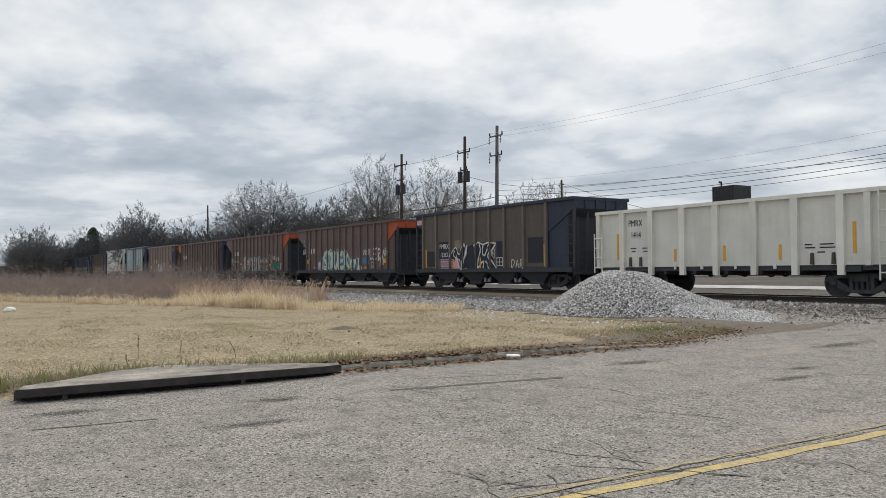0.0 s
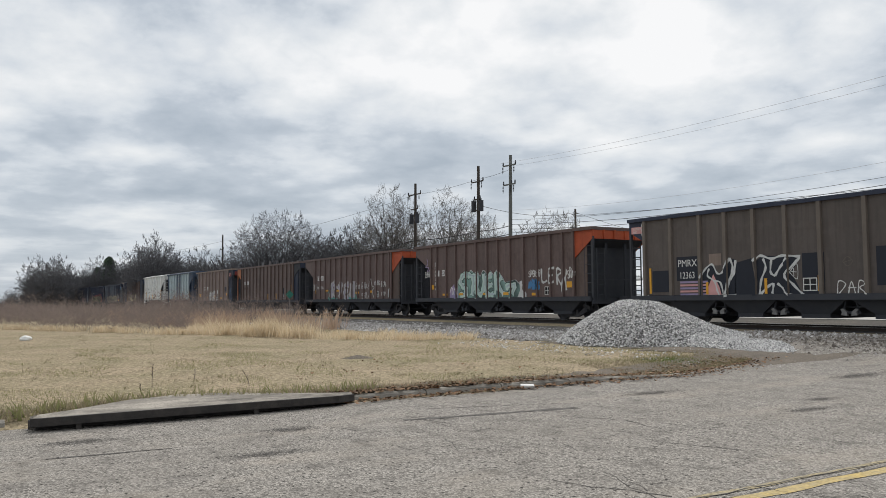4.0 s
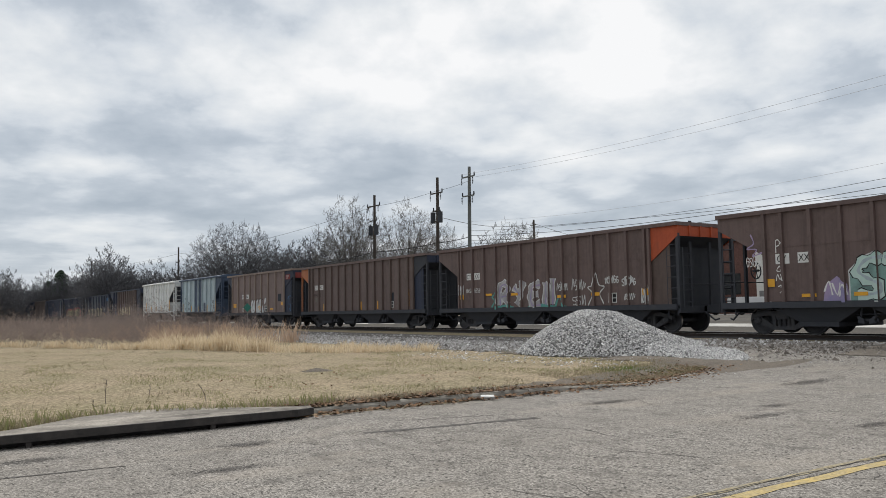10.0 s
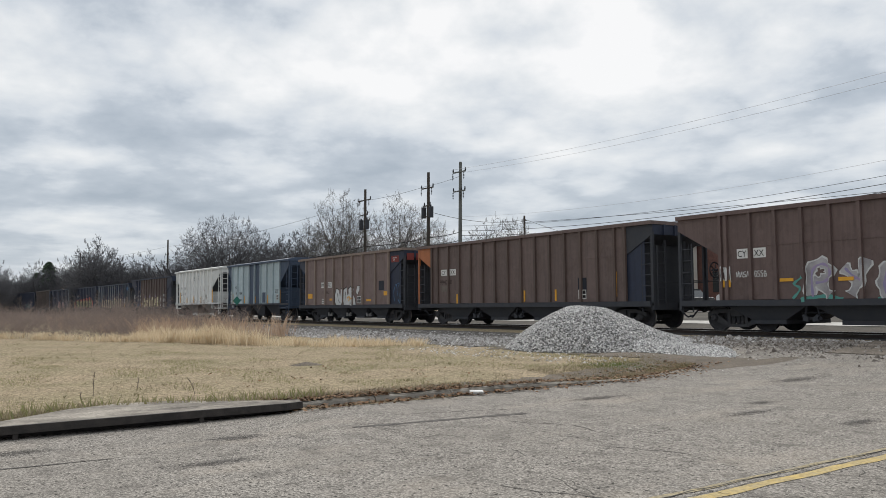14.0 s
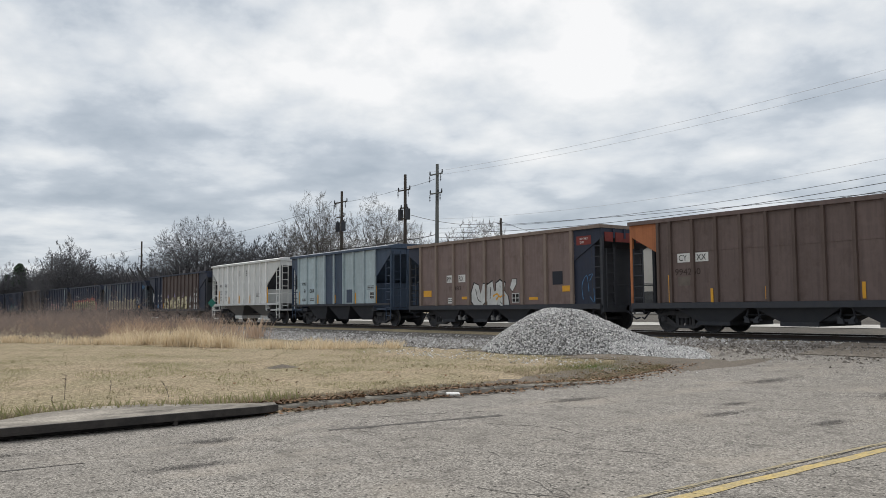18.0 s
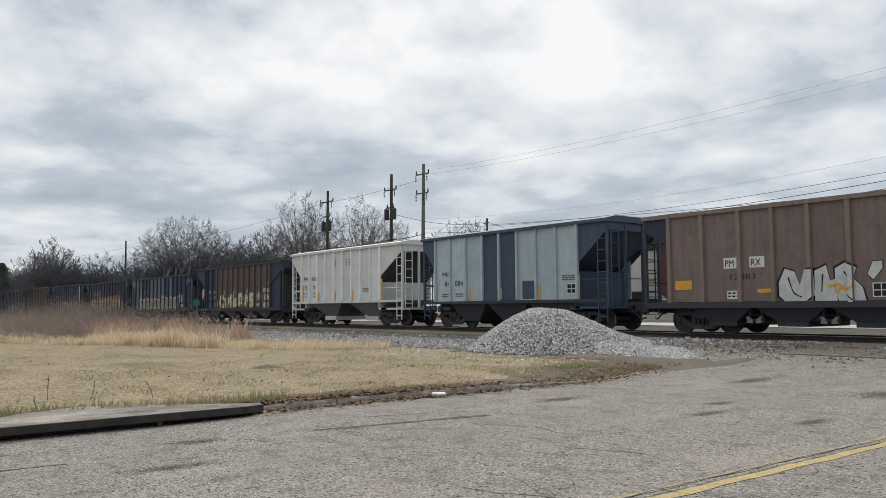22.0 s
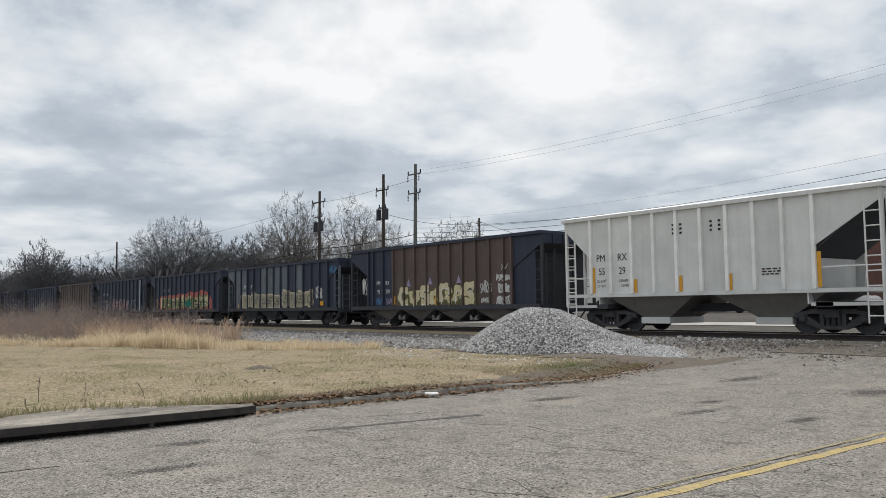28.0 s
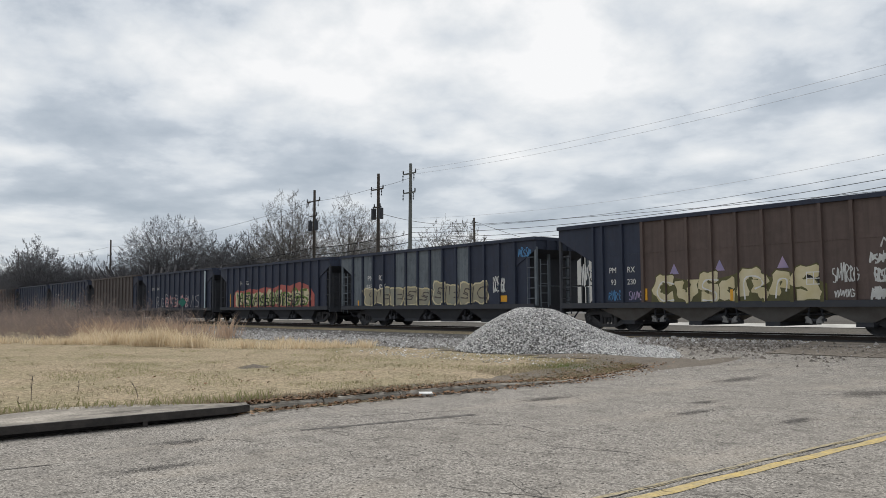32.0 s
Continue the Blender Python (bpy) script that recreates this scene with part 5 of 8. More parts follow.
    plate(car, "reflector_panel", -6.35, -5.8, 3.42, 3.68, PINK, FACE - 0.012, "faded red placard")
    letters(car, "ROTARY", -6.25, 3.56, 0.12, WHITE, 0.9, 0.002, FACE - 0.022)
    letters(car, "END", -6.25, 3.44, 0.12, WHITE, 0.9, 0.002, FACE - 0.022)
    for z in (3.38, 3.55, 3.72):
        bm = bmesh.new()
        ring = [(math.cos(i * math.pi / 6) * 0.1 - 5.72, math.sin(i * math.pi / 6) * 0.1 + z) for i in range(12)]
        slab(bm, ring, FACE - 0.016, FACE - 0.01)
        part("reflector_disc", bm, OFFWHITE, car)


car_patched_grey_brown()


def car_mint_graffiti():
    car, h = hopper(-55.5, -39.8, "dark brown coal hopper with orange end and mint graffiti", top=3.93, side=OXIDE2, left=OXIDE2, right=ORANGE, right_band=ORANGE, e=1.75, e_right=1.2, reach=6.95,
                    post_xs=[-6.1, -5.5, -4.55, -3.6, -2.65, -1.68, -0.72, 0.2, 1.2, 2.25, 3.25, 4.2, 5.05, 5.75])
    plate(car, "mark_panel", -5.75, -5.28, 2.20, 2.52, WHITE)
    plate(car, "mark_panel", -5.0, -4.58, 2.20, 2.52, WHITE)
    letters(car, "CY", -5.70, 2.26, 0.30, BLACKINK, 0.85, 0.004, FACE - 0.02)
    letters(car, "XX", -4.97, 2.26, 0.30, BLACKINK, 0.85, 0.004, FACE - 0.02)
    # large painted letters: pale fills over dark outlines, with a swept tail
    outline = [(-3.45, 0.98), (-3.45, 1.9), (-3.0, 2.3), (-2.6, 2.42), (-2.45, 2.28), (-2.2, 2.45), (-1.75, 2.2), (-1.6, 2.35), (-1.35, 2.1), (-1.1, 2.42), (-0.6, 2.2), (-0.45, 2.35), (-0.2, 2.15),
               (0.1, 2.42), (0.55, 2.0), (0.75, 1.75), (1.6, 1.85), (2.0, 1.6), (2.25, 1.3), (2.3, 0.98)]
    blob(car, "graffiti_outline", outline, OFFWHITE, FACE - 0.008)
    blob(car, "graffiti_outline", [(-0.6 + (x + 0.6) * 0.985, max(0.985, 1.6 + (z - 1.6) * 0.95)) for x, z in outline], MINTSHADE, FACE - 0.010)
    mint = [[(-2.5, 2.2), (-2.95, 2.15), (-3.2, 1.85), (-2.95, 1.62), (-2.6, 1.45), (-2.65, 1.2), (-3.2, 1.17)],
            [(-2.45, 2.2), (-1.95, 2.1), (-1.5, 2.15)], [(-2.0, 2.1), (-2.0, 1.6), (-2.1, 1.15)],
            [(-1.6, 2.0), (-1.6, 1.4), (-1.35, 1.18), (-1.1, 1.4), (-1.0, 2.2)],
            [(-0.35, 2.15), (-0.75, 1.95), (-0.8, 1.5), (-0.7, 1.2), (-0.2, 1.17)], [(-0.75, 1.6), (-0.3, 1.65)],
            [(0.02, 2.25), (-0.02, 1.17)], [(0.0, 1.65), (0.5, 2.0)], [(0.1, 1.65), (0.65, 1.17)], [(0.8, 1.5), (1.5, 1.6), (1.3, 1.17)]]
    strokes(car, "graffiti_outline", mint, 0.47, BLACKINK, FACE - 0.0120)
    strokes(car, "graffiti", mint, 0.39, MINT, FACE - 0.0160, "mint green spray-painted letter stroke")
    strokes(car, "graffiti", [[(x + 0.05, z + 0.03) for x, z in l] for l in mint], 0.11, PALEBLUE, FACE - 0.0205)
    blob(car, "graffiti", [(1.72, 1.0), (1.95, 1.35), (1.9, 1.75), (2.1, 1.8), (2.25, 1.6), (2.2, 1.4), (2.42, 1.2), (2.42, 1.0)], OFFWHITE, FACE - 0.013)
    blob(car, "graffiti", [(-4.25, 0.98), (-4.15, 1.5), (-3.8, 1.75), (-3.5, 1.5), (-3.42, 0.98)], LILAC, FACE - 0.010)
    strokes(car, "graffiti", [[(-4.2, 1.3), (-4.05, 1.6), (-3.95, 1.2)], [(-3.95, 1.55), (-3.8, 1.2), (-3.7, 1.55)], [(-3.75, 1.15), (-3.6, 1.5), (-3.5, 1.2)]], 0.06, WHITE)
    strokes(car, "graffiti", [[(-6.6, 3.2), (-6.5, 2.9), (-6.75, 2.75), (-6.4, 2.7), (-6.55, 2.5), (-6.2, 2.6)]], 0.06, LILAC)
    strokes(car, "graffiti", scribble(random.Random(4), -6.8, -6.2, 2.15, 2.55, 5), 0.035, WHITE)
    strokes(car, "graffiti", [[(-5.72, 2.55), (-5.7, 2.95), (-5.5, 2.85), (-5.7, 2.75)], [(-5.62, 2.15), (-5.72, 2.0), (-5.55, 1.98), (-5.62, 2.14)], [(-5.75, 1.68), (-5.7, 1.88), (-5.62, 1.72), (-5.55, 1.88), (-5.5, 1.68)],
                              [(-5.7, 1.5), (-5.55, 1.55), (-5.58, 1.38), (-5.65, 1.3)]], 0.04, WHITE)
    for x0, x1, z0, z1 in ((-4.91, -4.44, 1.16, 1.26), (-3.3, -2.9, 1.16, 1.27), (-1.1, -0.7, 1.15, 1.26), (0.62, 1.1, 1.14, 1.27), (2.85, 3.28, 1.10, 1.22), (5.29, 5.78, 1.42, 1.68), (-6.1, -5.8, 1.5, 1.75)):
        plate(car, "reflector_panel", x0, x1, z0, z1, REFLECT, FACE - 0.034)
    strokes(car, "graffiti", [[(3.55, 2.3), (3.6, 1.7), (3.95, 1.75)], [(4.45, 2.3), (4.1, 2.2), (4.08, 1.65), (4.4, 1.7)], [(4.1, 1.95), (4.35, 1.98)], [(4.65, 1.55), (4.62, 2.25), (4.95, 2.1), (4.65, 1.9), (5.0, 1.45)],
                              [(4.95, 1.2), (5.15, 1.85), (5.25, 1.3)]], 0.13, OFFWHITE)
    strokes(car, "graffiti", scribble(random.Random(8), 2.6, 3.4, 1.35, 1.82, 7), 0.10, BLUESPRAY)
    strokes(car, "graffiti", scribble(random.Random(9), 2.6, 3.45, 1.92, 2.25, 6), 0.045, WHITE)
    strokes(car, "graffiti", scribble(random.Random(10), 5.2, 5.85, 1.8, 2.25, 5), 0.05, WHITE)
    grid_stencil(car, 3.77, 1.13, 0.42)


car_mint_graffiti()


def car_silver_graffiti():
    car, h = hopper(-72.1, -56.7, "dark brown coal hopper with orange end and silver graffiti", top=3.93, side=OXIDE2, left=OXIDE2, right=ORANGE, right_band=ORANGE, e=1.75, e_right=1.3, reach=7.25,
                    post_xs=[-5.95] + [-5.73 + 0.8815 * k for k in range(14)] + [5.95])
    for x0, t in ((-5.35, "CY"), (-4.75, "XX")):
        plate(car, "mark_panel", x0, x0 + 0.44, 2.36, 2.67, WHITE)
        letters(car, t, x0 + 0.03, 2.41, 0.29, BLACKINK, 0.85, 0.004, FACE - 0.02)
    silver = [[(-2.85, 1.14), (-2.85, 1.9), (-2.5, 2.1), (-2.25, 1.85), (-2.45, 1.6), (-2.75, 1.55)], [(-2.6, 1.55), (-2.25, 1.14)],
              [(-1.85, 1.95), (-1.6, 1.7), (-1.38, 1.6)], [(-1.15, 2.15), (-1.38, 1.6), (-1.65, 1.14)],
              [(-0.1, 2.0), (-0.6, 1.9), (-0.75, 1.5), (-0.65, 1.15), (-0.1, 1.16)], [(-0.65, 1.55), (-0.2, 1.58)],
              [(0.22, 1.14), (0.25, 2.05)], [(0.28, 2.05), (0.62, 1.15)], [(0.64, 1.14), (0.72, 2.2)]]
    strokes(car, "graffiti_outline", silver, 0.46, OFFWHITE, FACE - 0.010)
    strokes(car, "graffiti", silver, 0.33, SILVER, FACE - 0.0145, "silver spray-painted letter stroke")
    strokes(car, "graffiti", [[(x + 0.05, z - 0.04) for x, z in l] for l in silver[::2]], 0.09, LILAC, FACE - 0.0185)
    strokes(car, "graffiti", [[(-3.2, 1.0), (-2.4, 1.12), (-1.9, 1.0)], [(-0.9, 1.0), (0.0, 1.1), (0.9, 1.0)]], 0.16, TEAL, FACE - 0.008)
    rng = random.Random(21)
    strokes(car, "graffiti", [[(-3.45, 1.05), (-3.2, 1.35), (-3.4, 1.5), (-3.1, 1.7)]], 0.10, TEAL)
    strokes(car, "graffiti", [[(0.85, 1.05), (1.1, 1.45), (1.3, 1.1), (1.5, 1.0)]], 0.12, TEAL)
    strokes(car, "graffiti", scribble(rng, 0.95, 1.6, 1.65, 2.05, 5), 0.04, OFFWHITE)
    strokes(car, "graffiti", scribble(rng, 1.85, 2.65, 1.65, 2.1, 4) + scribble(rng, 1.85, 2.65, 1.05, 1.5, 3), 0.045, OFFWHITE)
    strokes(car, "graffiti", [[(2.75, 1.05), (3.0, 1.5), (2.75, 1.75), (3.05, 1.85), (3.2, 2.3), (3.35, 1.85), (3.65, 1.75), (3.4, 1.5), (3.6, 1.1)]], 0.06, OFFWHITE)
    strokes(car, "graffiti", scribble(rng, 3.7, 4.4, 1.85, 2.15, 5), 0.05, OFFWHITE)
    strokes(car, "graffiti", scribble(rng, 4.55, 5.25, 1.75, 2.1, 5), 0.06, OFFWHITE)
    strokes(car, "graffiti", scribble(rng, 4.65, 5.2, 1.2, 1.5, 4), 0.04, OFFWHITE)
    strokes(car, "graffiti", scribble(rng, 5.5, 5.9, 1.05, 1.75, 4), 0.06, OFFWHITE)
    strokes(car, "graffiti", scribble(rng, -5.95, -5.6, 1.6, 2.1, 3), 0.05, OFFWHITE)
    strokes(car, "graffiti", scribble(rng, -5.4, -4.9, 1.75, 1.95, 4), 0.035, OFFWHITE)
    strokes(car, "graffiti", scribble(rng, -4.75, -4.3, 1.75, 1.95, 4), 0.035, OFFWHITE)
    for x0, x1, z0, z1 in ((-3.85, -3.4, 1.58, 1.68), (-2.0, -1.55, 1.55, 1.66), (1.0, 1.5, 1.38, 1.5), (2.95, 3.4, 1.42, 1.55), (5.57, 5.9, 1.38, 1.62), (-5.9, -5.6, 1.45, 1.68)):
        plate(car, "reflector_panel", x0, x1, z0, z1, REFLECT, FACE - 0.034)
    grid_stencil(car, 3.84, 1.13, 0.44)


car_silver_graffiti()


def car_plain_brown():
    car, h = hopper(-88.5, -73.2, "brown coal hopper with faded orange end and yellow reflectors", top=3.93, side=BROWN, posts=12, left=DULL_ORANGE, right=STEEL, left_band=STEEL,
                    right_band=NAVY, post_mat=OXIDE, e=1.3, left_post=DULL_ORANGE, post_xs=[-6.35] + [-5.84 + 0.898 * k for k in range(14)] + [6.35])
    for x0, t in ((-5.58, "CY"), (-4.86, "XX")):
        plate(car, "mark_panel", x0, x0 + 0.50, 2.38, 2.68, WHITE)
        letters(car, t, x0 + 0.05, 2.43, 0.29, BLACKINK, 0.9, 0.004, FACE - 0.02)
    letters(car, "994260", -5.70, 1.96, 0.30, FADED, 1.15, 0.004)
    plate(car, "patch", -5.57, -5.1, 1.60, 1.90, GREYPOST)
    for x, z0, z1 in ((-5.92, 1.04, 1.97), (-4.26, 1.02, 1.48), (-2.31, 1.1, 1.5), (0.63, 1.08, 1.55), (2.57, 1.09, 1.55), (5.86, 1.2, 2.15)):
        strip(car, x, z0, z1)
    plate(car, "patch", 3.85, 4.32, 1.40, 1.98, NAVYPATCH)
    grid_stencil(car, 3.88, 1.15, 0.42)


car_plain_brown()


def car_tan_graffiti():
    car, h = hopper(-102.6, -89.8, "tan brown coal hopper with black ends and bubble graffiti", top=4.0, side=TAN, post_mat=TANPOST, e_right=1.55, post_xs=[-5.3, -4.02, -2.68, -1.56, -0.43, 0.74, 2.0, 3.4, 4.85], left=NAVY, right=NAVY, left_band=NAVY, right_band=NAVY,
                    e=1.1, post_w=0.17, chord=TANPOST, mid_seam=False, latch_mat=GALV, rivets=True)
    for x0, t in ((-3.25, "PM"), (-2.35, "RX")):
        plate(car, "mark_panel", x0, x0 + 0.50, 2.08, 2.42, WHITE)
        letters(car, t, x0 + 0.04, 2.14, 0.31, BLACKINK, 0.85, 0.004, FACE - 0.02)
    letters(car, "12483", -3.1, 1.72, 0.26, FADED, 1.5, 0.004)
    for pts in ([(-1.4, 1.6), (-1.2, 2.0), (-0.9, 1.9), (-0.75, 1.5), (-0.6, 1.95), (-0.35, 1.95), (-0.3, 1.2), (-0.6, 0.99), (-1.2, 0.99), (-1.4, 1.2)],
                [(-0.3, 0.99), (-0.3, 1.9), (0.05, 2.05), (0.15, 1.6), (0.3, 1.65), (0.35, 0.99)],
                [(0.3, 1.3), (0.3, 1.95), (0.6, 2.1), (0.9, 1.95), (0.8, 1.65), (1.05, 1.4), (1.15, 0.99), (0.4, 0.99)],
                [(1.2, 1.75), (1.35, 2.1), (1.6, 2.1), (1.6, 1.9), (1.35, 1.6)]):
        cx, cz = sum(p[0] for p in pts) / len(pts), sum(p[1] for p in pts) / len(pts)
        blob(car, "graffiti_outline", [(cx + (x - cx) * 1.13, max(0.985, cz + (z - cz) * 1.12)) for x, z in pts], BLACKINK, FACE - 0.009)
        blob(car, "graffiti", pts, OFFWHITE, FACE - 0.013, "white bubble letter shape")
    strokes(car, "graffiti", [[(0.1, 1.4), (0.35, 1.5), (0.6, 1.35), (0.85, 1.45)], [(0.3, 1.25), (0.5, 1.42)]], 0.10, REFLECT, FACE - 0.02)
    strokes(car, "graffiti_outline", [[(-1.1, 1.75), (-0.95, 1.3), (-0.7, 1.15)], [(-0.05, 1.8), (-0.1, 1.3)], [(0.55, 1.85), (0.65, 1.7)], [(0.62, 1.2), (0.8, 1.05)]], 0.05, BLACKINK, FACE - 0.02)
    grid_stencil(car, 1.32, 1.12, 0.46)
    plate(car, "patch", 3.75, 4.31, 1.80, 2.33, NAVYPATCH)
    for x0, x1, z0, z1 in ((4.30, 4.9, 1.52, 1.75), (2.38, 2.9, 1.22, 1.33), (-5.1, -4.45, 1.45, 1.75), (-2.1, -1.6, 1.3, 1.42)):
        plate(car, "reflector_panel", x0, x1, z0, z1, REFLECT, FACE - 0.02)
    plate(car, "mark_panel", -3.16, -2.68, 1.12, 1.38, WHITE)
    stencil_block(car, -3.12, 1.28, BLACKINK, 2, 0.4, 0.05)
    plate(car, "placard", 5.10, 5.85, 3.28, 3.62, REDBAND, FACE - 0.012, "dull red placard")
    letters(car, "ROTARY", 5.28, 3.47, 0.12, WHITE, 0.9, 0.002, FACE - 0.022)
    letters(car, "END", 5.28, 3.34, 0.12, WHITE, 0.9, 0.002, FACE - 0.022)
    for y0, y1 in ((-1.4, -0.95), (-0.8, 0.2), (0.4, 1.4)):
        bm = bmesh.new()
        box(bm, h - 0.02, h + 0.005, y0, y1, 3.36, 3.72)
        part("placard", bm, REDBAND, car, "dull red end panel")
    strokes(car, "graffiti", [[(5.4, 1.2), (5.35, 1.75), (5.6, 2.1), (5.7, 1.5)], [(5.7, 2.1), (5.9, 2.15), (5.75, 1.9)], [(5.75, 1.3), (5.95, 1.1), (5.95, 1.6)]], 0.03, BLUESPRAY, FACE - 0.012)


car_tan_graffiti()


def covered_hopper(xl, xr, label, material, roof_mat, top=4.2, sill=1.22, posts=10, panel_mats=None, cage=1.6, cage_r=None, slope_mat=None, end_mat=None, hatches=True, post_mat=None, ladder_mat=None):
    """Closed hopper: roof, side sheets cut on the slant at both ends, open end cages with ladders."""
    car, h = start_car(xl, xr, label, "covered_hopper_car")
    end_mat, post_mat, ladder_mat = end_mat or material, post_mat or material, ladder_mat or material
    cage_l, cage_r = cage, cage_r or cage
    xs = [-h + cage_l + (2 * h - cage_l - cage_r) * k / posts for k in range(posts + 1)]
    for yy in (FACE, 1.525):
        for k in range(posts):
            bm = bmesh.new()
            box(bm, xs[k], xs[k + 1], yy, yy + 0.03, sill, top - 0.1)
            part("side_sheet", bm, panel_mats[k % len(panel_mats)] if panel_mats else material, car)
    bm = bmesh.new()
    box(bm, -0.055, 0.055, FACE - 0.095, FACE, sill, top - 0.12)
    me = bpy.data.meshes.new("side_post")
    bm.to_mesh(me)
    bm.free()
    for x in xs:
        part_mesh("side_post", me, post_mat, car).location = (x, 0, 0)
    bm = bmesh.new()
    prof = [(-1.68, top - 0.14), (-1.68, top - 0.02), (-1.1, top + 0.10), (1.1, top + 0.10), (1.68, top - 0.02), (1.68, top - 0.14)]
    a = [bm.verts.new((-h - 0.02, y, z)) for y, z in prof]
    b = [bm.verts.new((h + 0.02, y, z)) for y, z in prof]
    for i in range(6):
        bm.faces.new((a[i], a[(i + 1) % 6], b[(i + 1) % 6], b[i]))
    bm.faces.new(a[::-1])
    bm.faces.new(b)
    bmesh.ops.recalc_face_normals(bm, faces=bm.faces)
    part("roof", bm, roof_mat, car)
    if hatches:
        bm = bmesh.new()
        box(bm, -h + 0.5, h - 0.5, -0.35, 0.35, top + 0.16, top + 0.20)
        part("running_board", bm, GREYSTEEL, car)
        for k in range(6):
            x = -h + 1.4 + (2 * h - 2.8) * k / 5
            bm = bmesh.new()
            rod(bm, (x, -0.75, top + 0.08), (x, -0.75, top + 0.20), 0.28, 12)
            part("roof_hatch", bm, roof_mat, car)
    for s in (-1, 1):
        cage = cage_l if s < 0 else cage_r
        for y0 in (FACE, 1.525):
            bm = bmesh.new()
            slab(bm, [(s * (h - 0.02), top - 0.1), (s * (h - 0.02), top - 0.42), (s * (h - cage + 0.02), top - 1.62), (s * (h - cage + 0.02), top - 0.1)], y0, y0 + 0.03)
            bmesh.ops.recalc_face_normals(bm, faces=bm.faces)
            part("end_panel", bm, end_mat, car)
        bm = bmesh.new()
        slab(bm, [(s * (h - 0.1), top - 0.4), (s * (h - 0.1), top - 0.34), (s * (h - 3.6), top - 2.9), (s * (h - 3.6), top - 2.96)], -1.52, 1.52)
        bmesh.ops.recalc_face_normals(bm, faces=bm.faces)
        part("slope_sheet", bm, slope_mat or end_mat, car)
        bm = bmesh.new()
        box(bm, *sorted((s * (h - 0.1), s * (h - 0.06))), -1.5, 1.5, top - 0.45, top - 0.1)
        part("end_band", bm, end_mat, car)
        for y in (-1.5, -0.5, 0.5, 1.5):
            bm = bmesh.new()
            box(bm, *sorted((s * (h - 0.12), s * (h - 0.02))), y - 0.045, y + 0.045, 0.9, top - 0.1)
            part("end_stanchion", bm, end_mat, car)
        bm = bmesh.new()
        box(bm, *sorted((s * (h - cage - 0.2), s * h)), -1.5, 1.5, 0.84, 0.94)
        part("end_platform", bm, end_mat, car)
        bm = bmesh.new()
        box(bm, *sorted((s * (h - cage - 0.3), s * (h - cage - 0.26))), -1.5, 1.5, 0.9, top - 1.9)
        part("bolster_web", bm, end_mat, car)
        ladder(car, s * (h - 0.1) - (0.42 if s > 0 else 0.0), FACE + 0.02, 0.35, top - 0.15 - (0.7 if s < 0 else 0), 0.42, True, ladder_mat)
        ladder(car, s * (h + 0.02), -1.4, 0.95, top - 0.3, 0.42, False, ladder_mat)
        bm = bmesh.new()
        rod(bm, (s * h, -1.5, 1.95), (s * h, 1.5, 1.95), 0.02, 5)
        rod(bm, (s * h, -1.5, 1.95), (s * (h - cage), -1.5, 1.95), 0.02, 5)
        part("grab_iron", bm, ladder_mat, car)
    brake_wheel(car, -h + 0.02, 0.3, 2.05, STEEL)
    bm = bmesh.new()
    for y0, y1 in ((FACE - 0.05, FACE + 0.08), (1.47, 1.6)):
        box(bm, -h + 0.1, h - 0.1, y0, y1, sill - 0.12, sill)
    part("side_sill", bm, material if not panel_mats else STEEL, car)
    running_gear(car, h, 1.75, 0.98)
    return car, h


def car_blue_panels():
    P, D = PALEBLUE, SLATE
    car, h = covered_hopper(-115.6, -104.2, "pale blue-grey hopper with dark slate panels and blue ends", P, SLATE, top=4.18, sill=1.2, posts=8, panel_mats=[P, P, P, D, D, P, P, P], cage=1.05, cage_r=1.5, end_mat=SLATE,
                            hatches=False, post_mat=P, ladder_mat=SLATE)
    for k in range(3):
        x = -2.6 + 2.6 * k
        bm = bmesh.new()
        t = [bm.verts.new((x + sx * 1.25, sy, 1.08)) for sx in (-1, 1) for sy in (-1.4, 1.4)]
        b = [bm.verts.new((x + sx * 0.5, sy, 0.32)) for sx in (-1, 1) for sy in (-1.1, 1.1)]
        bm.faces.new([b[i] for i in (0, 2, 3, 1)])
        for i, j in ((0, 1), (1, 3), (3, 2), (2, 0)):
            bm.faces.new((t[i], t[j], b[j], b[i]))
        bmesh.ops.recalc_face_normals(bm, faces=bm.faces)
        part("hopper_pocket", bm, STEEL, car)
    letters(car, "PMRX", -4.22, 2.34, 0.27, BLACKINK, 0.9, 0.004)
    letters(car, "84", -4.0, 1.88, 0.35, BLACKINK, 1.1, 0.006)
    letters(car, "084", -3.26, 1.88, 0.35, BLACKINK, 1.1, 0.006)
    plate(car, "patch", 1.15, 2.02, 1.25, 1.98, SLATE)
    for x, z0, z1 in ((-4.6, 1.24, 2.0), (-2.2, 1.24, 1.75), (-0.15, 1.26, 1.71), (2.13, 1.2, 1.79), (4.25, 1.16, 2.12)):
        strip(car, x, z0, z1, 0.11)
    grid_stencil(car, 3.63, 1.42, 0.46)
    stencil_block(car, 3.4, 2.1, FADED, 3, 0.75, 0.04)
    stencil_block(car, -4.2, 1.5, FADED, 2, 0.5, 0.05)
    stencil_block(car, -3.2, 1.5, FADED, 2, 0.5, 0.05)


car_blue_panels()


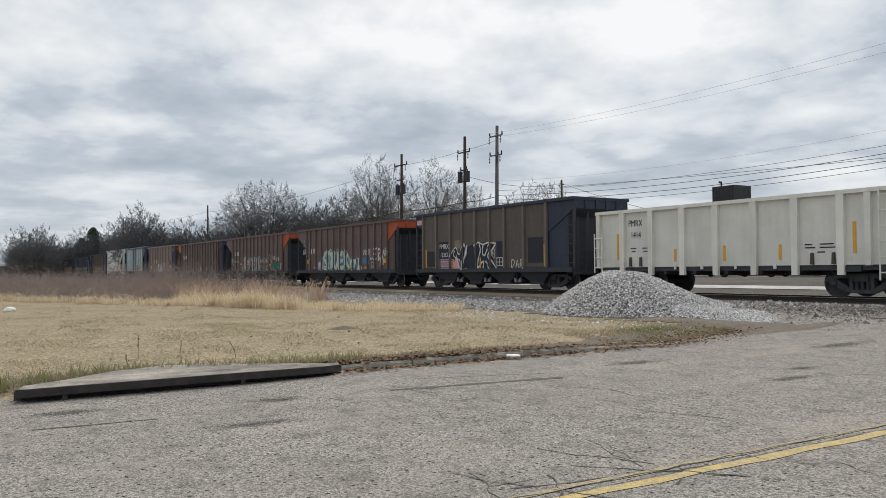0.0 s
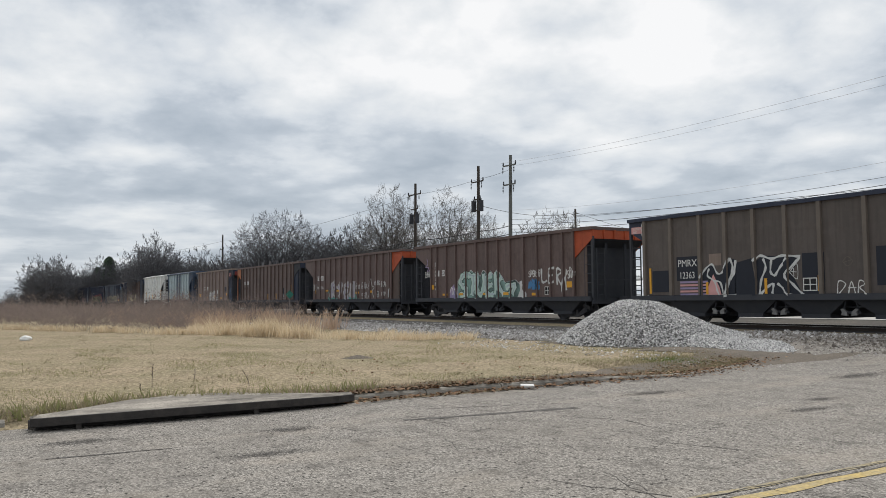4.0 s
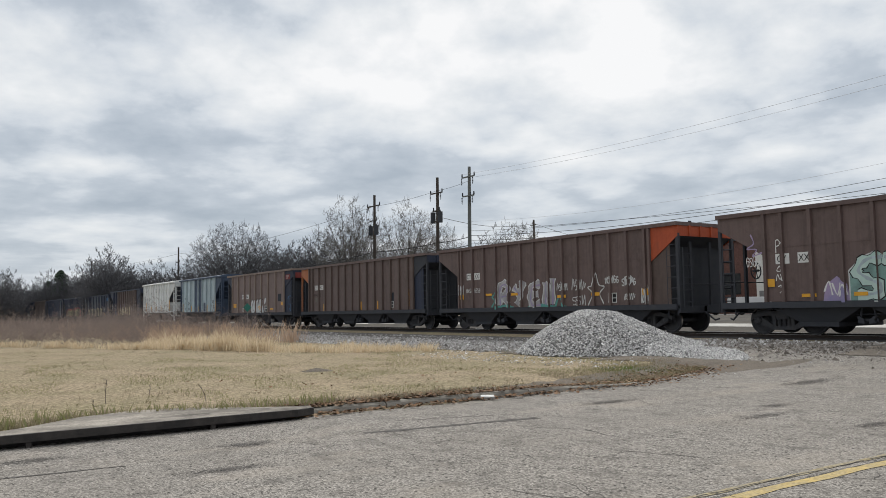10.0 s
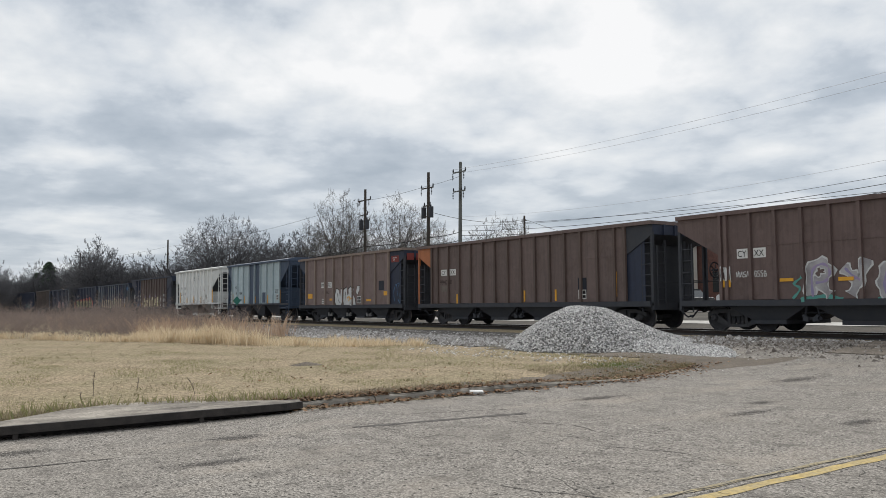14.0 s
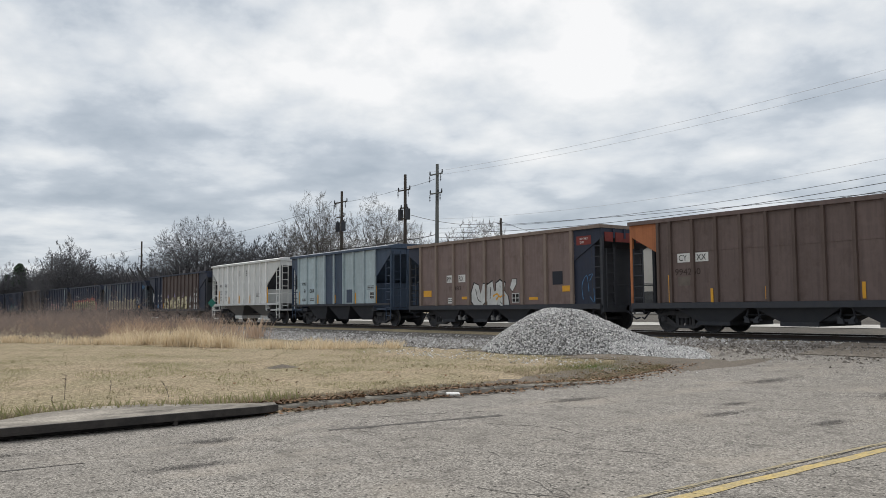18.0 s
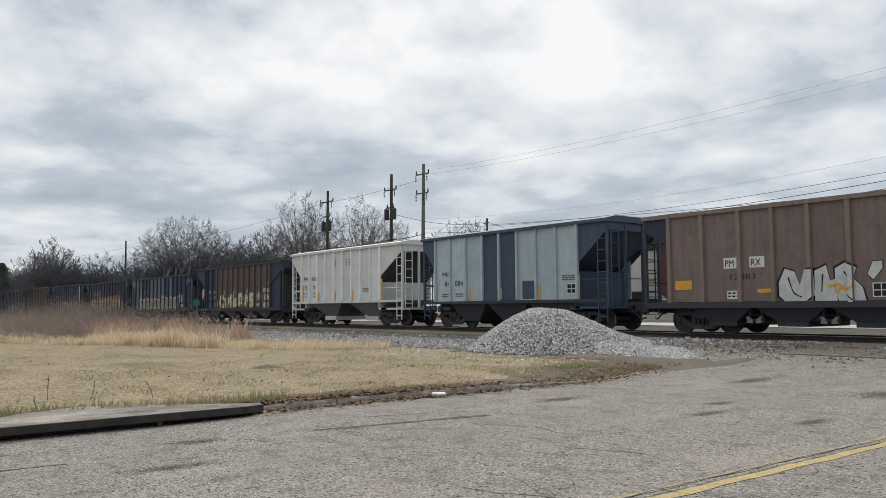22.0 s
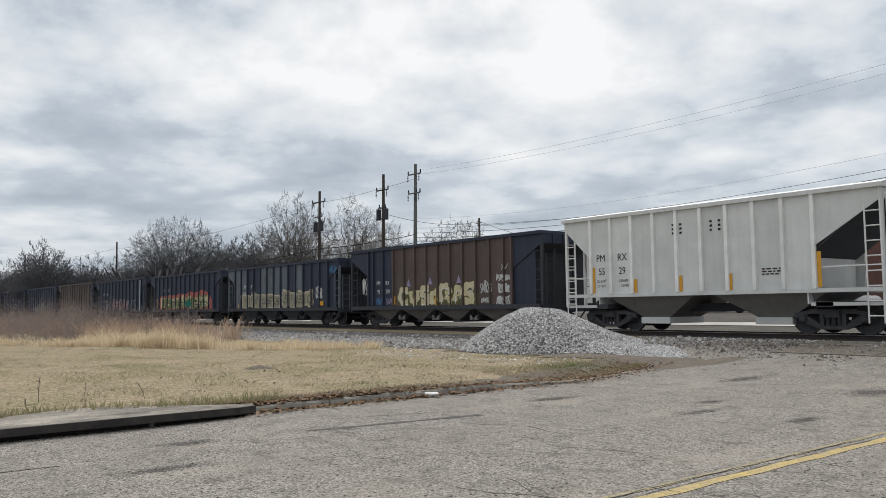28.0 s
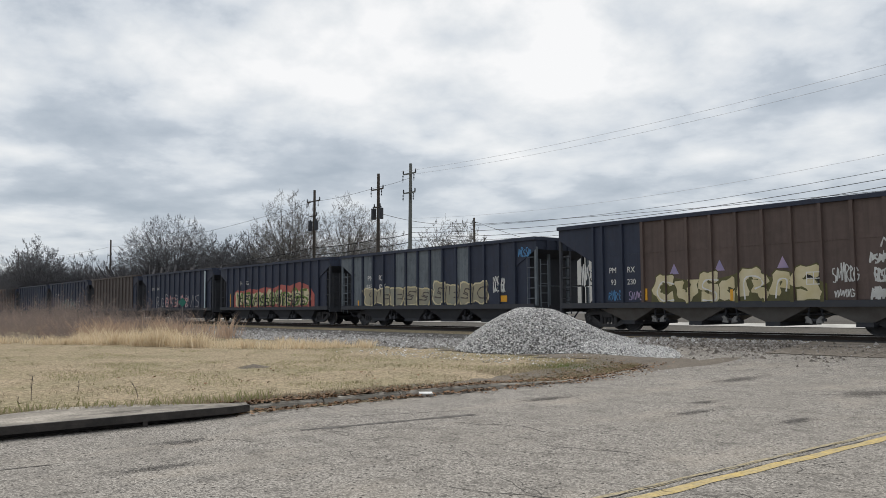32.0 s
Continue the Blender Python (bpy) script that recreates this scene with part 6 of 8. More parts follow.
def car_white_hopper():
    car, h = covered_hopper(-129.0, -117.3, "pale grey covered hopper with open end cages", WHITECAR, WHITECAR, top=4.2, sill=1.34, posts=9, cage=1.35, cage_r=1.95, slope_mat=STEEL, hatches=False, post_mat=WHITEPOST, ladder_mat=WHITEPOST)
    for x in (-0.95, -0.65, 0.5, 0.8):
        stencil_block(car, x, 3.55, BLACKINK, 3, 0.09, 0.07)
    for k, x in enumerate((-2.15, 2.25)):
        bm = bmesh.new()
        t = [bm.verts.new((x + sx * 2.0, sy, 1.32)) for sx in (-1, 1) for sy in (-1.4, 1.4)]
        b = [bm.verts.new((x + sx * 0.55, sy, 0.5)) for sx in (-1, 1) for sy in (-0.9, 0.9)]
        bm.faces.new([b[i] for i in (0, 2, 3, 1)])
        for i, j in ((0, 1), (1, 3), (3, 2), (2, 0)):
            bm.faces.new((t[i], t[j], b[j], b[i]))
        bmesh.ops.recalc_face_normals(bm, faces=bm.faces)
        part("hopper_pocket", bm, GREYSTEEL, car)
        bm = bmesh.new()
        box(bm, x - 0.6, x + 0.6, -1.0, 1.0, 0.28, 0.5)
        part("outlet_gate", bm, WHITECAR, car)
    letters(car, "PM", -4.28, 2.52, 0.36, BLACKINK, 0.92, 0.006)
    letters(car, "RX", -3.30, 2.52, 0.36, BLACKINK, 0.92, 0.006)
    letters(car, "55", -4.18, 2.04, 0.34, BLACKINK, 0.92, 0.006)
    letters(car, "29", -3.25, 2.04, 0.34, BLACKINK, 0.92, 0.006)
    letters(car, "LD LMT", -4.27, 1.76, 0.14, BLACKINK, 0.95, 0.002)
    letters(car, "LT WT", -4.25, 1.58, 0.14, BLACKINK, 0.95, 0.002)
    letters(car, "233600", -3.25, 1.76, 0.14, BLACKINK, 0.95, 0.002)
    letters(car, "52400", -3.15, 1.58, 0.14, BLACKINK, 0.95, 0.002)
    for x, z0, z1 in ((-4.41, 1.37, 2.3), (-2.51, 1.36, 1.83), (-0.65, 1.36, 1.88), (1.18, 1.36, 1.88), (4.03, 1.37, 2.4)):
        strip(car, x, z0, z1, 0.12)
    stencil_block(car, 2.25, 1.95, FADED, 3, 0.6, 0.04)


car_white_hopper()


def car_cream_graffiti():
    car, h = hopper(-144.4, -130.2, "black and maroon coal hopper with cream graffiti letters", top=3.93, side=MAROON, posts=12, left=NAVY, right=NAVY, black_left=3, black=NAVY, post_mat=MAROON, chord=NAVY, e=1.75, post_xs=[-5.35] + [-4.93 + 0.89 * k for k in range(12)] + [5.35],
                    left_band=NAVY, right_band=NAVY, black_right=0, pocket_mat=GUSSET, latch_mat=GALV, foot=0.12)
    letters(car, "PM", -4.65, 2.08, 0.29, WHITE, 0.9, 0.004)
    letters(car, "RX", -3.85, 2.08, 0.29, WHITE, 0.9, 0.004)
    letters(car, "93", -4.58, 1.66, 0.28, WHITE, 0.9, 0.004)
    letters(car, "230", -3.85, 1.66, 0.28, WHITE, 0.9, 0.004)
    # fat rounded letters over an olive shadow, with lilac points behind
    blob(car, "graffiti", [(-2.85, 0.99), (-2.8, 1.55), (-2.0, 1.85), (-1.2, 1.7), (-0.3, 1.75), (0.5, 1.9), (1.5, 1.75), (2.6, 1.85), (3.2, 1.5), (3.2, 0.99)], OLIVE, FACE - 0.0085, "olive spray-painted shadow")
    fat_letters = [[(-1.95, 1.72), (-2.4, 1.80), (-2.62, 1.45), (-2.4, 1.18), (-1.95, 1.2)], [(-1.72, 1.72), (-1.66, 1.35), (-1.4, 1.18), (-1.18, 1.4), (-1.15, 1.75)],
                   [(-0.28, 1.80), (-0.72, 1.82), (-0.85, 1.58), (-0.4, 1.42), (-0.42, 1.18), (-0.88, 1.18)], [(0.32, 1.62), (-0.02, 1.55), (-0.08, 1.25), (0.3, 1.18)],
                   [(0.62, 1.18), (0.62, 1.80), (1.0, 1.88), (1.28, 1.66), (0.95, 1.5)], [(0.95, 1.48), (1.2, 1.3), (1.42, 1.18)], [(1.62, 1.2), (1.72, 1.72), (1.98, 1.75), (1.95, 1.4)],
                   [(2.98, 1.86), (2.5, 1.88), (2.28, 1.62), (2.75, 1.46), (2.9, 1.22), (2.3, 1.18)]]
    strokes(car, "graffiti_outline", fat_letters, 0.50, OLIVE, FACE - 0.0115)
    strokes(car, "graffiti", fat_letters, 0.40, CREAM, FACE - 0.0150, "cream spray-painted letter stroke")
    strokes(car, "graffiti", [[(x + 0.03, z - 0.10) for x, z in l] for l in fat_letters[::2]], 0.06, WHITE, FACE - 0.0185)
    for x, z in ((-1.9, 2.15), (-0.2, 2.2), (1.9, 2.2)):
        blob(car, "graffiti", [(x - 0.18, z - 0.2), (x, z + 0.15), (x + 0.18, z - 0.2)], LILAC, FACE - 0.008)
    rng = random.Random(33)
    strokes(car, "graffiti", scribble(rng, -5.95, -5.4, 1.55, 2.5, 4), 0.06, OFFWHITE)
    strokes(car, "graffiti", scribble(rng, 3.35, 4.1, 1.5, 2.05, 6), 0.045, OFFWHITE)
    strokes(car, "graffiti", scribble(rng, 3.4, 4.0, 1.1, 1.35, 5), 0.04, OFFWHITE)
    strokes(car, "graffiti", scribble(rng, 4.4, 5.3, 1.0, 1.4, 9), 0.07, OFFWHITE)
    strokes(car, "graffiti", scribble(rng, 4.5, 5.2, 1.5, 1.9, 8), 0.07, OFFWHITE)
    strokes(car, "graffiti", scribble(rng, 4.4, 5.3, 2.0, 2.3, 8), 0.07, OFFWHITE)
    strokes(car, "graffiti", [[(4.7, 2.45), (4.8, 2.7), (4.95, 2.5), (5.1, 2.7)]], 0.05, OFFWHITE)
    strokes(car, "graffiti", scribble(rng, -4.7, -4.1, 1.1, 1.45, 4), 0.04, BLUESPRAY)
    strokes(car, "graffiti", scribble(rng, -3.8, -3.2, 1.1, 1.45, 4), 0.04, LILAC)
    grid_stencil(car, 2.6, 1.48, 0.44)
    for x, z0, z1 in ((-3.05, 1.1, 1.5), (0.2, 1.05, 1.4), (5.35, 1.1, 2.1)):
        strip(car, x, z0, z1)


car_cream_graffiti()


def car_pale_streaked():
    N_ = NAVY
    car, h = hopper(-160.2, -145.6, "navy black coal hopper with pale streaks and cream graffiti", top=3.68, side=N_, posts=13, left=PALESTREAK, right=N_, chord=NAVY, e=1.2,
                    panel_mats=[PALESTREAK, PALESTREAK, N_, N_, PALESTREAK, PALESTREAK, PALESTREAK, PALESTREAK, N_, PALESTREAK, N_, N_, N_], end_frame=PALESTREAK)
    letters(car, "PM", -4.75, 2.28, 0.36, WHITE, 1.1, 0.006)
    letters(car, "RX", -3.75, 2.28, 0.36, WHITE, 1.1, 0.006)
    letters(car, "848", -4.85, 1.86, 0.34, WHITE, 1.1, 0.006)
    letters(car, "097", -3.7, 1.86, 0.34, WHITE, 1.1, 0.006)
    throwup(car, -5.0, 0.6, 0.99, 1.95, 5, KHAKI, CREAM, 41, fat=1.05, inner=GREYBROWN)
    throwup(car, 0.7, 4.4, 0.99, 2.1, 4, KHAKI, CREAM, 42, fat=1.05, inner=GREYBROWN)
    strokes(car, "graffiti", scribble(random.Random(44), 4.75, 5.5, 1.5, 2.2, 6), 0.06, OFFWHITE)
    strokes(car, "graffiti", scribble(random.Random(45), 6.3, 7.0, 2.9, 3.3, 5), 0.06, BLUESPRAY)
    plate(car, "reflector_panel", 5.1, 5.6, 1.12, 1.38, REFLECT, FACE - 0.02)
    strip(car, -5.6, 1.0, 1.3)


car_pale_streaked()


def car_green_graffiti():
    car, h = hopper(-175.9, -161.4, "navy black coal hopper with green and red graffiti", top=3.72, side=NAVY, posts=13, left=NAVY, right=NAVY, chord=NAVY, e=1.2)
    letters(car, "PM", -4.3, 2.45, 0.36, WHITE, 1.1, 0.006)
    letters(car, "RX", -3.3, 2.45, 0.36, WHITE, 1.1, 0.006)
    blob(car, "graffiti", [(-5.0, 0.99), (-5.0, 1.8), (-4.5, 2.15), (-3.6, 2.05), (-2.6, 2.2), (-1.6, 2.1), (-0.6, 2.25), (0.6, 2.15), (1.6, 2.35), (2.7, 2.25), (3.9, 2.45), (5.0, 2.2), (5.6, 1.7), (5.6, 0.99)], REDSPRAY, FACE - 0.0085, "pinkish red spray-painted background")
    throwup(car, -4.8, 5.2, 1.0, 2.15, 9, CREAM, REDSPRAY, 51)
    rng = random.Random(53)
    strokes(car, "graffiti", scribble(rng, -4.6, 5.0, 1.05, 2.0, 9), 0.17, GREENSPRAY, FACE - 0.027, "green letter stroke")
    strokes(car, "graffiti", scribble(rng, -4.2, 4.6, 1.05, 1.7, 12), 0.10, BLACKINK, FACE - 0.031)
    strip(car, -5.6, 1.0, 1.9)


car_green_graffiti()


def far_cars():
    mats = [NAVY, STRIPED, NAVY, NAVY, MAROON, NAVY, OXIDE, NAVY, NAVY, GREYBROWN]
    x = -177.2
    for k, m in enumerate(mats):
        l = (14.6, 13.6, 15.2, 15.2, 15.2, 15.2, 15.2, 15.2, 15.2, 15.2)[k]
        name = {NAVY: "dark coal hopper with coal-grimed sides", STRIPED: "streaked brown and grey coal hopper", MAROON: "dark maroon coal hopper", OXIDE: "oxide brown coal hopper with dark end", GREYBROWN: "grey-brown coal hopper with grimy sides"}[m]
        car, h = hopper(x - l, x, name, top=3.8 if k < 1 else 3.9, side=m, posts=12, left=m, right=NAVY, chord=m, e=1.2, detail=False)
        rng = random.Random(60 + k)
        if k in (0, 2):
            letters(car, "PM", -4.9, 2.45, 0.36, WHITE, 1.1, 0.006)
            letters(car, "RX", -3.8, 2.45, 0.36, WHITE, 1.1, 0.006)
            strokes(car, "graffiti", scribble(rng, -4, 5, 1.05, 2.0, 9), 0.07, SILVER)
            strokes(car, "graffiti", scribble(rng, -2, 3, 1.05, 1.9, 6), 0.12, TEAL if k else PINK)
        if k == 0:
            plate(car, "mark_panel", h - 1.3, h - 1.1, 1.0, 3.6, PALEBLUE, FACE - 0.1)
        x -= l + 1.3


far_cars()


# ---- beyond the track ----
def toward(az, dist):
    """The point in plan at az degrees right of the first view's heading."""
    a = radians(az - 57.2)
    return dist * math.sin(a), dist * math.cos(a)


def make_pole(x, y, top, material, arms, cans=0, label="", lean=0.0):
    g = height(x, y)
    root = empty("utility_pole", pose(x, y, g, 0, lean, 0), label, "utility pole", "poles along the track")
    bm = bmesh.new()
    top += 0.2 - g
    arms = [(z + 0.2 - g, w, dr) for z, w, dr in arms]
    rod(bm, (0, 0, -0.3), (0, 0, top), 0.17, 12, 0.11)
    part("shaft", bm, material, root)
    for z, w, drops in arms:
        arm = bmesh.new()
        box(arm, -w, w, -0.15, -0.06, z - 0.045, z + 0.045)
        a = part("crossarm", arm, material, root)
        for s in drops:
            bm = bmesh.new()
            rod(bm, (s * w, -0.11, z + 0.05), (s * w, -0.11, z + 0.28), 0.06, 8, 0.04)
            part("insulator", bm, STEEL, a)
            bm = bmesh.new()
            for k in range(4):
                rod(bm, (s * w * 0.9, -0.2, z - 0.12 - 0.11 * k), (s * w * 0.9, -0.2, z - 0.16 - 0.11 * k), 0.055, 8)
            rod(bm, (s * w * 0.9, -0.2, z - 0.6), (s * w * 0.9, -0.2, z - 0.04), 0.016, 5)
            part("hanging_insulator", bm, STEEL, a)
    for k in range(cans):
        for s in (-1, 1):
            bm = bmesh.new()
            z = top - 3.6 - 0.1 * k
            rod(bm, (s * 0.5, -0.1, z), (s * 0.5, -0.1, z + 0.85), 0.2, 12)
            rod(bm, (s * 0.5, -0.1, z + 0.85), (s * 0.5, -0.1, z + 1.0), 0.05, 6)
            part("transformer_can", bm, STEEL, root)
    return root


def make_poles():
    dead = "weathered wooden utility pole with crossarm behind the track"
    for az, d, top, m, arms, cans, lean in (
            (3.48, 59.0, 11.85, POLE_GREEN, ((11.1, 0.75, (-1, 1)), (9.7, 0.7, (-1, 0.4, 1))), 0, 1.2),
            (1.25, 63.5, 11.85, POLE_WOOD, ((10.6, 0.8, (-1, 1)), (9.2, 0.4, (-1, 1)), (8.35, 0.65, ())), 1, 0.8),
            (-3.20, 72.5, 11.8, POLE_WOOD, ((10.8, 1.1, (-1, 1)), (9.5, 0.6, (1,))), 1, 0.6),
            (8.09, 95.0, 11.8, POLE_WOOD, ((11.2, 0.5, ()),), 0, 0.0),
            (-16.45, 131.0, 11.8, POLE_WOOD, ((9.5, 0.9, (-1, 1)), (8.2, 0.5, (1,))), 0, 0.0),
            (-21.8, 166.0, 11.8, POLE_WOOD, ((10.5, 1.0, (-1, 1)), (9.0, 0.6, (1,))), 0, 0.0)):
        x, y = toward(az, d)
        make_pole(x, y, top, m, arms, cans, dead, lean)
    x, y = toward(-30.1, 78.0)
    make_pole(x, y, 11.4, POLE_WOOD, ((10.4, 0.35, (-1,)),), 0, "bare weathered utility pole among the weeds", 0.3)
    make_pole(2.0, 36.0, 12.5, POLE_WOOD, ((11.6, 1.1, (-1, 1)),), 0, dead)


make_poles()


def wire(p, q, sag, r=0.018, material=None, label="thin black overhead wire between poles"):
    p, q = Vector(p), Vector(q)
    n, verts, faces = 22, [], []
    side = (q - p).cross(Vector((0, 0, 1))).normalized()
    for k in range(n + 1):
        c = p.lerp(q, k / n) - Vector((0, 0, sag * 4 * (k / n) * (1 - k / n)))
        for i in range(4):
            a = math.pi / 2 * i
            verts.append(tuple(c + side * (math.cos(a) * r) + Vector((0, 0, math.sin(a) * r))))
    for k in range(n):
        for i in range(4):
            a, b = 4 * k + i, 4 * k + (i + 1) % 4
            faces.append((a, b, b + 4, a + 4))
    tagged(raw("overhead_wire", verts, faces, material or WIRE), label, "wire", "overhead wires")


def make_wires():
    P1, P2, P3, P4 = (toward(a, d) for a, d in ((3.48, 59.0), (1.25, 63.5), (-3.2, 72.5), (8.09, 95.0)))
    P5, P6 = toward(-16.45, 131.0), toward(-21.8, 166.0)
    E = (2.0, 36.0)
    for z0, z1, off, sag, r in ((11.4, 12.6, -0.7, 0.9, 0.007), (11.4, 12.6, 0.7, 0.9, 0.007), (8.03, 9.46, 0.0, 1.3, 0.006), (7.35, 8.80, 0.0, 1.3, 0.010), (7.0, 8.45, 0.0, 1.3, 0.014), (6.66, 8.1, 0.0, 1.3, 0.015), (6.4, 7.8, 0.0, 1.3, 0.011)):
        wire((P1[0], P1[1] + off, z0), (E[0], E[1] + off, z1), sag, r, *((WIRE_PALE, "thin pale grey overhead wire high on the poles") if z0 > 7.5 else ()))
    for a, b in ((P1, P2), (P2, P3), (P3, P5), (P5, P6)):
        for z, r in ((11.0, 0.012), (6.9, 0.028), (6.3, 0.03)):
            wire((*a, z), (*b, z), 0.012 * (Vector(a) - Vector(b)).length, r)
    wire((*P4, 11.6), (*P2, 9.0), 0.6, 0.02)
    wire((*P4, 11.6), (P4[0] + 22, P4[1] - 3, 6.0), 0.3, 0.02)
    wire((*P4, 11.2), (20, 70, 11.0), 0.8, 0.02)
    wire((P2[0], P2[1], 6.8), (P2[0] + 6.0, P2[1] + 2.0, 2.6), 0.0, 0.02)


make_wires()


def far_street():
    def strip_(y0, y1):
        n = 12
        verts = [(x, y0 + (y1 - y0) * k / n, height(-50.0, y0 + (y1 - y0) * k / n) + 0.02) for k in range(n + 1) for x in (-300, 160)]
        return verts, [(2 * k, 2 * k + 1, 2 * k + 3, 2 * k + 2) for k in range(n)]
    verts, faces = strip_(26.6, 41.0)
    tagged(raw("far_yard", [(x, y, z + 0.03) for x, y, z in verts], faces, FAR_YARD), "dark gravel strip beyond the track", "ground", kind="structure")
    verts, faces = strip_(29.4, 30.2)
    verts = [(x, y, z + 0.05) for x, y, z in verts]
    tagged(raw("far_street", verts, faces, PALE_STREET), "pale concrete street beyond the track", "road", kind="structure")
    verts, faces = strip_(41.0, 47.0)
    verts = [(x, y, z + 0.035) for x, y, z in verts]
    tagged(raw("parking_lot", verts, faces, LOT), "grey paved yard before the buildings", "pavement", kind="structure")


far_street()

WALL_WHITE = mat("white_metal_siding", (0.66, 0.645, 0.60), 0.6, col2=(0.52, 0.50, 0.45), scale=0.8, amount=0.5)
BRICKWALL = mat("red_brown_brick", (0.17, 0.085, 0.07), 0.9, col2=(0.11, 0.06, 0.05), scale=3, amount=0.8, grain=0.3, grain_scale=9)
ROOFDARK = mat("dark_roof_edge", (0.05, 0.05, 0.05), 0.8, scale=2)
GLASS = mat("dark_window_glass", (0.02, 0.025, 0.03), 0.08, spec=0.6)


def building(name, x0, x1, y0, y1, top, wall_m, label, seams=0, roof_over=0.25):
    top -= 0.78
    root = empty(name, pose(x0, y0, 0.98), label, "building")
    l, d = x1 - x0, y1 - y0
    bm = bmesh.new()
    for a in ((0, l, 0, 0.25), (0, l, d - 0.25, d), (0, 0.25, 0.25, d - 0.25), (l - 0.25, l, 0.25, d - 0.25)):
        box(bm, *a, 0, top)
    part("wall", bm, wall_m, root)
    bm = bmesh.new()
    box(bm, -roof_over, l + roof_over, -roof_over, d + roof_over, top, top + 0.22)
    part("roof", bm, ROOFDARK, root)
    for k in range(seams):
        bm = bmesh.new()
        z = top * (k + 1) / (seams + 1)
        box(bm, 0, l, -0.025, -0.003, z - 0.03, z + 0.03)
        part("siding_seam", bm, wall_m, root)
    return root


def make_buildings():
    w = building("white_building", -31.6, -23.8, 46.0, 60.0, 5.5, WALL_WHITE, "low white metal-sided building with dark roof edge", 3)
    for x in (2.0, 6.2):
        bm = bmesh.new()
        box(bm, x, x + 0.35, -0.2, 0.0, 2.9, 3.25)
        part("wall_light", bm, GREYSTEEL, w)
    for x in (1.0, 5.2):
        bm = bmesh.new()
        box(bm, x, x + 1.3, -1.2, -0.1, 0.0, 1.5)
        part("air_conditioner", bm, GREYSTEEL, w)
    building("white_annex", -43.6, -38.2, 46.0, 49.8, 5.6, WALL_WHITE, "small white metal-sided annex before the brick building", 3)
    b = building("brick_building", -44.5, -31.8, 50.0, 64.0, 6.0, BRICKWALL, "red-brown brick building behind the track", 0)
    for x in (1.5, 4.5, 7.5):
        win = bmesh.new()
        box(win, x, x + 1.4, -0.03, 0.02, 1.4, 2.9)
        part("window", win, GLASS, b)
    b2 = building("brick_building", -23.4, 4.0, 48.0, 62.0, 5.8, BRICKWALL, "long red-brown brick building behind the track", 0)
    for x in (3.0, 7.5, 12.0, 16.5):
        win = bmesh.new()
        box(win, x, x + 1.6, -0.03, 0.02, 1.2, 2.8)
        part("window", win, GLASS, b2)
    tank = empty("rooftop_unit", pose(-42.2, 52.0, 6.44), "dark metal rooftop unit with vent on the brick building", "rooftop unit")
    bm = bmesh.new()
    box(bm, 0.0, 2.05, 0, 2.0, 0.0, 1.5)
    part("casing", bm, ROOFDARK, tank)
    for k in range(7):
        bm = bmesh.new()
        box(bm, 0.04 + k * 0.3, 0.1 + k * 0.3, -0.04, -0.002, 0.05, 1.45)
        part("louvre", bm, ROOFDARK, tank)
    bm = bmesh.new()
    rod(bm, (0.4, 0.6, 1.5), (0.4, 0.6, 1.85), 0.07, 8)
    rod(bm, (0.4, 0.6, 1.85), (0.2, 0.6, 1.9), 0.09, 8)
    part("vent_pipe", bm, STEEL, tank)


make_buildings()


CAR_WHITE = mat("white_car_paint", (0.66, 0.66, 0.66), 0.25, spec=0.6, scale=2, amount=0.1)
CAR_DARK = mat("dark_car_paint", (0.03, 0.032, 0.036), 0.25, spec=0.6, scale=2, amount=0.2)
TYRE = mat("tyre_rubber", (0.02, 0.02, 0.02), 0.9, scale=8)


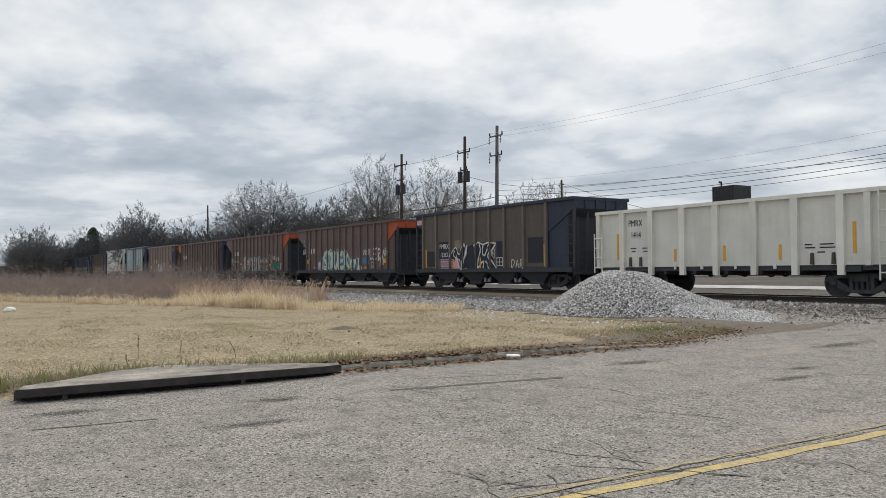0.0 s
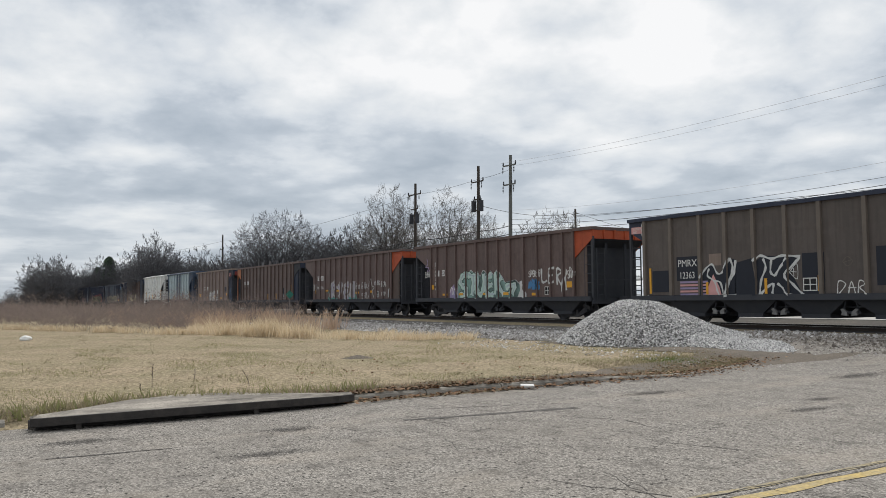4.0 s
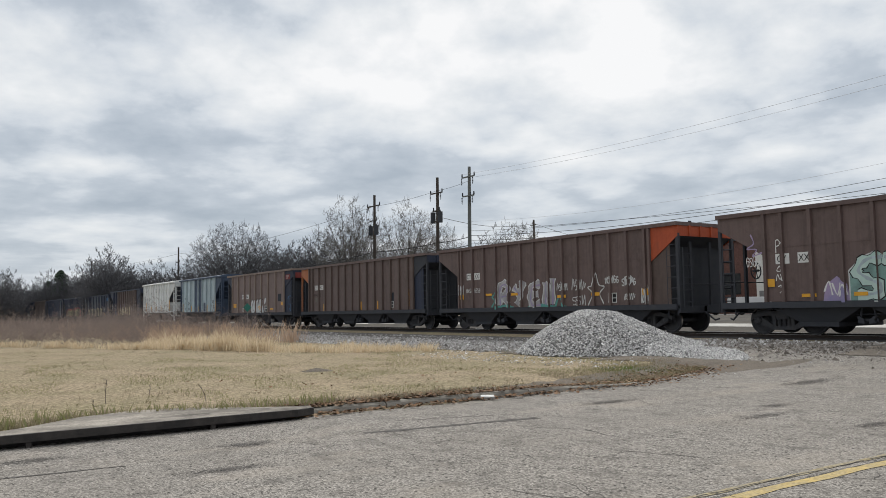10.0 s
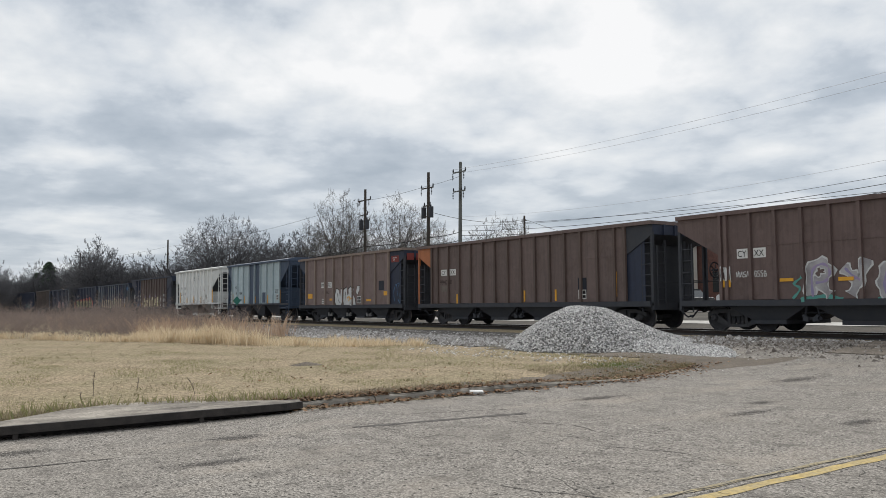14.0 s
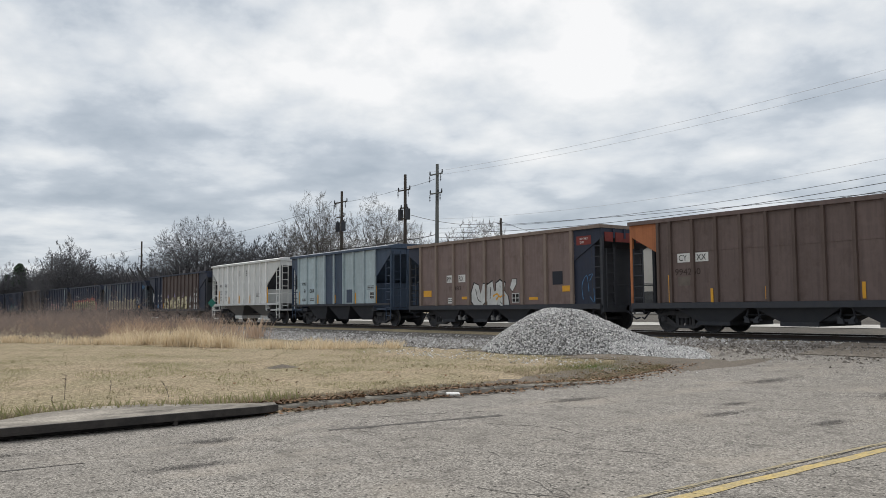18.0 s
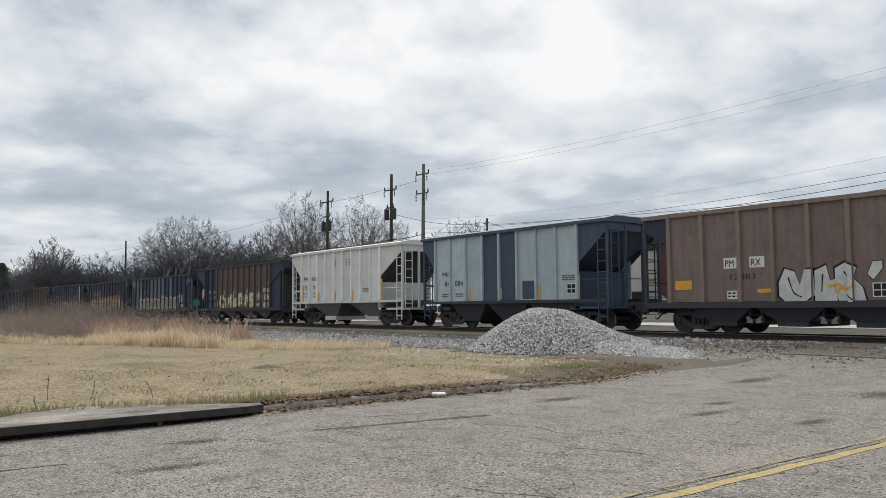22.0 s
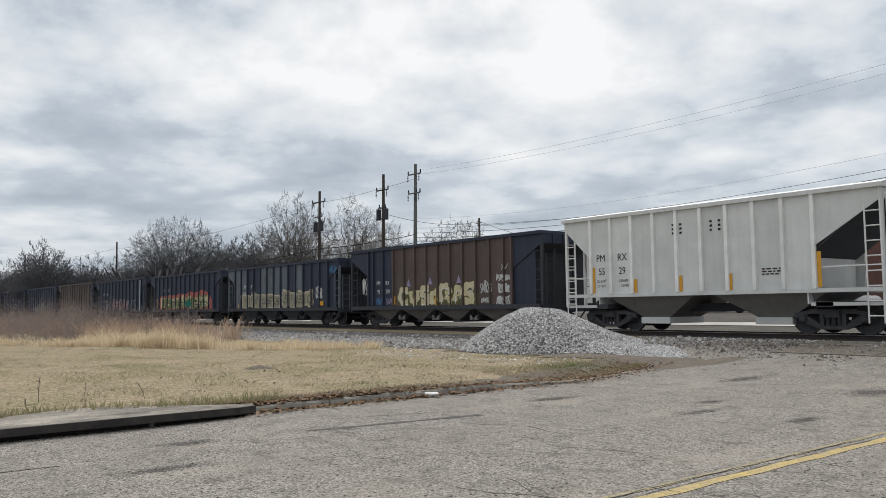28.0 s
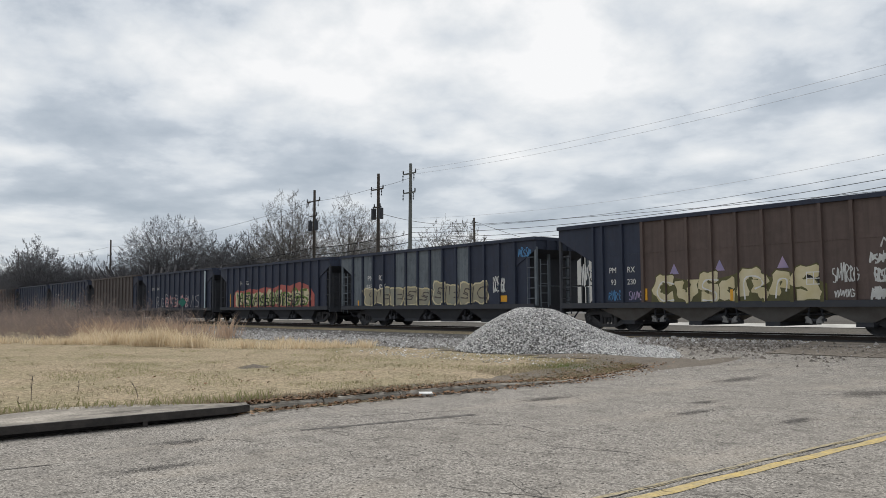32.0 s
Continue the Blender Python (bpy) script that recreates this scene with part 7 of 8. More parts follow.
def parked_vehicle(x, y, rz, material, label, pickup=False):
    root = empty("parked_pickup" if pickup else "parked_car", pose(x, y, height(x, y) + 0.056, 0, 0, rz), label, "car", "parked vehicles")
    L_ = 2.7 if pickup else 2.3
    hood = 1.0 if pickup else 0.85
    prof = [(-L_, 0.45), (-L_, hood), (-L_ + 0.1, hood + 0.05), (L_ - 0.2, hood), (L_, hood - 0.2), (L_, 0.4), (L_ - 0.3, 0.3), (-L_ + 0.3, 0.32)]
    bm = bmesh.new()
    slab(bm, prof, -0.9, 0.9)
    bmesh.ops.recalc_face_normals(bm, faces=bm.faces)
    bmesh.ops.bevel(bm, geom=[e for e in bm.edges if len(e.link_faces) == 2], offset=0.06, segments=2, affect="EDGES")
    part("body", bm, material, root)
    c = [(-0.3, hood), (-0.05, hood + 0.75), (0.95, hood + 0.75), (1.65, hood)] if pickup else [(-1.9, hood), (-1.2, hood + 0.52), (0.3, hood + 0.55), (1.15, hood)]
    bm = bmesh.new()
    slab(bm, c, -0.74, 0.74)
    bmesh.ops.recalc_face_normals(bm, faces=bm.faces)
    part("glasshouse", bm, GLASS, root)
    bm = bmesh.new()
    xs = [p[0] for p in c]
    box(bm, c[1][0] - 0.03, c[2][0] + 0.03, -0.76, 0.76, c[1][1] - 0.04, c[1][1] + 0.05)
    part("roof_panel", bm, material, root)
    for sx in (-1, 1):
        for sy in (-1, 1):
            bm = bmesh.new()
            turned(bm, [(0.05, sy * 0.70), (0.33, sy * 0.70), (0.35, sy * 0.74), (0.35, sy * 0.88), (0.32, sy * 0.92), (0.05, sy * 0.90)], seg=20)
            bmesh.ops.recalc_face_normals(bm, faces=bm.faces)
            wheel = part("wheel", bm, TYRE, root)
            wheel.location = (sx * (L_ - 0.85), 0, 0.35)
            bm = bmesh.new()
            turned(bm, [(0.02, sy * 0.89), (0.2, sy * 0.925), (0.22, sy * 0.90)], seg=14)
            part("hubcap", bm, GREYSTEEL, wheel)


parked_vehicle(-20.8, 42.0, 8, CAR_WHITE, "white car parked before the brick building")
parked_vehicle(-27.7, 42.3, 6, CAR_WHITE, "white pickup truck parked before the white building", True)
parked_vehicle(-33.4, 41.5, 172, CAR_DARK, "dark car parked beyond the track")


# ---- trees ----
def tubes(name, segs, material, parent, sides=4, thick=0.012):
    verts, faces = [], []
    for p, q, r, r2 in segs:
        d = (q - p).normalized()
        s = d.orthogonal().normalized()
        t = d.cross(s)
        n = sides if r > 0.05 else 3
        b = len(verts)
        r, r2 = max(r, thick), max(r2, thick * 0.8)
        for c, rr in ((p, r), (q, r2)):
            for i in range(n):
                a = 6.2832 * i / n
                verts.append(tuple(c + (s * math.cos(a) + t * math.sin(a)) * rr))
        for i in range(n):
            j = (i + 1) % n
            faces.append((b + i, b + j, b + n + j, b + n + i))
    return raw(name, verts, faces, material, parent)


def dome_tree(seed, h_, half, label, limbs=120, fork=2.4, stem=0.5, thin=0.0115, wood_m=None, twig_m=None):
    """A trunk whose many limbs fan out into a broad dome; a high fork gives an upright, egg-shaped crown."""
    rng = random.Random(seed)
    root = empty("bare_tree", pose(0, 0, 0), label, "tree", "bare trees")
    wood, tw = [(Vector((0, 0, -0.3)), Vector((0, 0, fork / 2)), stem, stem * 0.84), (Vector((0, 0, fork / 2)), Vector((0.1, 0, fork)), stem * 0.84, stem * 0.68)], []

    def limb(p, tip, r, level):
        n = (8, 5, 3, 2)[level]
        q0 = p.copy()
        bow = Vector((0, 0, 0.14 * (tip - p).length * (1 if level else -0.7)))
        for k in range(n):
            f = (k + 1) / n
            q = p.lerp(tip, f) + bow * (4 * f * (1 - f)) * -0.5 + Vector((rng.uniform(-1, 1), rng.uniform(-1, 1), rng.uniform(-1, 1))) * 0.02 * (tip - p).length
            r2 = max(0.008, r * (1 - 0.8 * f))
            (wood if r2 > 0.04 else tw).append((q0, q, max(0.008, r * (1 - 0.8 * (k / n))), r2))
            if level < 3 and k >= (1 if level == 0 else 0):
                for _ in range(1 if level == 0 else 2):
                    d = (tip - p).normalized()
                    side = d.orthogonal().normalized()
                    side.rotate(Matrix.Rotation(rng.uniform(0, 6.283), 3, d))
                    ln = (tip - p).length * rng.uniform(0.24, 0.42) * (1.08 - 0.38 * f)
                    end = q + (d * 0.55 + side * 0.85 + Vector((0, 0, 0.08))).normalized() * ln
                    out_ = math.sqrt((end.x ** 2 + end.y ** 2) / half ** 2 + (max(0.0, end.z - fork + 0.4) / (h_ - fork + 0.4)) ** 2)
                    if out_ > 1.0:
                        end = q.lerp(end, max(0.15, 1.0 - (out_ - 1.0) * 5.0)) * (rng.uniform(0.97, 1.03) if level else 1.0)
                    limb(q, end, r2 * 0.6, level + 1)
            q0 = q
    for k in range(limbs):
        a = 6.283 * k * 0.618
        tilt = (0.12 + 0.95 * math.sqrt((k + 0.5) / limbs)) * 1.28
        tip = Vector((math.cos(a) * math.sin(tilt) * half, math.sin(a) * math.sin(tilt) * half, 0)) * rng.uniform(0.92, 1.0)
        tip.z = (fork - 0.4 + math.cos(tilt) * (h_ - fork + 0.4)) * rng.uniform(0.94, 1.0)
        limb(Vector((0.05, 0, rng.uniform(fork * 0.55, fork))), tip, rng.uniform(0.055, 0.10), 0)
    tubes("trunk", wood, wood_m or BARK, root, 5, thin)
    tubes("crown", tw, twig_m or TWIGS, root, 3, thin)
    return root


def evergreen(seed, h_, x, y):
    rng = random.Random(seed)
    root = empty("evergreen_tree", pose(x, y, height(x, y)), "dark green cedar tree among bare trees", "tree")
    bm = bmesh.new()
    rod(bm, (0, 0, -0.2), (0, 0, h_ * 0.9), 0.22, 8, 0.03)
    part("trunk", bm, BARK, root)
    verts, faces = [], []
    for _ in range(2600):
        f = rng.random() ** 0.7
        z = h_ * (0.08 + 0.92 * f)
        rad = (1 - f) ** 0.55 * h_ * 0.27 * rng.uniform(0.2, 1.15) * (1 + 0.3 * math.sin(z * 1.3 + 1.0))
        a = rng.uniform(0, 6.283)
        c = Vector((math.cos(a) * rad, math.sin(a) * rad, z))
        b = len(verts)
        for _k in range(4):
            verts.append(tuple(c + Vector((rng.uniform(-1, 1), rng.uniform(-1, 1), rng.uniform(-0.7, 0.7))) * 0.34))
        faces.append((b, b + 1, b + 2, b + 3))
    raw("crown", verts, faces, EVERGREEN, root)


def make_trees():
    rng = random.Random(77)
    def put(ob, az, d, turn, s=1.0):
        x, y = toward(az, d)
        ob.matrix_basis = pose(x, y, height(x, y), 0, 0, turn) @ Matrix.Scale(s, 4)

    # the broad spreading tree, then the tall pale ones behind the poles
    big = dome_tree(3, 12.6, 8.2, "broad fan-shaped bare tree behind the train")
    put(big, -12.6, 112, 30)
    tall = dome_tree(9, 16.8, 5.2, "tall upright bare tree with pale twigs", limbs=34, fork=5.5, stem=0.30, thin=0.0115, twig_m=PALE_TWIGS)
    put(tall, -5.0, 112, 0)
    for az, d, turn, sc in ((-0.9, 116, 130, 1.0), (0.6, 124, 250, 0.95), (-3.9, 120, 70, 0.94), (-7.0, 124, 190, 0.80), (1.9, 128, 20, 0.84)):
        put(copy_thing(tall, pose(0, 0, 0)), az, d, turn, sc)
    small = dome_tree(15, 8.0, 4.2, "small bare tree behind the train", limbs=40, fork=2.0, stem=0.2, thin=0.011, twig_m=PALE_TWIGS)
    put(small, 6.45, 92, 0, 1.33)
    put(copy_thing(small, pose(0, 0, 0)), 29.5, 105, 0, 1.2)
    put(copy_thing(small, pose(0, 0, 0)), 32.6, 95, 90, 1.15)
    put(copy_thing(small, pose(0, 0, 0)), 25.0, 110, 200, 1.1)
    mid = dome_tree(21, 11.5, 4.6, "bare woodland tree along the railway", limbs=30, fork=3.2, stem=0.24, thin=0.016)
    put(mid, -20.8, 150, 0, 1.12)
    mid2 = dome_tree(27, 9.0, 5.0, "bushy bare woodland tree along the railway", limbs=42, fork=1.6, stem=0.22, thin=0.016)
    put(mid2, -9.0, 118, 0, 1.0)
    for k in range(120):
        src = mid if rng.random() < 0.4 else mid2
        az = -40 + 38.5 * (k + rng.random()) / 120
        d = rng.uniform(122, 165) + (45 if az < -22 else 0)
        put(copy_thing(src, pose(0, 0, 0)), az, d, rng.uniform(0, 360), rng.uniform(0.70, 1.05) * (0.42 if az < -28.2 else 1.05 if az < -20 else 0.86))
    for k in range(12):
        put(copy_thing(mid2, pose(0, 0, 0)), -10 + 9.5 * (k + rng.random()) / 12, rng.uniform(118, 150), rng.uniform(0, 360), rng.uniform(0.75, 1.0) * (1.35 if k < 5 else 1.0))
    for az, d, h_ in ((-23.6, 185, 10.4), (-24.3, 192, 8.6)):
        x, y = toward(az, d)
        evergreen(int(d), h_, x, y)
    # dense undergrowth along the far side of the line
    verts, faces = [], []
    for _ in range(40000):
        az = rng.uniform(-40, 0.5)
        d = rng.uniform(105, 190) + (30 if az < -20 else 0)
        x, y = toward(az, d)
        if y < 32:
            y = 32 + rng.uniform(0, 10)
        h_ = rng.uniform(2.0, 7.2) * (0.5 if az < -28.2 else 1.0 if az < -8 else 0.8)
        a = rng.uniform(0, 6.28)
        k_ = rng.uniform(0.1, 0.6)
        dx, dy = math.cos(a) * h_ * k_, math.sin(a) * h_ * k_
        w = rng.uniform(0.018, 0.036)
        b = len(verts)
        verts += [(x - w, y, 0.8), (x + w, y, 0.8), (x + dx + w * 0.4, y + dy, h_), (x + dx * 1.2 - w * 0.4, y + dy, h_ * 0.97)]
        faces.append((b, b + 1, b + 2, b + 3))
        for _t in range(3):
            f = rng.uniform(0.4, 0.95)
            px, py, pz = x + dx * f, y + dy * f, h_ * f
            b = len(verts)
            ex, ez = rng.uniform(-1, 1), rng.uniform(0.2, 1.1)
            verts += [(px, py, pz), (px + 0.05, py, pz), (px + ex, py + rng.uniform(-1, 1), pz + ez)]
            faces.append((b, b + 1, b + 2))
    tagged(raw("undergrowth", verts, faces, THICKET), "dense bare undergrowth beyond the railway", "undergrowth", kind="stuff")


make_trees()


# ---- grass and weeds ----
def blade_field(name, n, place, size, material, label, category, seed, lean=0.5, width=0.25):
    rng = random.Random(seed)
    verts, faces = [], []
    k = 0
    while k < n:
        p = place(rng)
        if p is None:
            continue
        x, y = p
        z = height(x, y)
        h_ = size(rng, x, y)
        a, l = rng.uniform(0, 6.283), rng.uniform(0.1, lean) * h_
        w = h_ * width * rng.uniform(0.6, 1.2)
        c = rng.uniform(0, 6.283)
        b = len(verts)
        cx, sx = math.cos(c) * w / 2, math.sin(c) * w / 2
        verts += [(x - cx, y - sx, z - 0.01), (x + cx, y + sx, z - 0.01), (x + math.cos(a) * l, y + math.sin(a) * l, z + h_)]
        faces.append((b, b + 1, b + 2))
        k += 1
    return tagged(raw(name, verts, faces, material), label, category, kind="stuff")


def weed_edge(y):
    return -56.4 + 2.35 * y


def make_grass():
    def lawn(rng):
        x, y = -11.65 - 30 * rng.random() ** 1.35, rng.uniform(-2.0, 19.6)
        return (x, y) if x < kerb_x(y) - 0.2 and not (-12.15 < x and 1.0 < y < 5.2) else None
    blade_field("lawn_grass", 110000, lawn, lambda r, x, y: r.uniform(0.012, 0.032) * (0.6 + 2.2 * max(0.0, noise.noise((x * 3.0, y * 3.0, 1.0))) + 1.2 * max(0.0, noise.noise((x * 0.7, y * 0.9, 2.0)))), BLADES, "short dormant tan grass", "grass", 1, 1.6, 0.40)

    def green(rng):
        x, y = -11.65 - 16 * rng.random(), rng.uniform(-1.0, 19.0)
        if not (x < kerb_x(y) - 0.2) or (-12.15 < x and 1.0 < y < 5.2):
            return None
        return (x, y) if noise.noise((x * 0.4, y * 0.7, 5.0)) > 0.08 + 0.25 * smooth((-17 - x) / 8) else None
    blade_field("green_grass", 22000, green, lambda r, x, y: r.uniform(0.015, 0.045), GREEN_BLADES, "patchy green winter grass", "grass", 2, 0.9, 0.35)

    def lush(rng):
        return -13.0 + rng.gauss(0, 0.28), 14.2 + rng.gauss(0, 0.45)
    blade_field("lush_grass", 900, lush, lambda r, x, y: r.uniform(0.03, 0.08), LUSH, "small lush green grass patch near the kerb", "grass", 21, 0.8, 0.25)

    def edge(rng):
        y = rng.uniform(5.5, 16.5)
        return kerb_x(y) - 0.18 - abs(rng.gauss(0, 0.22)), y
    blade_field("kerb_grass", 5200, edge, lambda r, x, y: r.uniform(0.03, 0.11), BLADES, "ragged dry grass over the kerb", "grass", 3, 1.1, 0.2)

    def thin_edge(rng):
        y = rng.uniform(11.5, 16.6)
        x = kerb_x(y) - 0.25 - abs(rng.gauss(0, 0.9))
        return (x, y) if noise.noise((x * 1.6, y * 1.6, 21.0)) > -0.15 else None
    blade_field("thin_grass", 9000, thin_edge, lambda r, x, y: r.uniform(0.02, 0.075), BLADES, "thin dry grass over bare soil near the stone heap", "grass", 31, 1.2, 0.25)

    def inlet_edge(rng):
        y = rng.uniform(-1.5, 6.0)
        bx = -12.1 + 0.55 * abs(y - 2.7) ** 1.3 / 2.0
        return min(bx, -11.55) - abs(rng.gauss(0, 0.3)), y
    blade_field("drain_grass", 3500, inlet_edge, lambda r, x, y: r.uniform(0.04, 0.12), BLADES, "ragged grass behind the drain slab", "grass", 4, 1.0, 0.2)
    blade_field("drain_weeds", 700, inlet_edge, lambda r, x, y: r.uniform(0.06, 0.2), GREEN_BLADES, "green weeds behind the drain slab", "weeds", 5, 0.9, 0.25)

    # straw tufts along the front edge, tallest where the lawn meets the ballast
    crng = random.Random(66)
    clumps = []
    while len(clumps) < 190:
        y = crng.uniform(-6, 15.5)
        tallness = math.exp(-((y - 11.0) / 1.3) ** 2)
        x = weed_edge(y) - crng.expovariate(0.75) * (1.0 + 2.2 * tallness) - 2.0 * smooth((y - 13) / 2)
        if crng.random() < 0.12 + 0.12 * smooth((y - 3) / 5) + 0.7 * tallness and noise.noise((x * 0.5, y * 0.5, 3.0)) > -0.2:
            clumps.append((x, y, crng.uniform(0.10, 0.32), crng.uniform(0.22, 0.42) + 0.46 * tallness * crng.uniform(0.3, 1.2) - 0.08 * smooth((y - 13) / 2)))

    def tufts(name, clumps_, n, material, label, seed, width=0.022):
        rng = random.Random(seed)
        verts, faces = [], []
        for x0, y0, r, hh in clumps_:
            for _ in range(n):
                a_, d_ = rng.uniform(0, 6.283), abs(rng.gauss(0, r))
                x, y = x0 + math.cos(a_) * d_, y0 + math.sin(a_) * d_
                z, h_ = height(x, y) - 0.02, hh * rng.uniform(0.45, 1.15)
                l = h_ * rng.uniform(0.1, 0.7)
                ex, ey = math.cos(a_) * l + rng.gauss(0, 0.05), math.sin(a_) * l + rng.gauss(0, 0.05)
                w, c = width * rng.uniform(0.5, 1.1) / 2, rng.uniform(0, 3.14)
                cx, sx = math.cos(c) * w, math.sin(c) * w
                b0 = len(verts)
                verts += [(x - cx, y - sx, z), (x + cx, y + sx, z), (x + ex * 0.4 + cx, y + ey * 0.4 + sx, z + h_ * 0.65), (x + ex * 0.4 - cx, y + ey * 0.4 - sx, z + h_ * 0.65), (x + ex, y + ey, z + h_)]
                faces += [(b0, b0 + 1, b0 + 2, b0 + 3), (b0 + 3, b0 + 2, b0 + 4)]
        return tagged(raw(name, verts, faces, material), label, "grass", kind="stuff")
    tufts("tall_straw_grass", clumps, 44, STRAW, "straw-coloured dead grass tufts at the lawn's edge", 6)

    back = []
    while len(back) < 85:
        y = crng.uniform(10.5, 17.0)
        x = crng.uniform(-60, -36) + (y - 14) * 1.0
        if noise.noise((x * 0.3, y * 0.6, 13.0)) > 0.0:
            back.append((x, y, crng.uniform(0.2, 0.5), crng.uniform(0.6, 1.15)))
    tufts("rusty_straw_grass", back, 36, RUSTY_STRAW, "reddish tan dead grass among the weeds", 17, 0.03)

    def low_straw(rng):
        y = rng.uniform(11.5, 16.6)
        x = weed_edge(y) + 1.0 - rng.uniform(0, 9)
        return (x, y) if x < -24 and noise.noise((x * 0.8, y * 0.8, 6.0)) > 0.0 else None
    blade_field("low_straw_grass", 3500, low_straw, lambda r, x, y: r.uniform(0.08, 0.28), STRAW, "low straw-coloured grass at the edge of the ballast", "grass", 16, 0.9, 0.06)

    # bushy dead weeds: a stalk with side twigs
    rng = random.Random(7)
    verts, faces, n = [], [], 0
    while n < 12000:
        y = rng.uniform(-35, 19.0)
        x = weed_edge(min(y, 10.0)) - 0.9 - 13.0 * smooth((y - 8.5) / 3.5) - 42 * rng.random() ** 1.5
        k = noise.noise((x * 0.2, y * 0.2, 9.0))
        if k < -0.25 and rng.random() < 0.6:
            continue
        n += 1
        z, h_ = height(x, y) - 0.02, (rng.uniform(0.6, 1.5) if rng.random() < 0.9 else rng.uniform(1.4, 1.9)) * (1.0 + 1.1 * k) * (0.9 + 0.3 * smooth((-44 - x) / 14))
        lx, ly = rng.gauss(0, 0.16) * h_, rng.gauss(0, 0.16) * h_
        b0 = len(verts)
        verts += [(x - 0.012, y, z), (x + 0.012, y, z), (x + lx, y + ly, z + h_)]
        faces.append((b0, b0 + 1, b0 + 2))
        for _ in range(8):
            f = rng.uniform(0.3, 0.95)
            px, py, pz = x + lx * f, y + ly * f, z + h_ * f
            a_, l = rng.uniform(0, 6.283), rng.uniform(0.12, 0.38) * (1.2 - 0.5 * f)
            b0 = len(verts)
            verts += [(px, py, pz - 0.012), (px + 0.01, py, pz + 0.012), (px + math.cos(a_) * l, py + math.sin(a_) * l, pz + l * rng.uniform(0.3, 1.3))]
            faces.append((b0, b0 + 1, b0 + 2))
    tagged(raw("dead_weeds", verts, faces, WEED), "bushy grey-brown dead weeds", "weeds", kind="stuff")

    def verge(rng):
        x = -70 - 160 * rng.random()
        return x, rng.uniform(-60, 19.5)
    blade_field("far_weeds", 16000, verge, lambda r, x, y: r.uniform(0.8, 1.7), WEED, "distant brown dead weeds", "weeds", 8, 0.5, 0.06)

    verts, faces = [], []
    ys = steps((5.2, 17.0, 70))
    for y in ys:
        j = 0.09 * noise.noise((y * 2.3, 0.0, 4.0))
        x = kerb_x(y)
        wide = 0.62 + 0.7 * smooth((y - 9.0) / 4.0)
        for dx in (-wide + 2 * j, -0.4, -0.16):
            verts.append((x + dx, y, height(x + dx, y) + 0.02))
    for k in range(len(ys) - 1):
        for i in range(2):
            faces.append((3 * k + i, 3 * k + i + 1, 3 * k + i + 4, 3 * k + i + 3))
    tagged(raw("bare_soil_edge", verts, faces, SOIL), "bare brown soil edge behind the kerb", "soil", kind="structure")
    rng = random.Random(9)
    verts, faces = [], []
    for _ in range(3600):
        y = rng.uniform(4.8, 17.0)
        x = kerb_x(y) + rng.gauss(-0.12 - 0.2 * smooth((y - 9.0) / 4.0), 0.2 + 0.12 * smooth((y - 9.0) / 4.0))
        if rng.random() < 0.03:
            x = kerb_x(y) - rng.uniform(0.2, 7.0)
        z = height(x, y) + 0.02 if x < kerb_x(y) - 0.2 else (road_z(y) + rng.uniform(0.012, 0.05) if x > kerb_x(y) else max(height(x, y), 0.115 - 0.08 * smooth((y - 9.5) / 4.0)) + rng.uniform(0, 0.03))
        s, a = rng.uniform(0.02, 0.05), rng.uniform(0, 6.283)
        b = len(verts)
        for k in range(4):
            verts.append((x + math.cos(a + k * 1.57) * s * rng.uniform(0.5, 1), y + math.sin(a + k * 1.57) * s, z + rng.uniform(-0.008, 0.03)))
        faces.append((b, b + 1, b + 2, b + 3))
    tagged(raw("fallen_leaves", verts, faces, LEAF), "dry brown leaves gathered along the kerb", "leaves", kind="stuff")


make_grass()


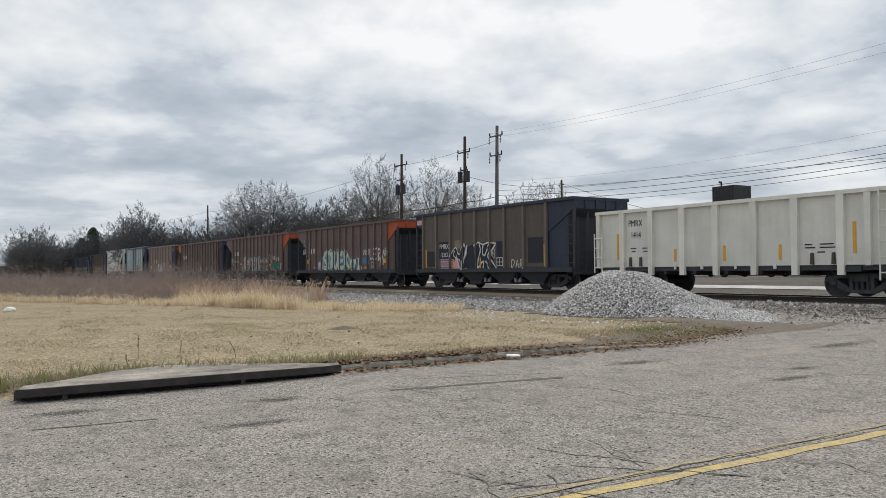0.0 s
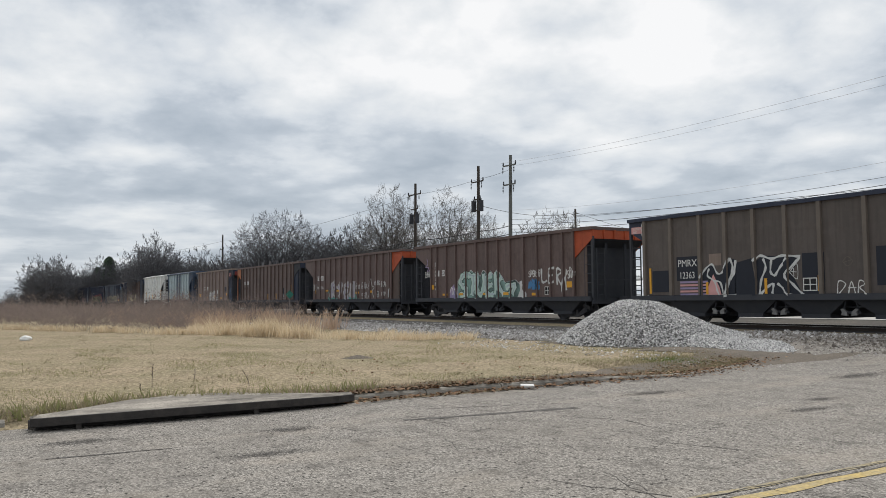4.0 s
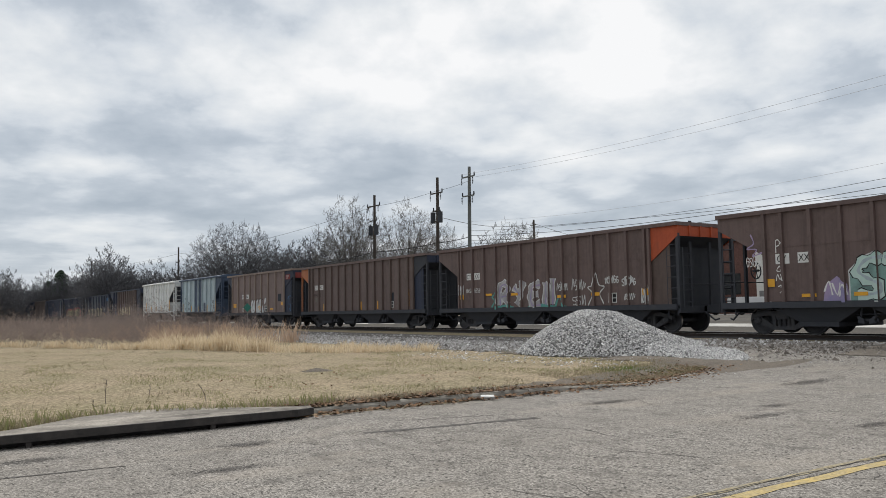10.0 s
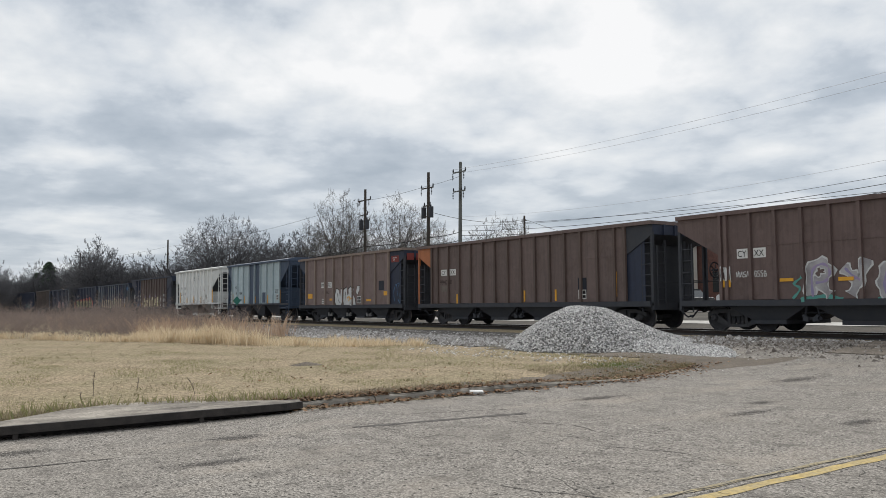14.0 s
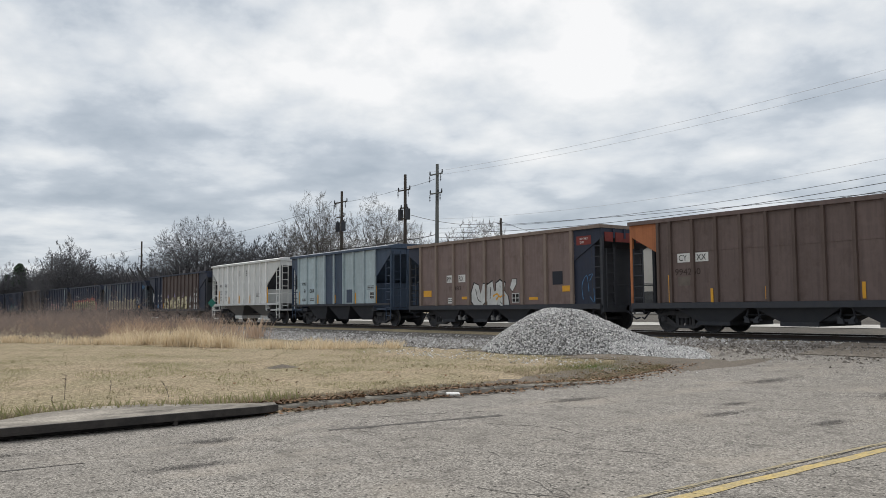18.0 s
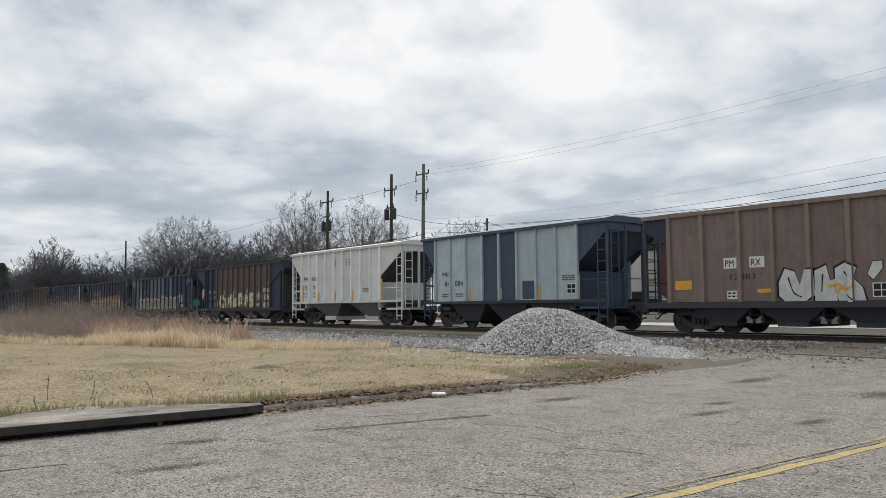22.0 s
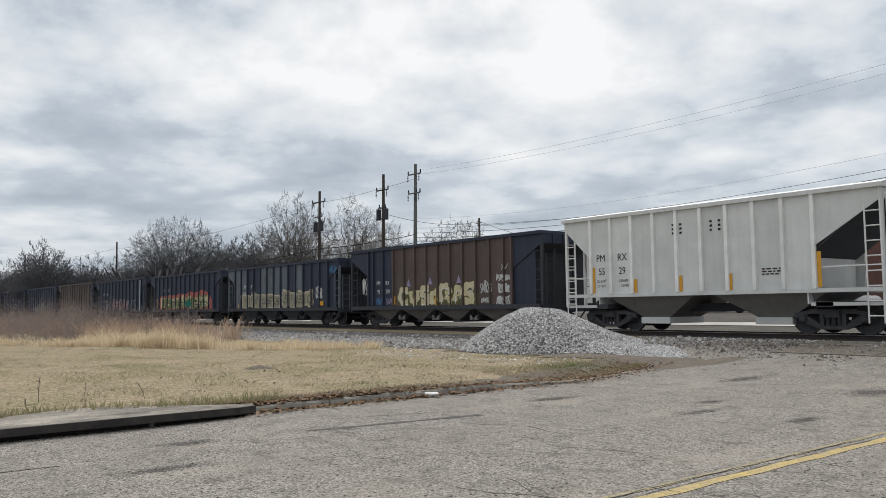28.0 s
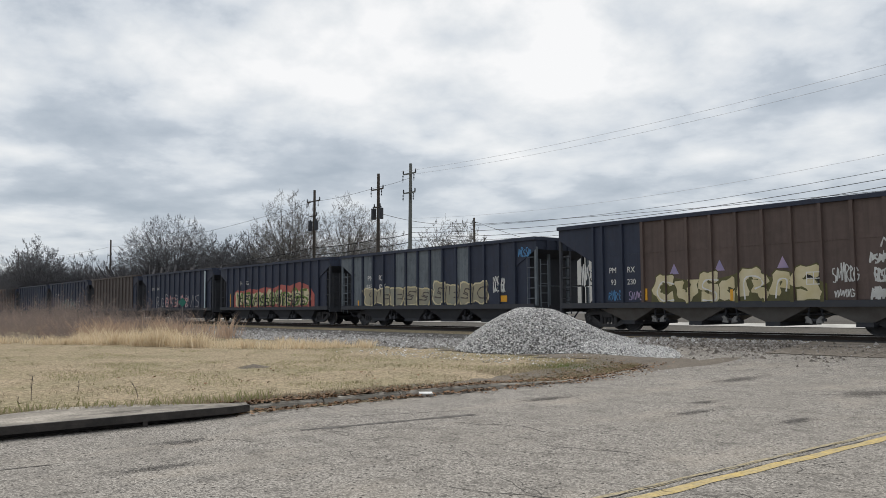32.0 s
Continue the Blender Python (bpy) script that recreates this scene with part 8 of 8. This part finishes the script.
def small_things():
    # crushed white cup in the gutter
    root = empty("litter_cup", pose(-11.30, 8.62, road_z(8.62) + 0.055, 0, 8, -28), "crushed white paper cup in the gutter", "litter")
    bm = bmesh.new()
    turned(bm, [(0.045, -0.11), (0.052, -0.108), (0.074, 0.105), (0.08, 0.12), (0.065, 0.122)], seg=14)
    for v in bm.verts:
        v.co.x *= 1.15 if v.co.z > 0 else 0.9
        v.co.z *= 0.55 + 0.15 * math.sin(v.co.y * 40.0)
    part("cup_wall", bm, WHITE, root)
    x, y = toward(-11.92, 60.3)
    sign = empty("milepost_sign", pose(x, y, height(x, y) - 0.02, 0, 0, 50), "small green diamond sign on a thin post beside the track", "sign")
    bm = bmesh.new()
    rod(bm, (0, 0, 0), (0, 0, 2.0), 0.03, 6)
    part("post", bm, GREYSTEEL, sign)
    bm = bmesh.new()
    slab(bm, [(0, 1.45), (0.30, 1.78), (0, 2.1), (-0.30, 1.78)], -0.05, -0.03)
    part("sign_plate", bm, mat("sign_green", (0.02, 0.16, 0.12), 0.5), sign, "green diamond plate")
    # pale plastic bag caught before the weeds
    bm = bmesh.new()
    bmesh.ops.create_icosphere(bm, subdivisions=3, radius=0.20)
    for v in bm.verts:
        v.co *= 1 + 0.35 * noise.noise(v.co * 6.0)
        v.co.z = max(-0.08, v.co.z * 0.55)
    bag = part("plastic_bag", bm, WHITE)
    bag.location = (-34.9, 2.7, height(-34.9, 2.7) + 0.07)
    tagged(bag, "crumpled white plastic bag on the grass", "litter")
    # dry stalks standing in the lawn behind the drain
    srng = random.Random(61)
    for x, y, h_ in ((-14.2, 3.0, 0.40), (-13.4, 4.4, 0.28), (-12.9, 0.2, 0.45), (-15.0, 3.9, 0.22), (-13.0, 2.6, 0.2)):
        segs = []
        p, d = Vector((0, 0, -0.02)), Vector((srng.uniform(-0.3, 0.3), srng.uniform(-0.3, 0.3), 1)).normalized()
        for k in range(6):
            q = p + d * h_ / 6
            segs.append((p.copy(), q.copy(), 0.006, 0.005))
            if k > 1:
                for _ in range(2):
                    e_ = Vector((srng.uniform(-1, 1), srng.uniform(-1, 1), srng.uniform(0.2, 1.2))).normalized() * h_ * srng.uniform(0.08, 0.2)
                    segs.append((q.copy(), q + e_, 0.004, 0.003))
            p, d = q, (d + Vector((srng.uniform(-0.2, 0.2), srng.uniform(-0.2, 0.2), 0))).normalized()
        stalk = tubes("dry_stalk", segs, WEED, None, 4, 0.003)
        stalk.location = (x, y, height(x, y))
        tagged(stalk, "dry brown weed stalk standing in the lawn", "weed", "stalks in the lawn")
    rng = random.Random(14)
    for k in range(1):
        ax, ay = -18.3, 8.75
        verts, faces = [], []
        for i in range(12):
            a = 6.283 * i / 12
            verts.append((ax + 0.3 * math.cos(a) * rng.uniform(0.7, 1.2), ay + 0.45 * math.sin(a) * rng.uniform(0.7, 1.2), height(ax, ay)))
        verts.append((ax, ay, height(ax, ay) + 0.09))
        for i in range(12):
            faces.append((i, (i + 1) % 12, 12))
        tagged(raw("soil_mound", verts, faces, SOIL), "low brown soil mound in the lawn", "mound")


small_things()


# ---- what moves ----
def motions():
    times = [0.0, 4.0, 8.0, 12.0, 16.0, 20.0, 24.0, 28.0, 32.0]
    for car, x in CARS:
        walk(car, [(t, pose(x + SPEED * t, TRACK_Y, RAIL_Z)) for t in times])
    step = 2 / 15
    spin = math.degrees(SPEED / 0.457)
    n = round(32.0 / step)
    for w, x in WHEELS:
        walk(w, [(k * step, pose(x, 0, 0.457, 0, spin * k * step, 0)) for k in range(n + 1)])


motions()
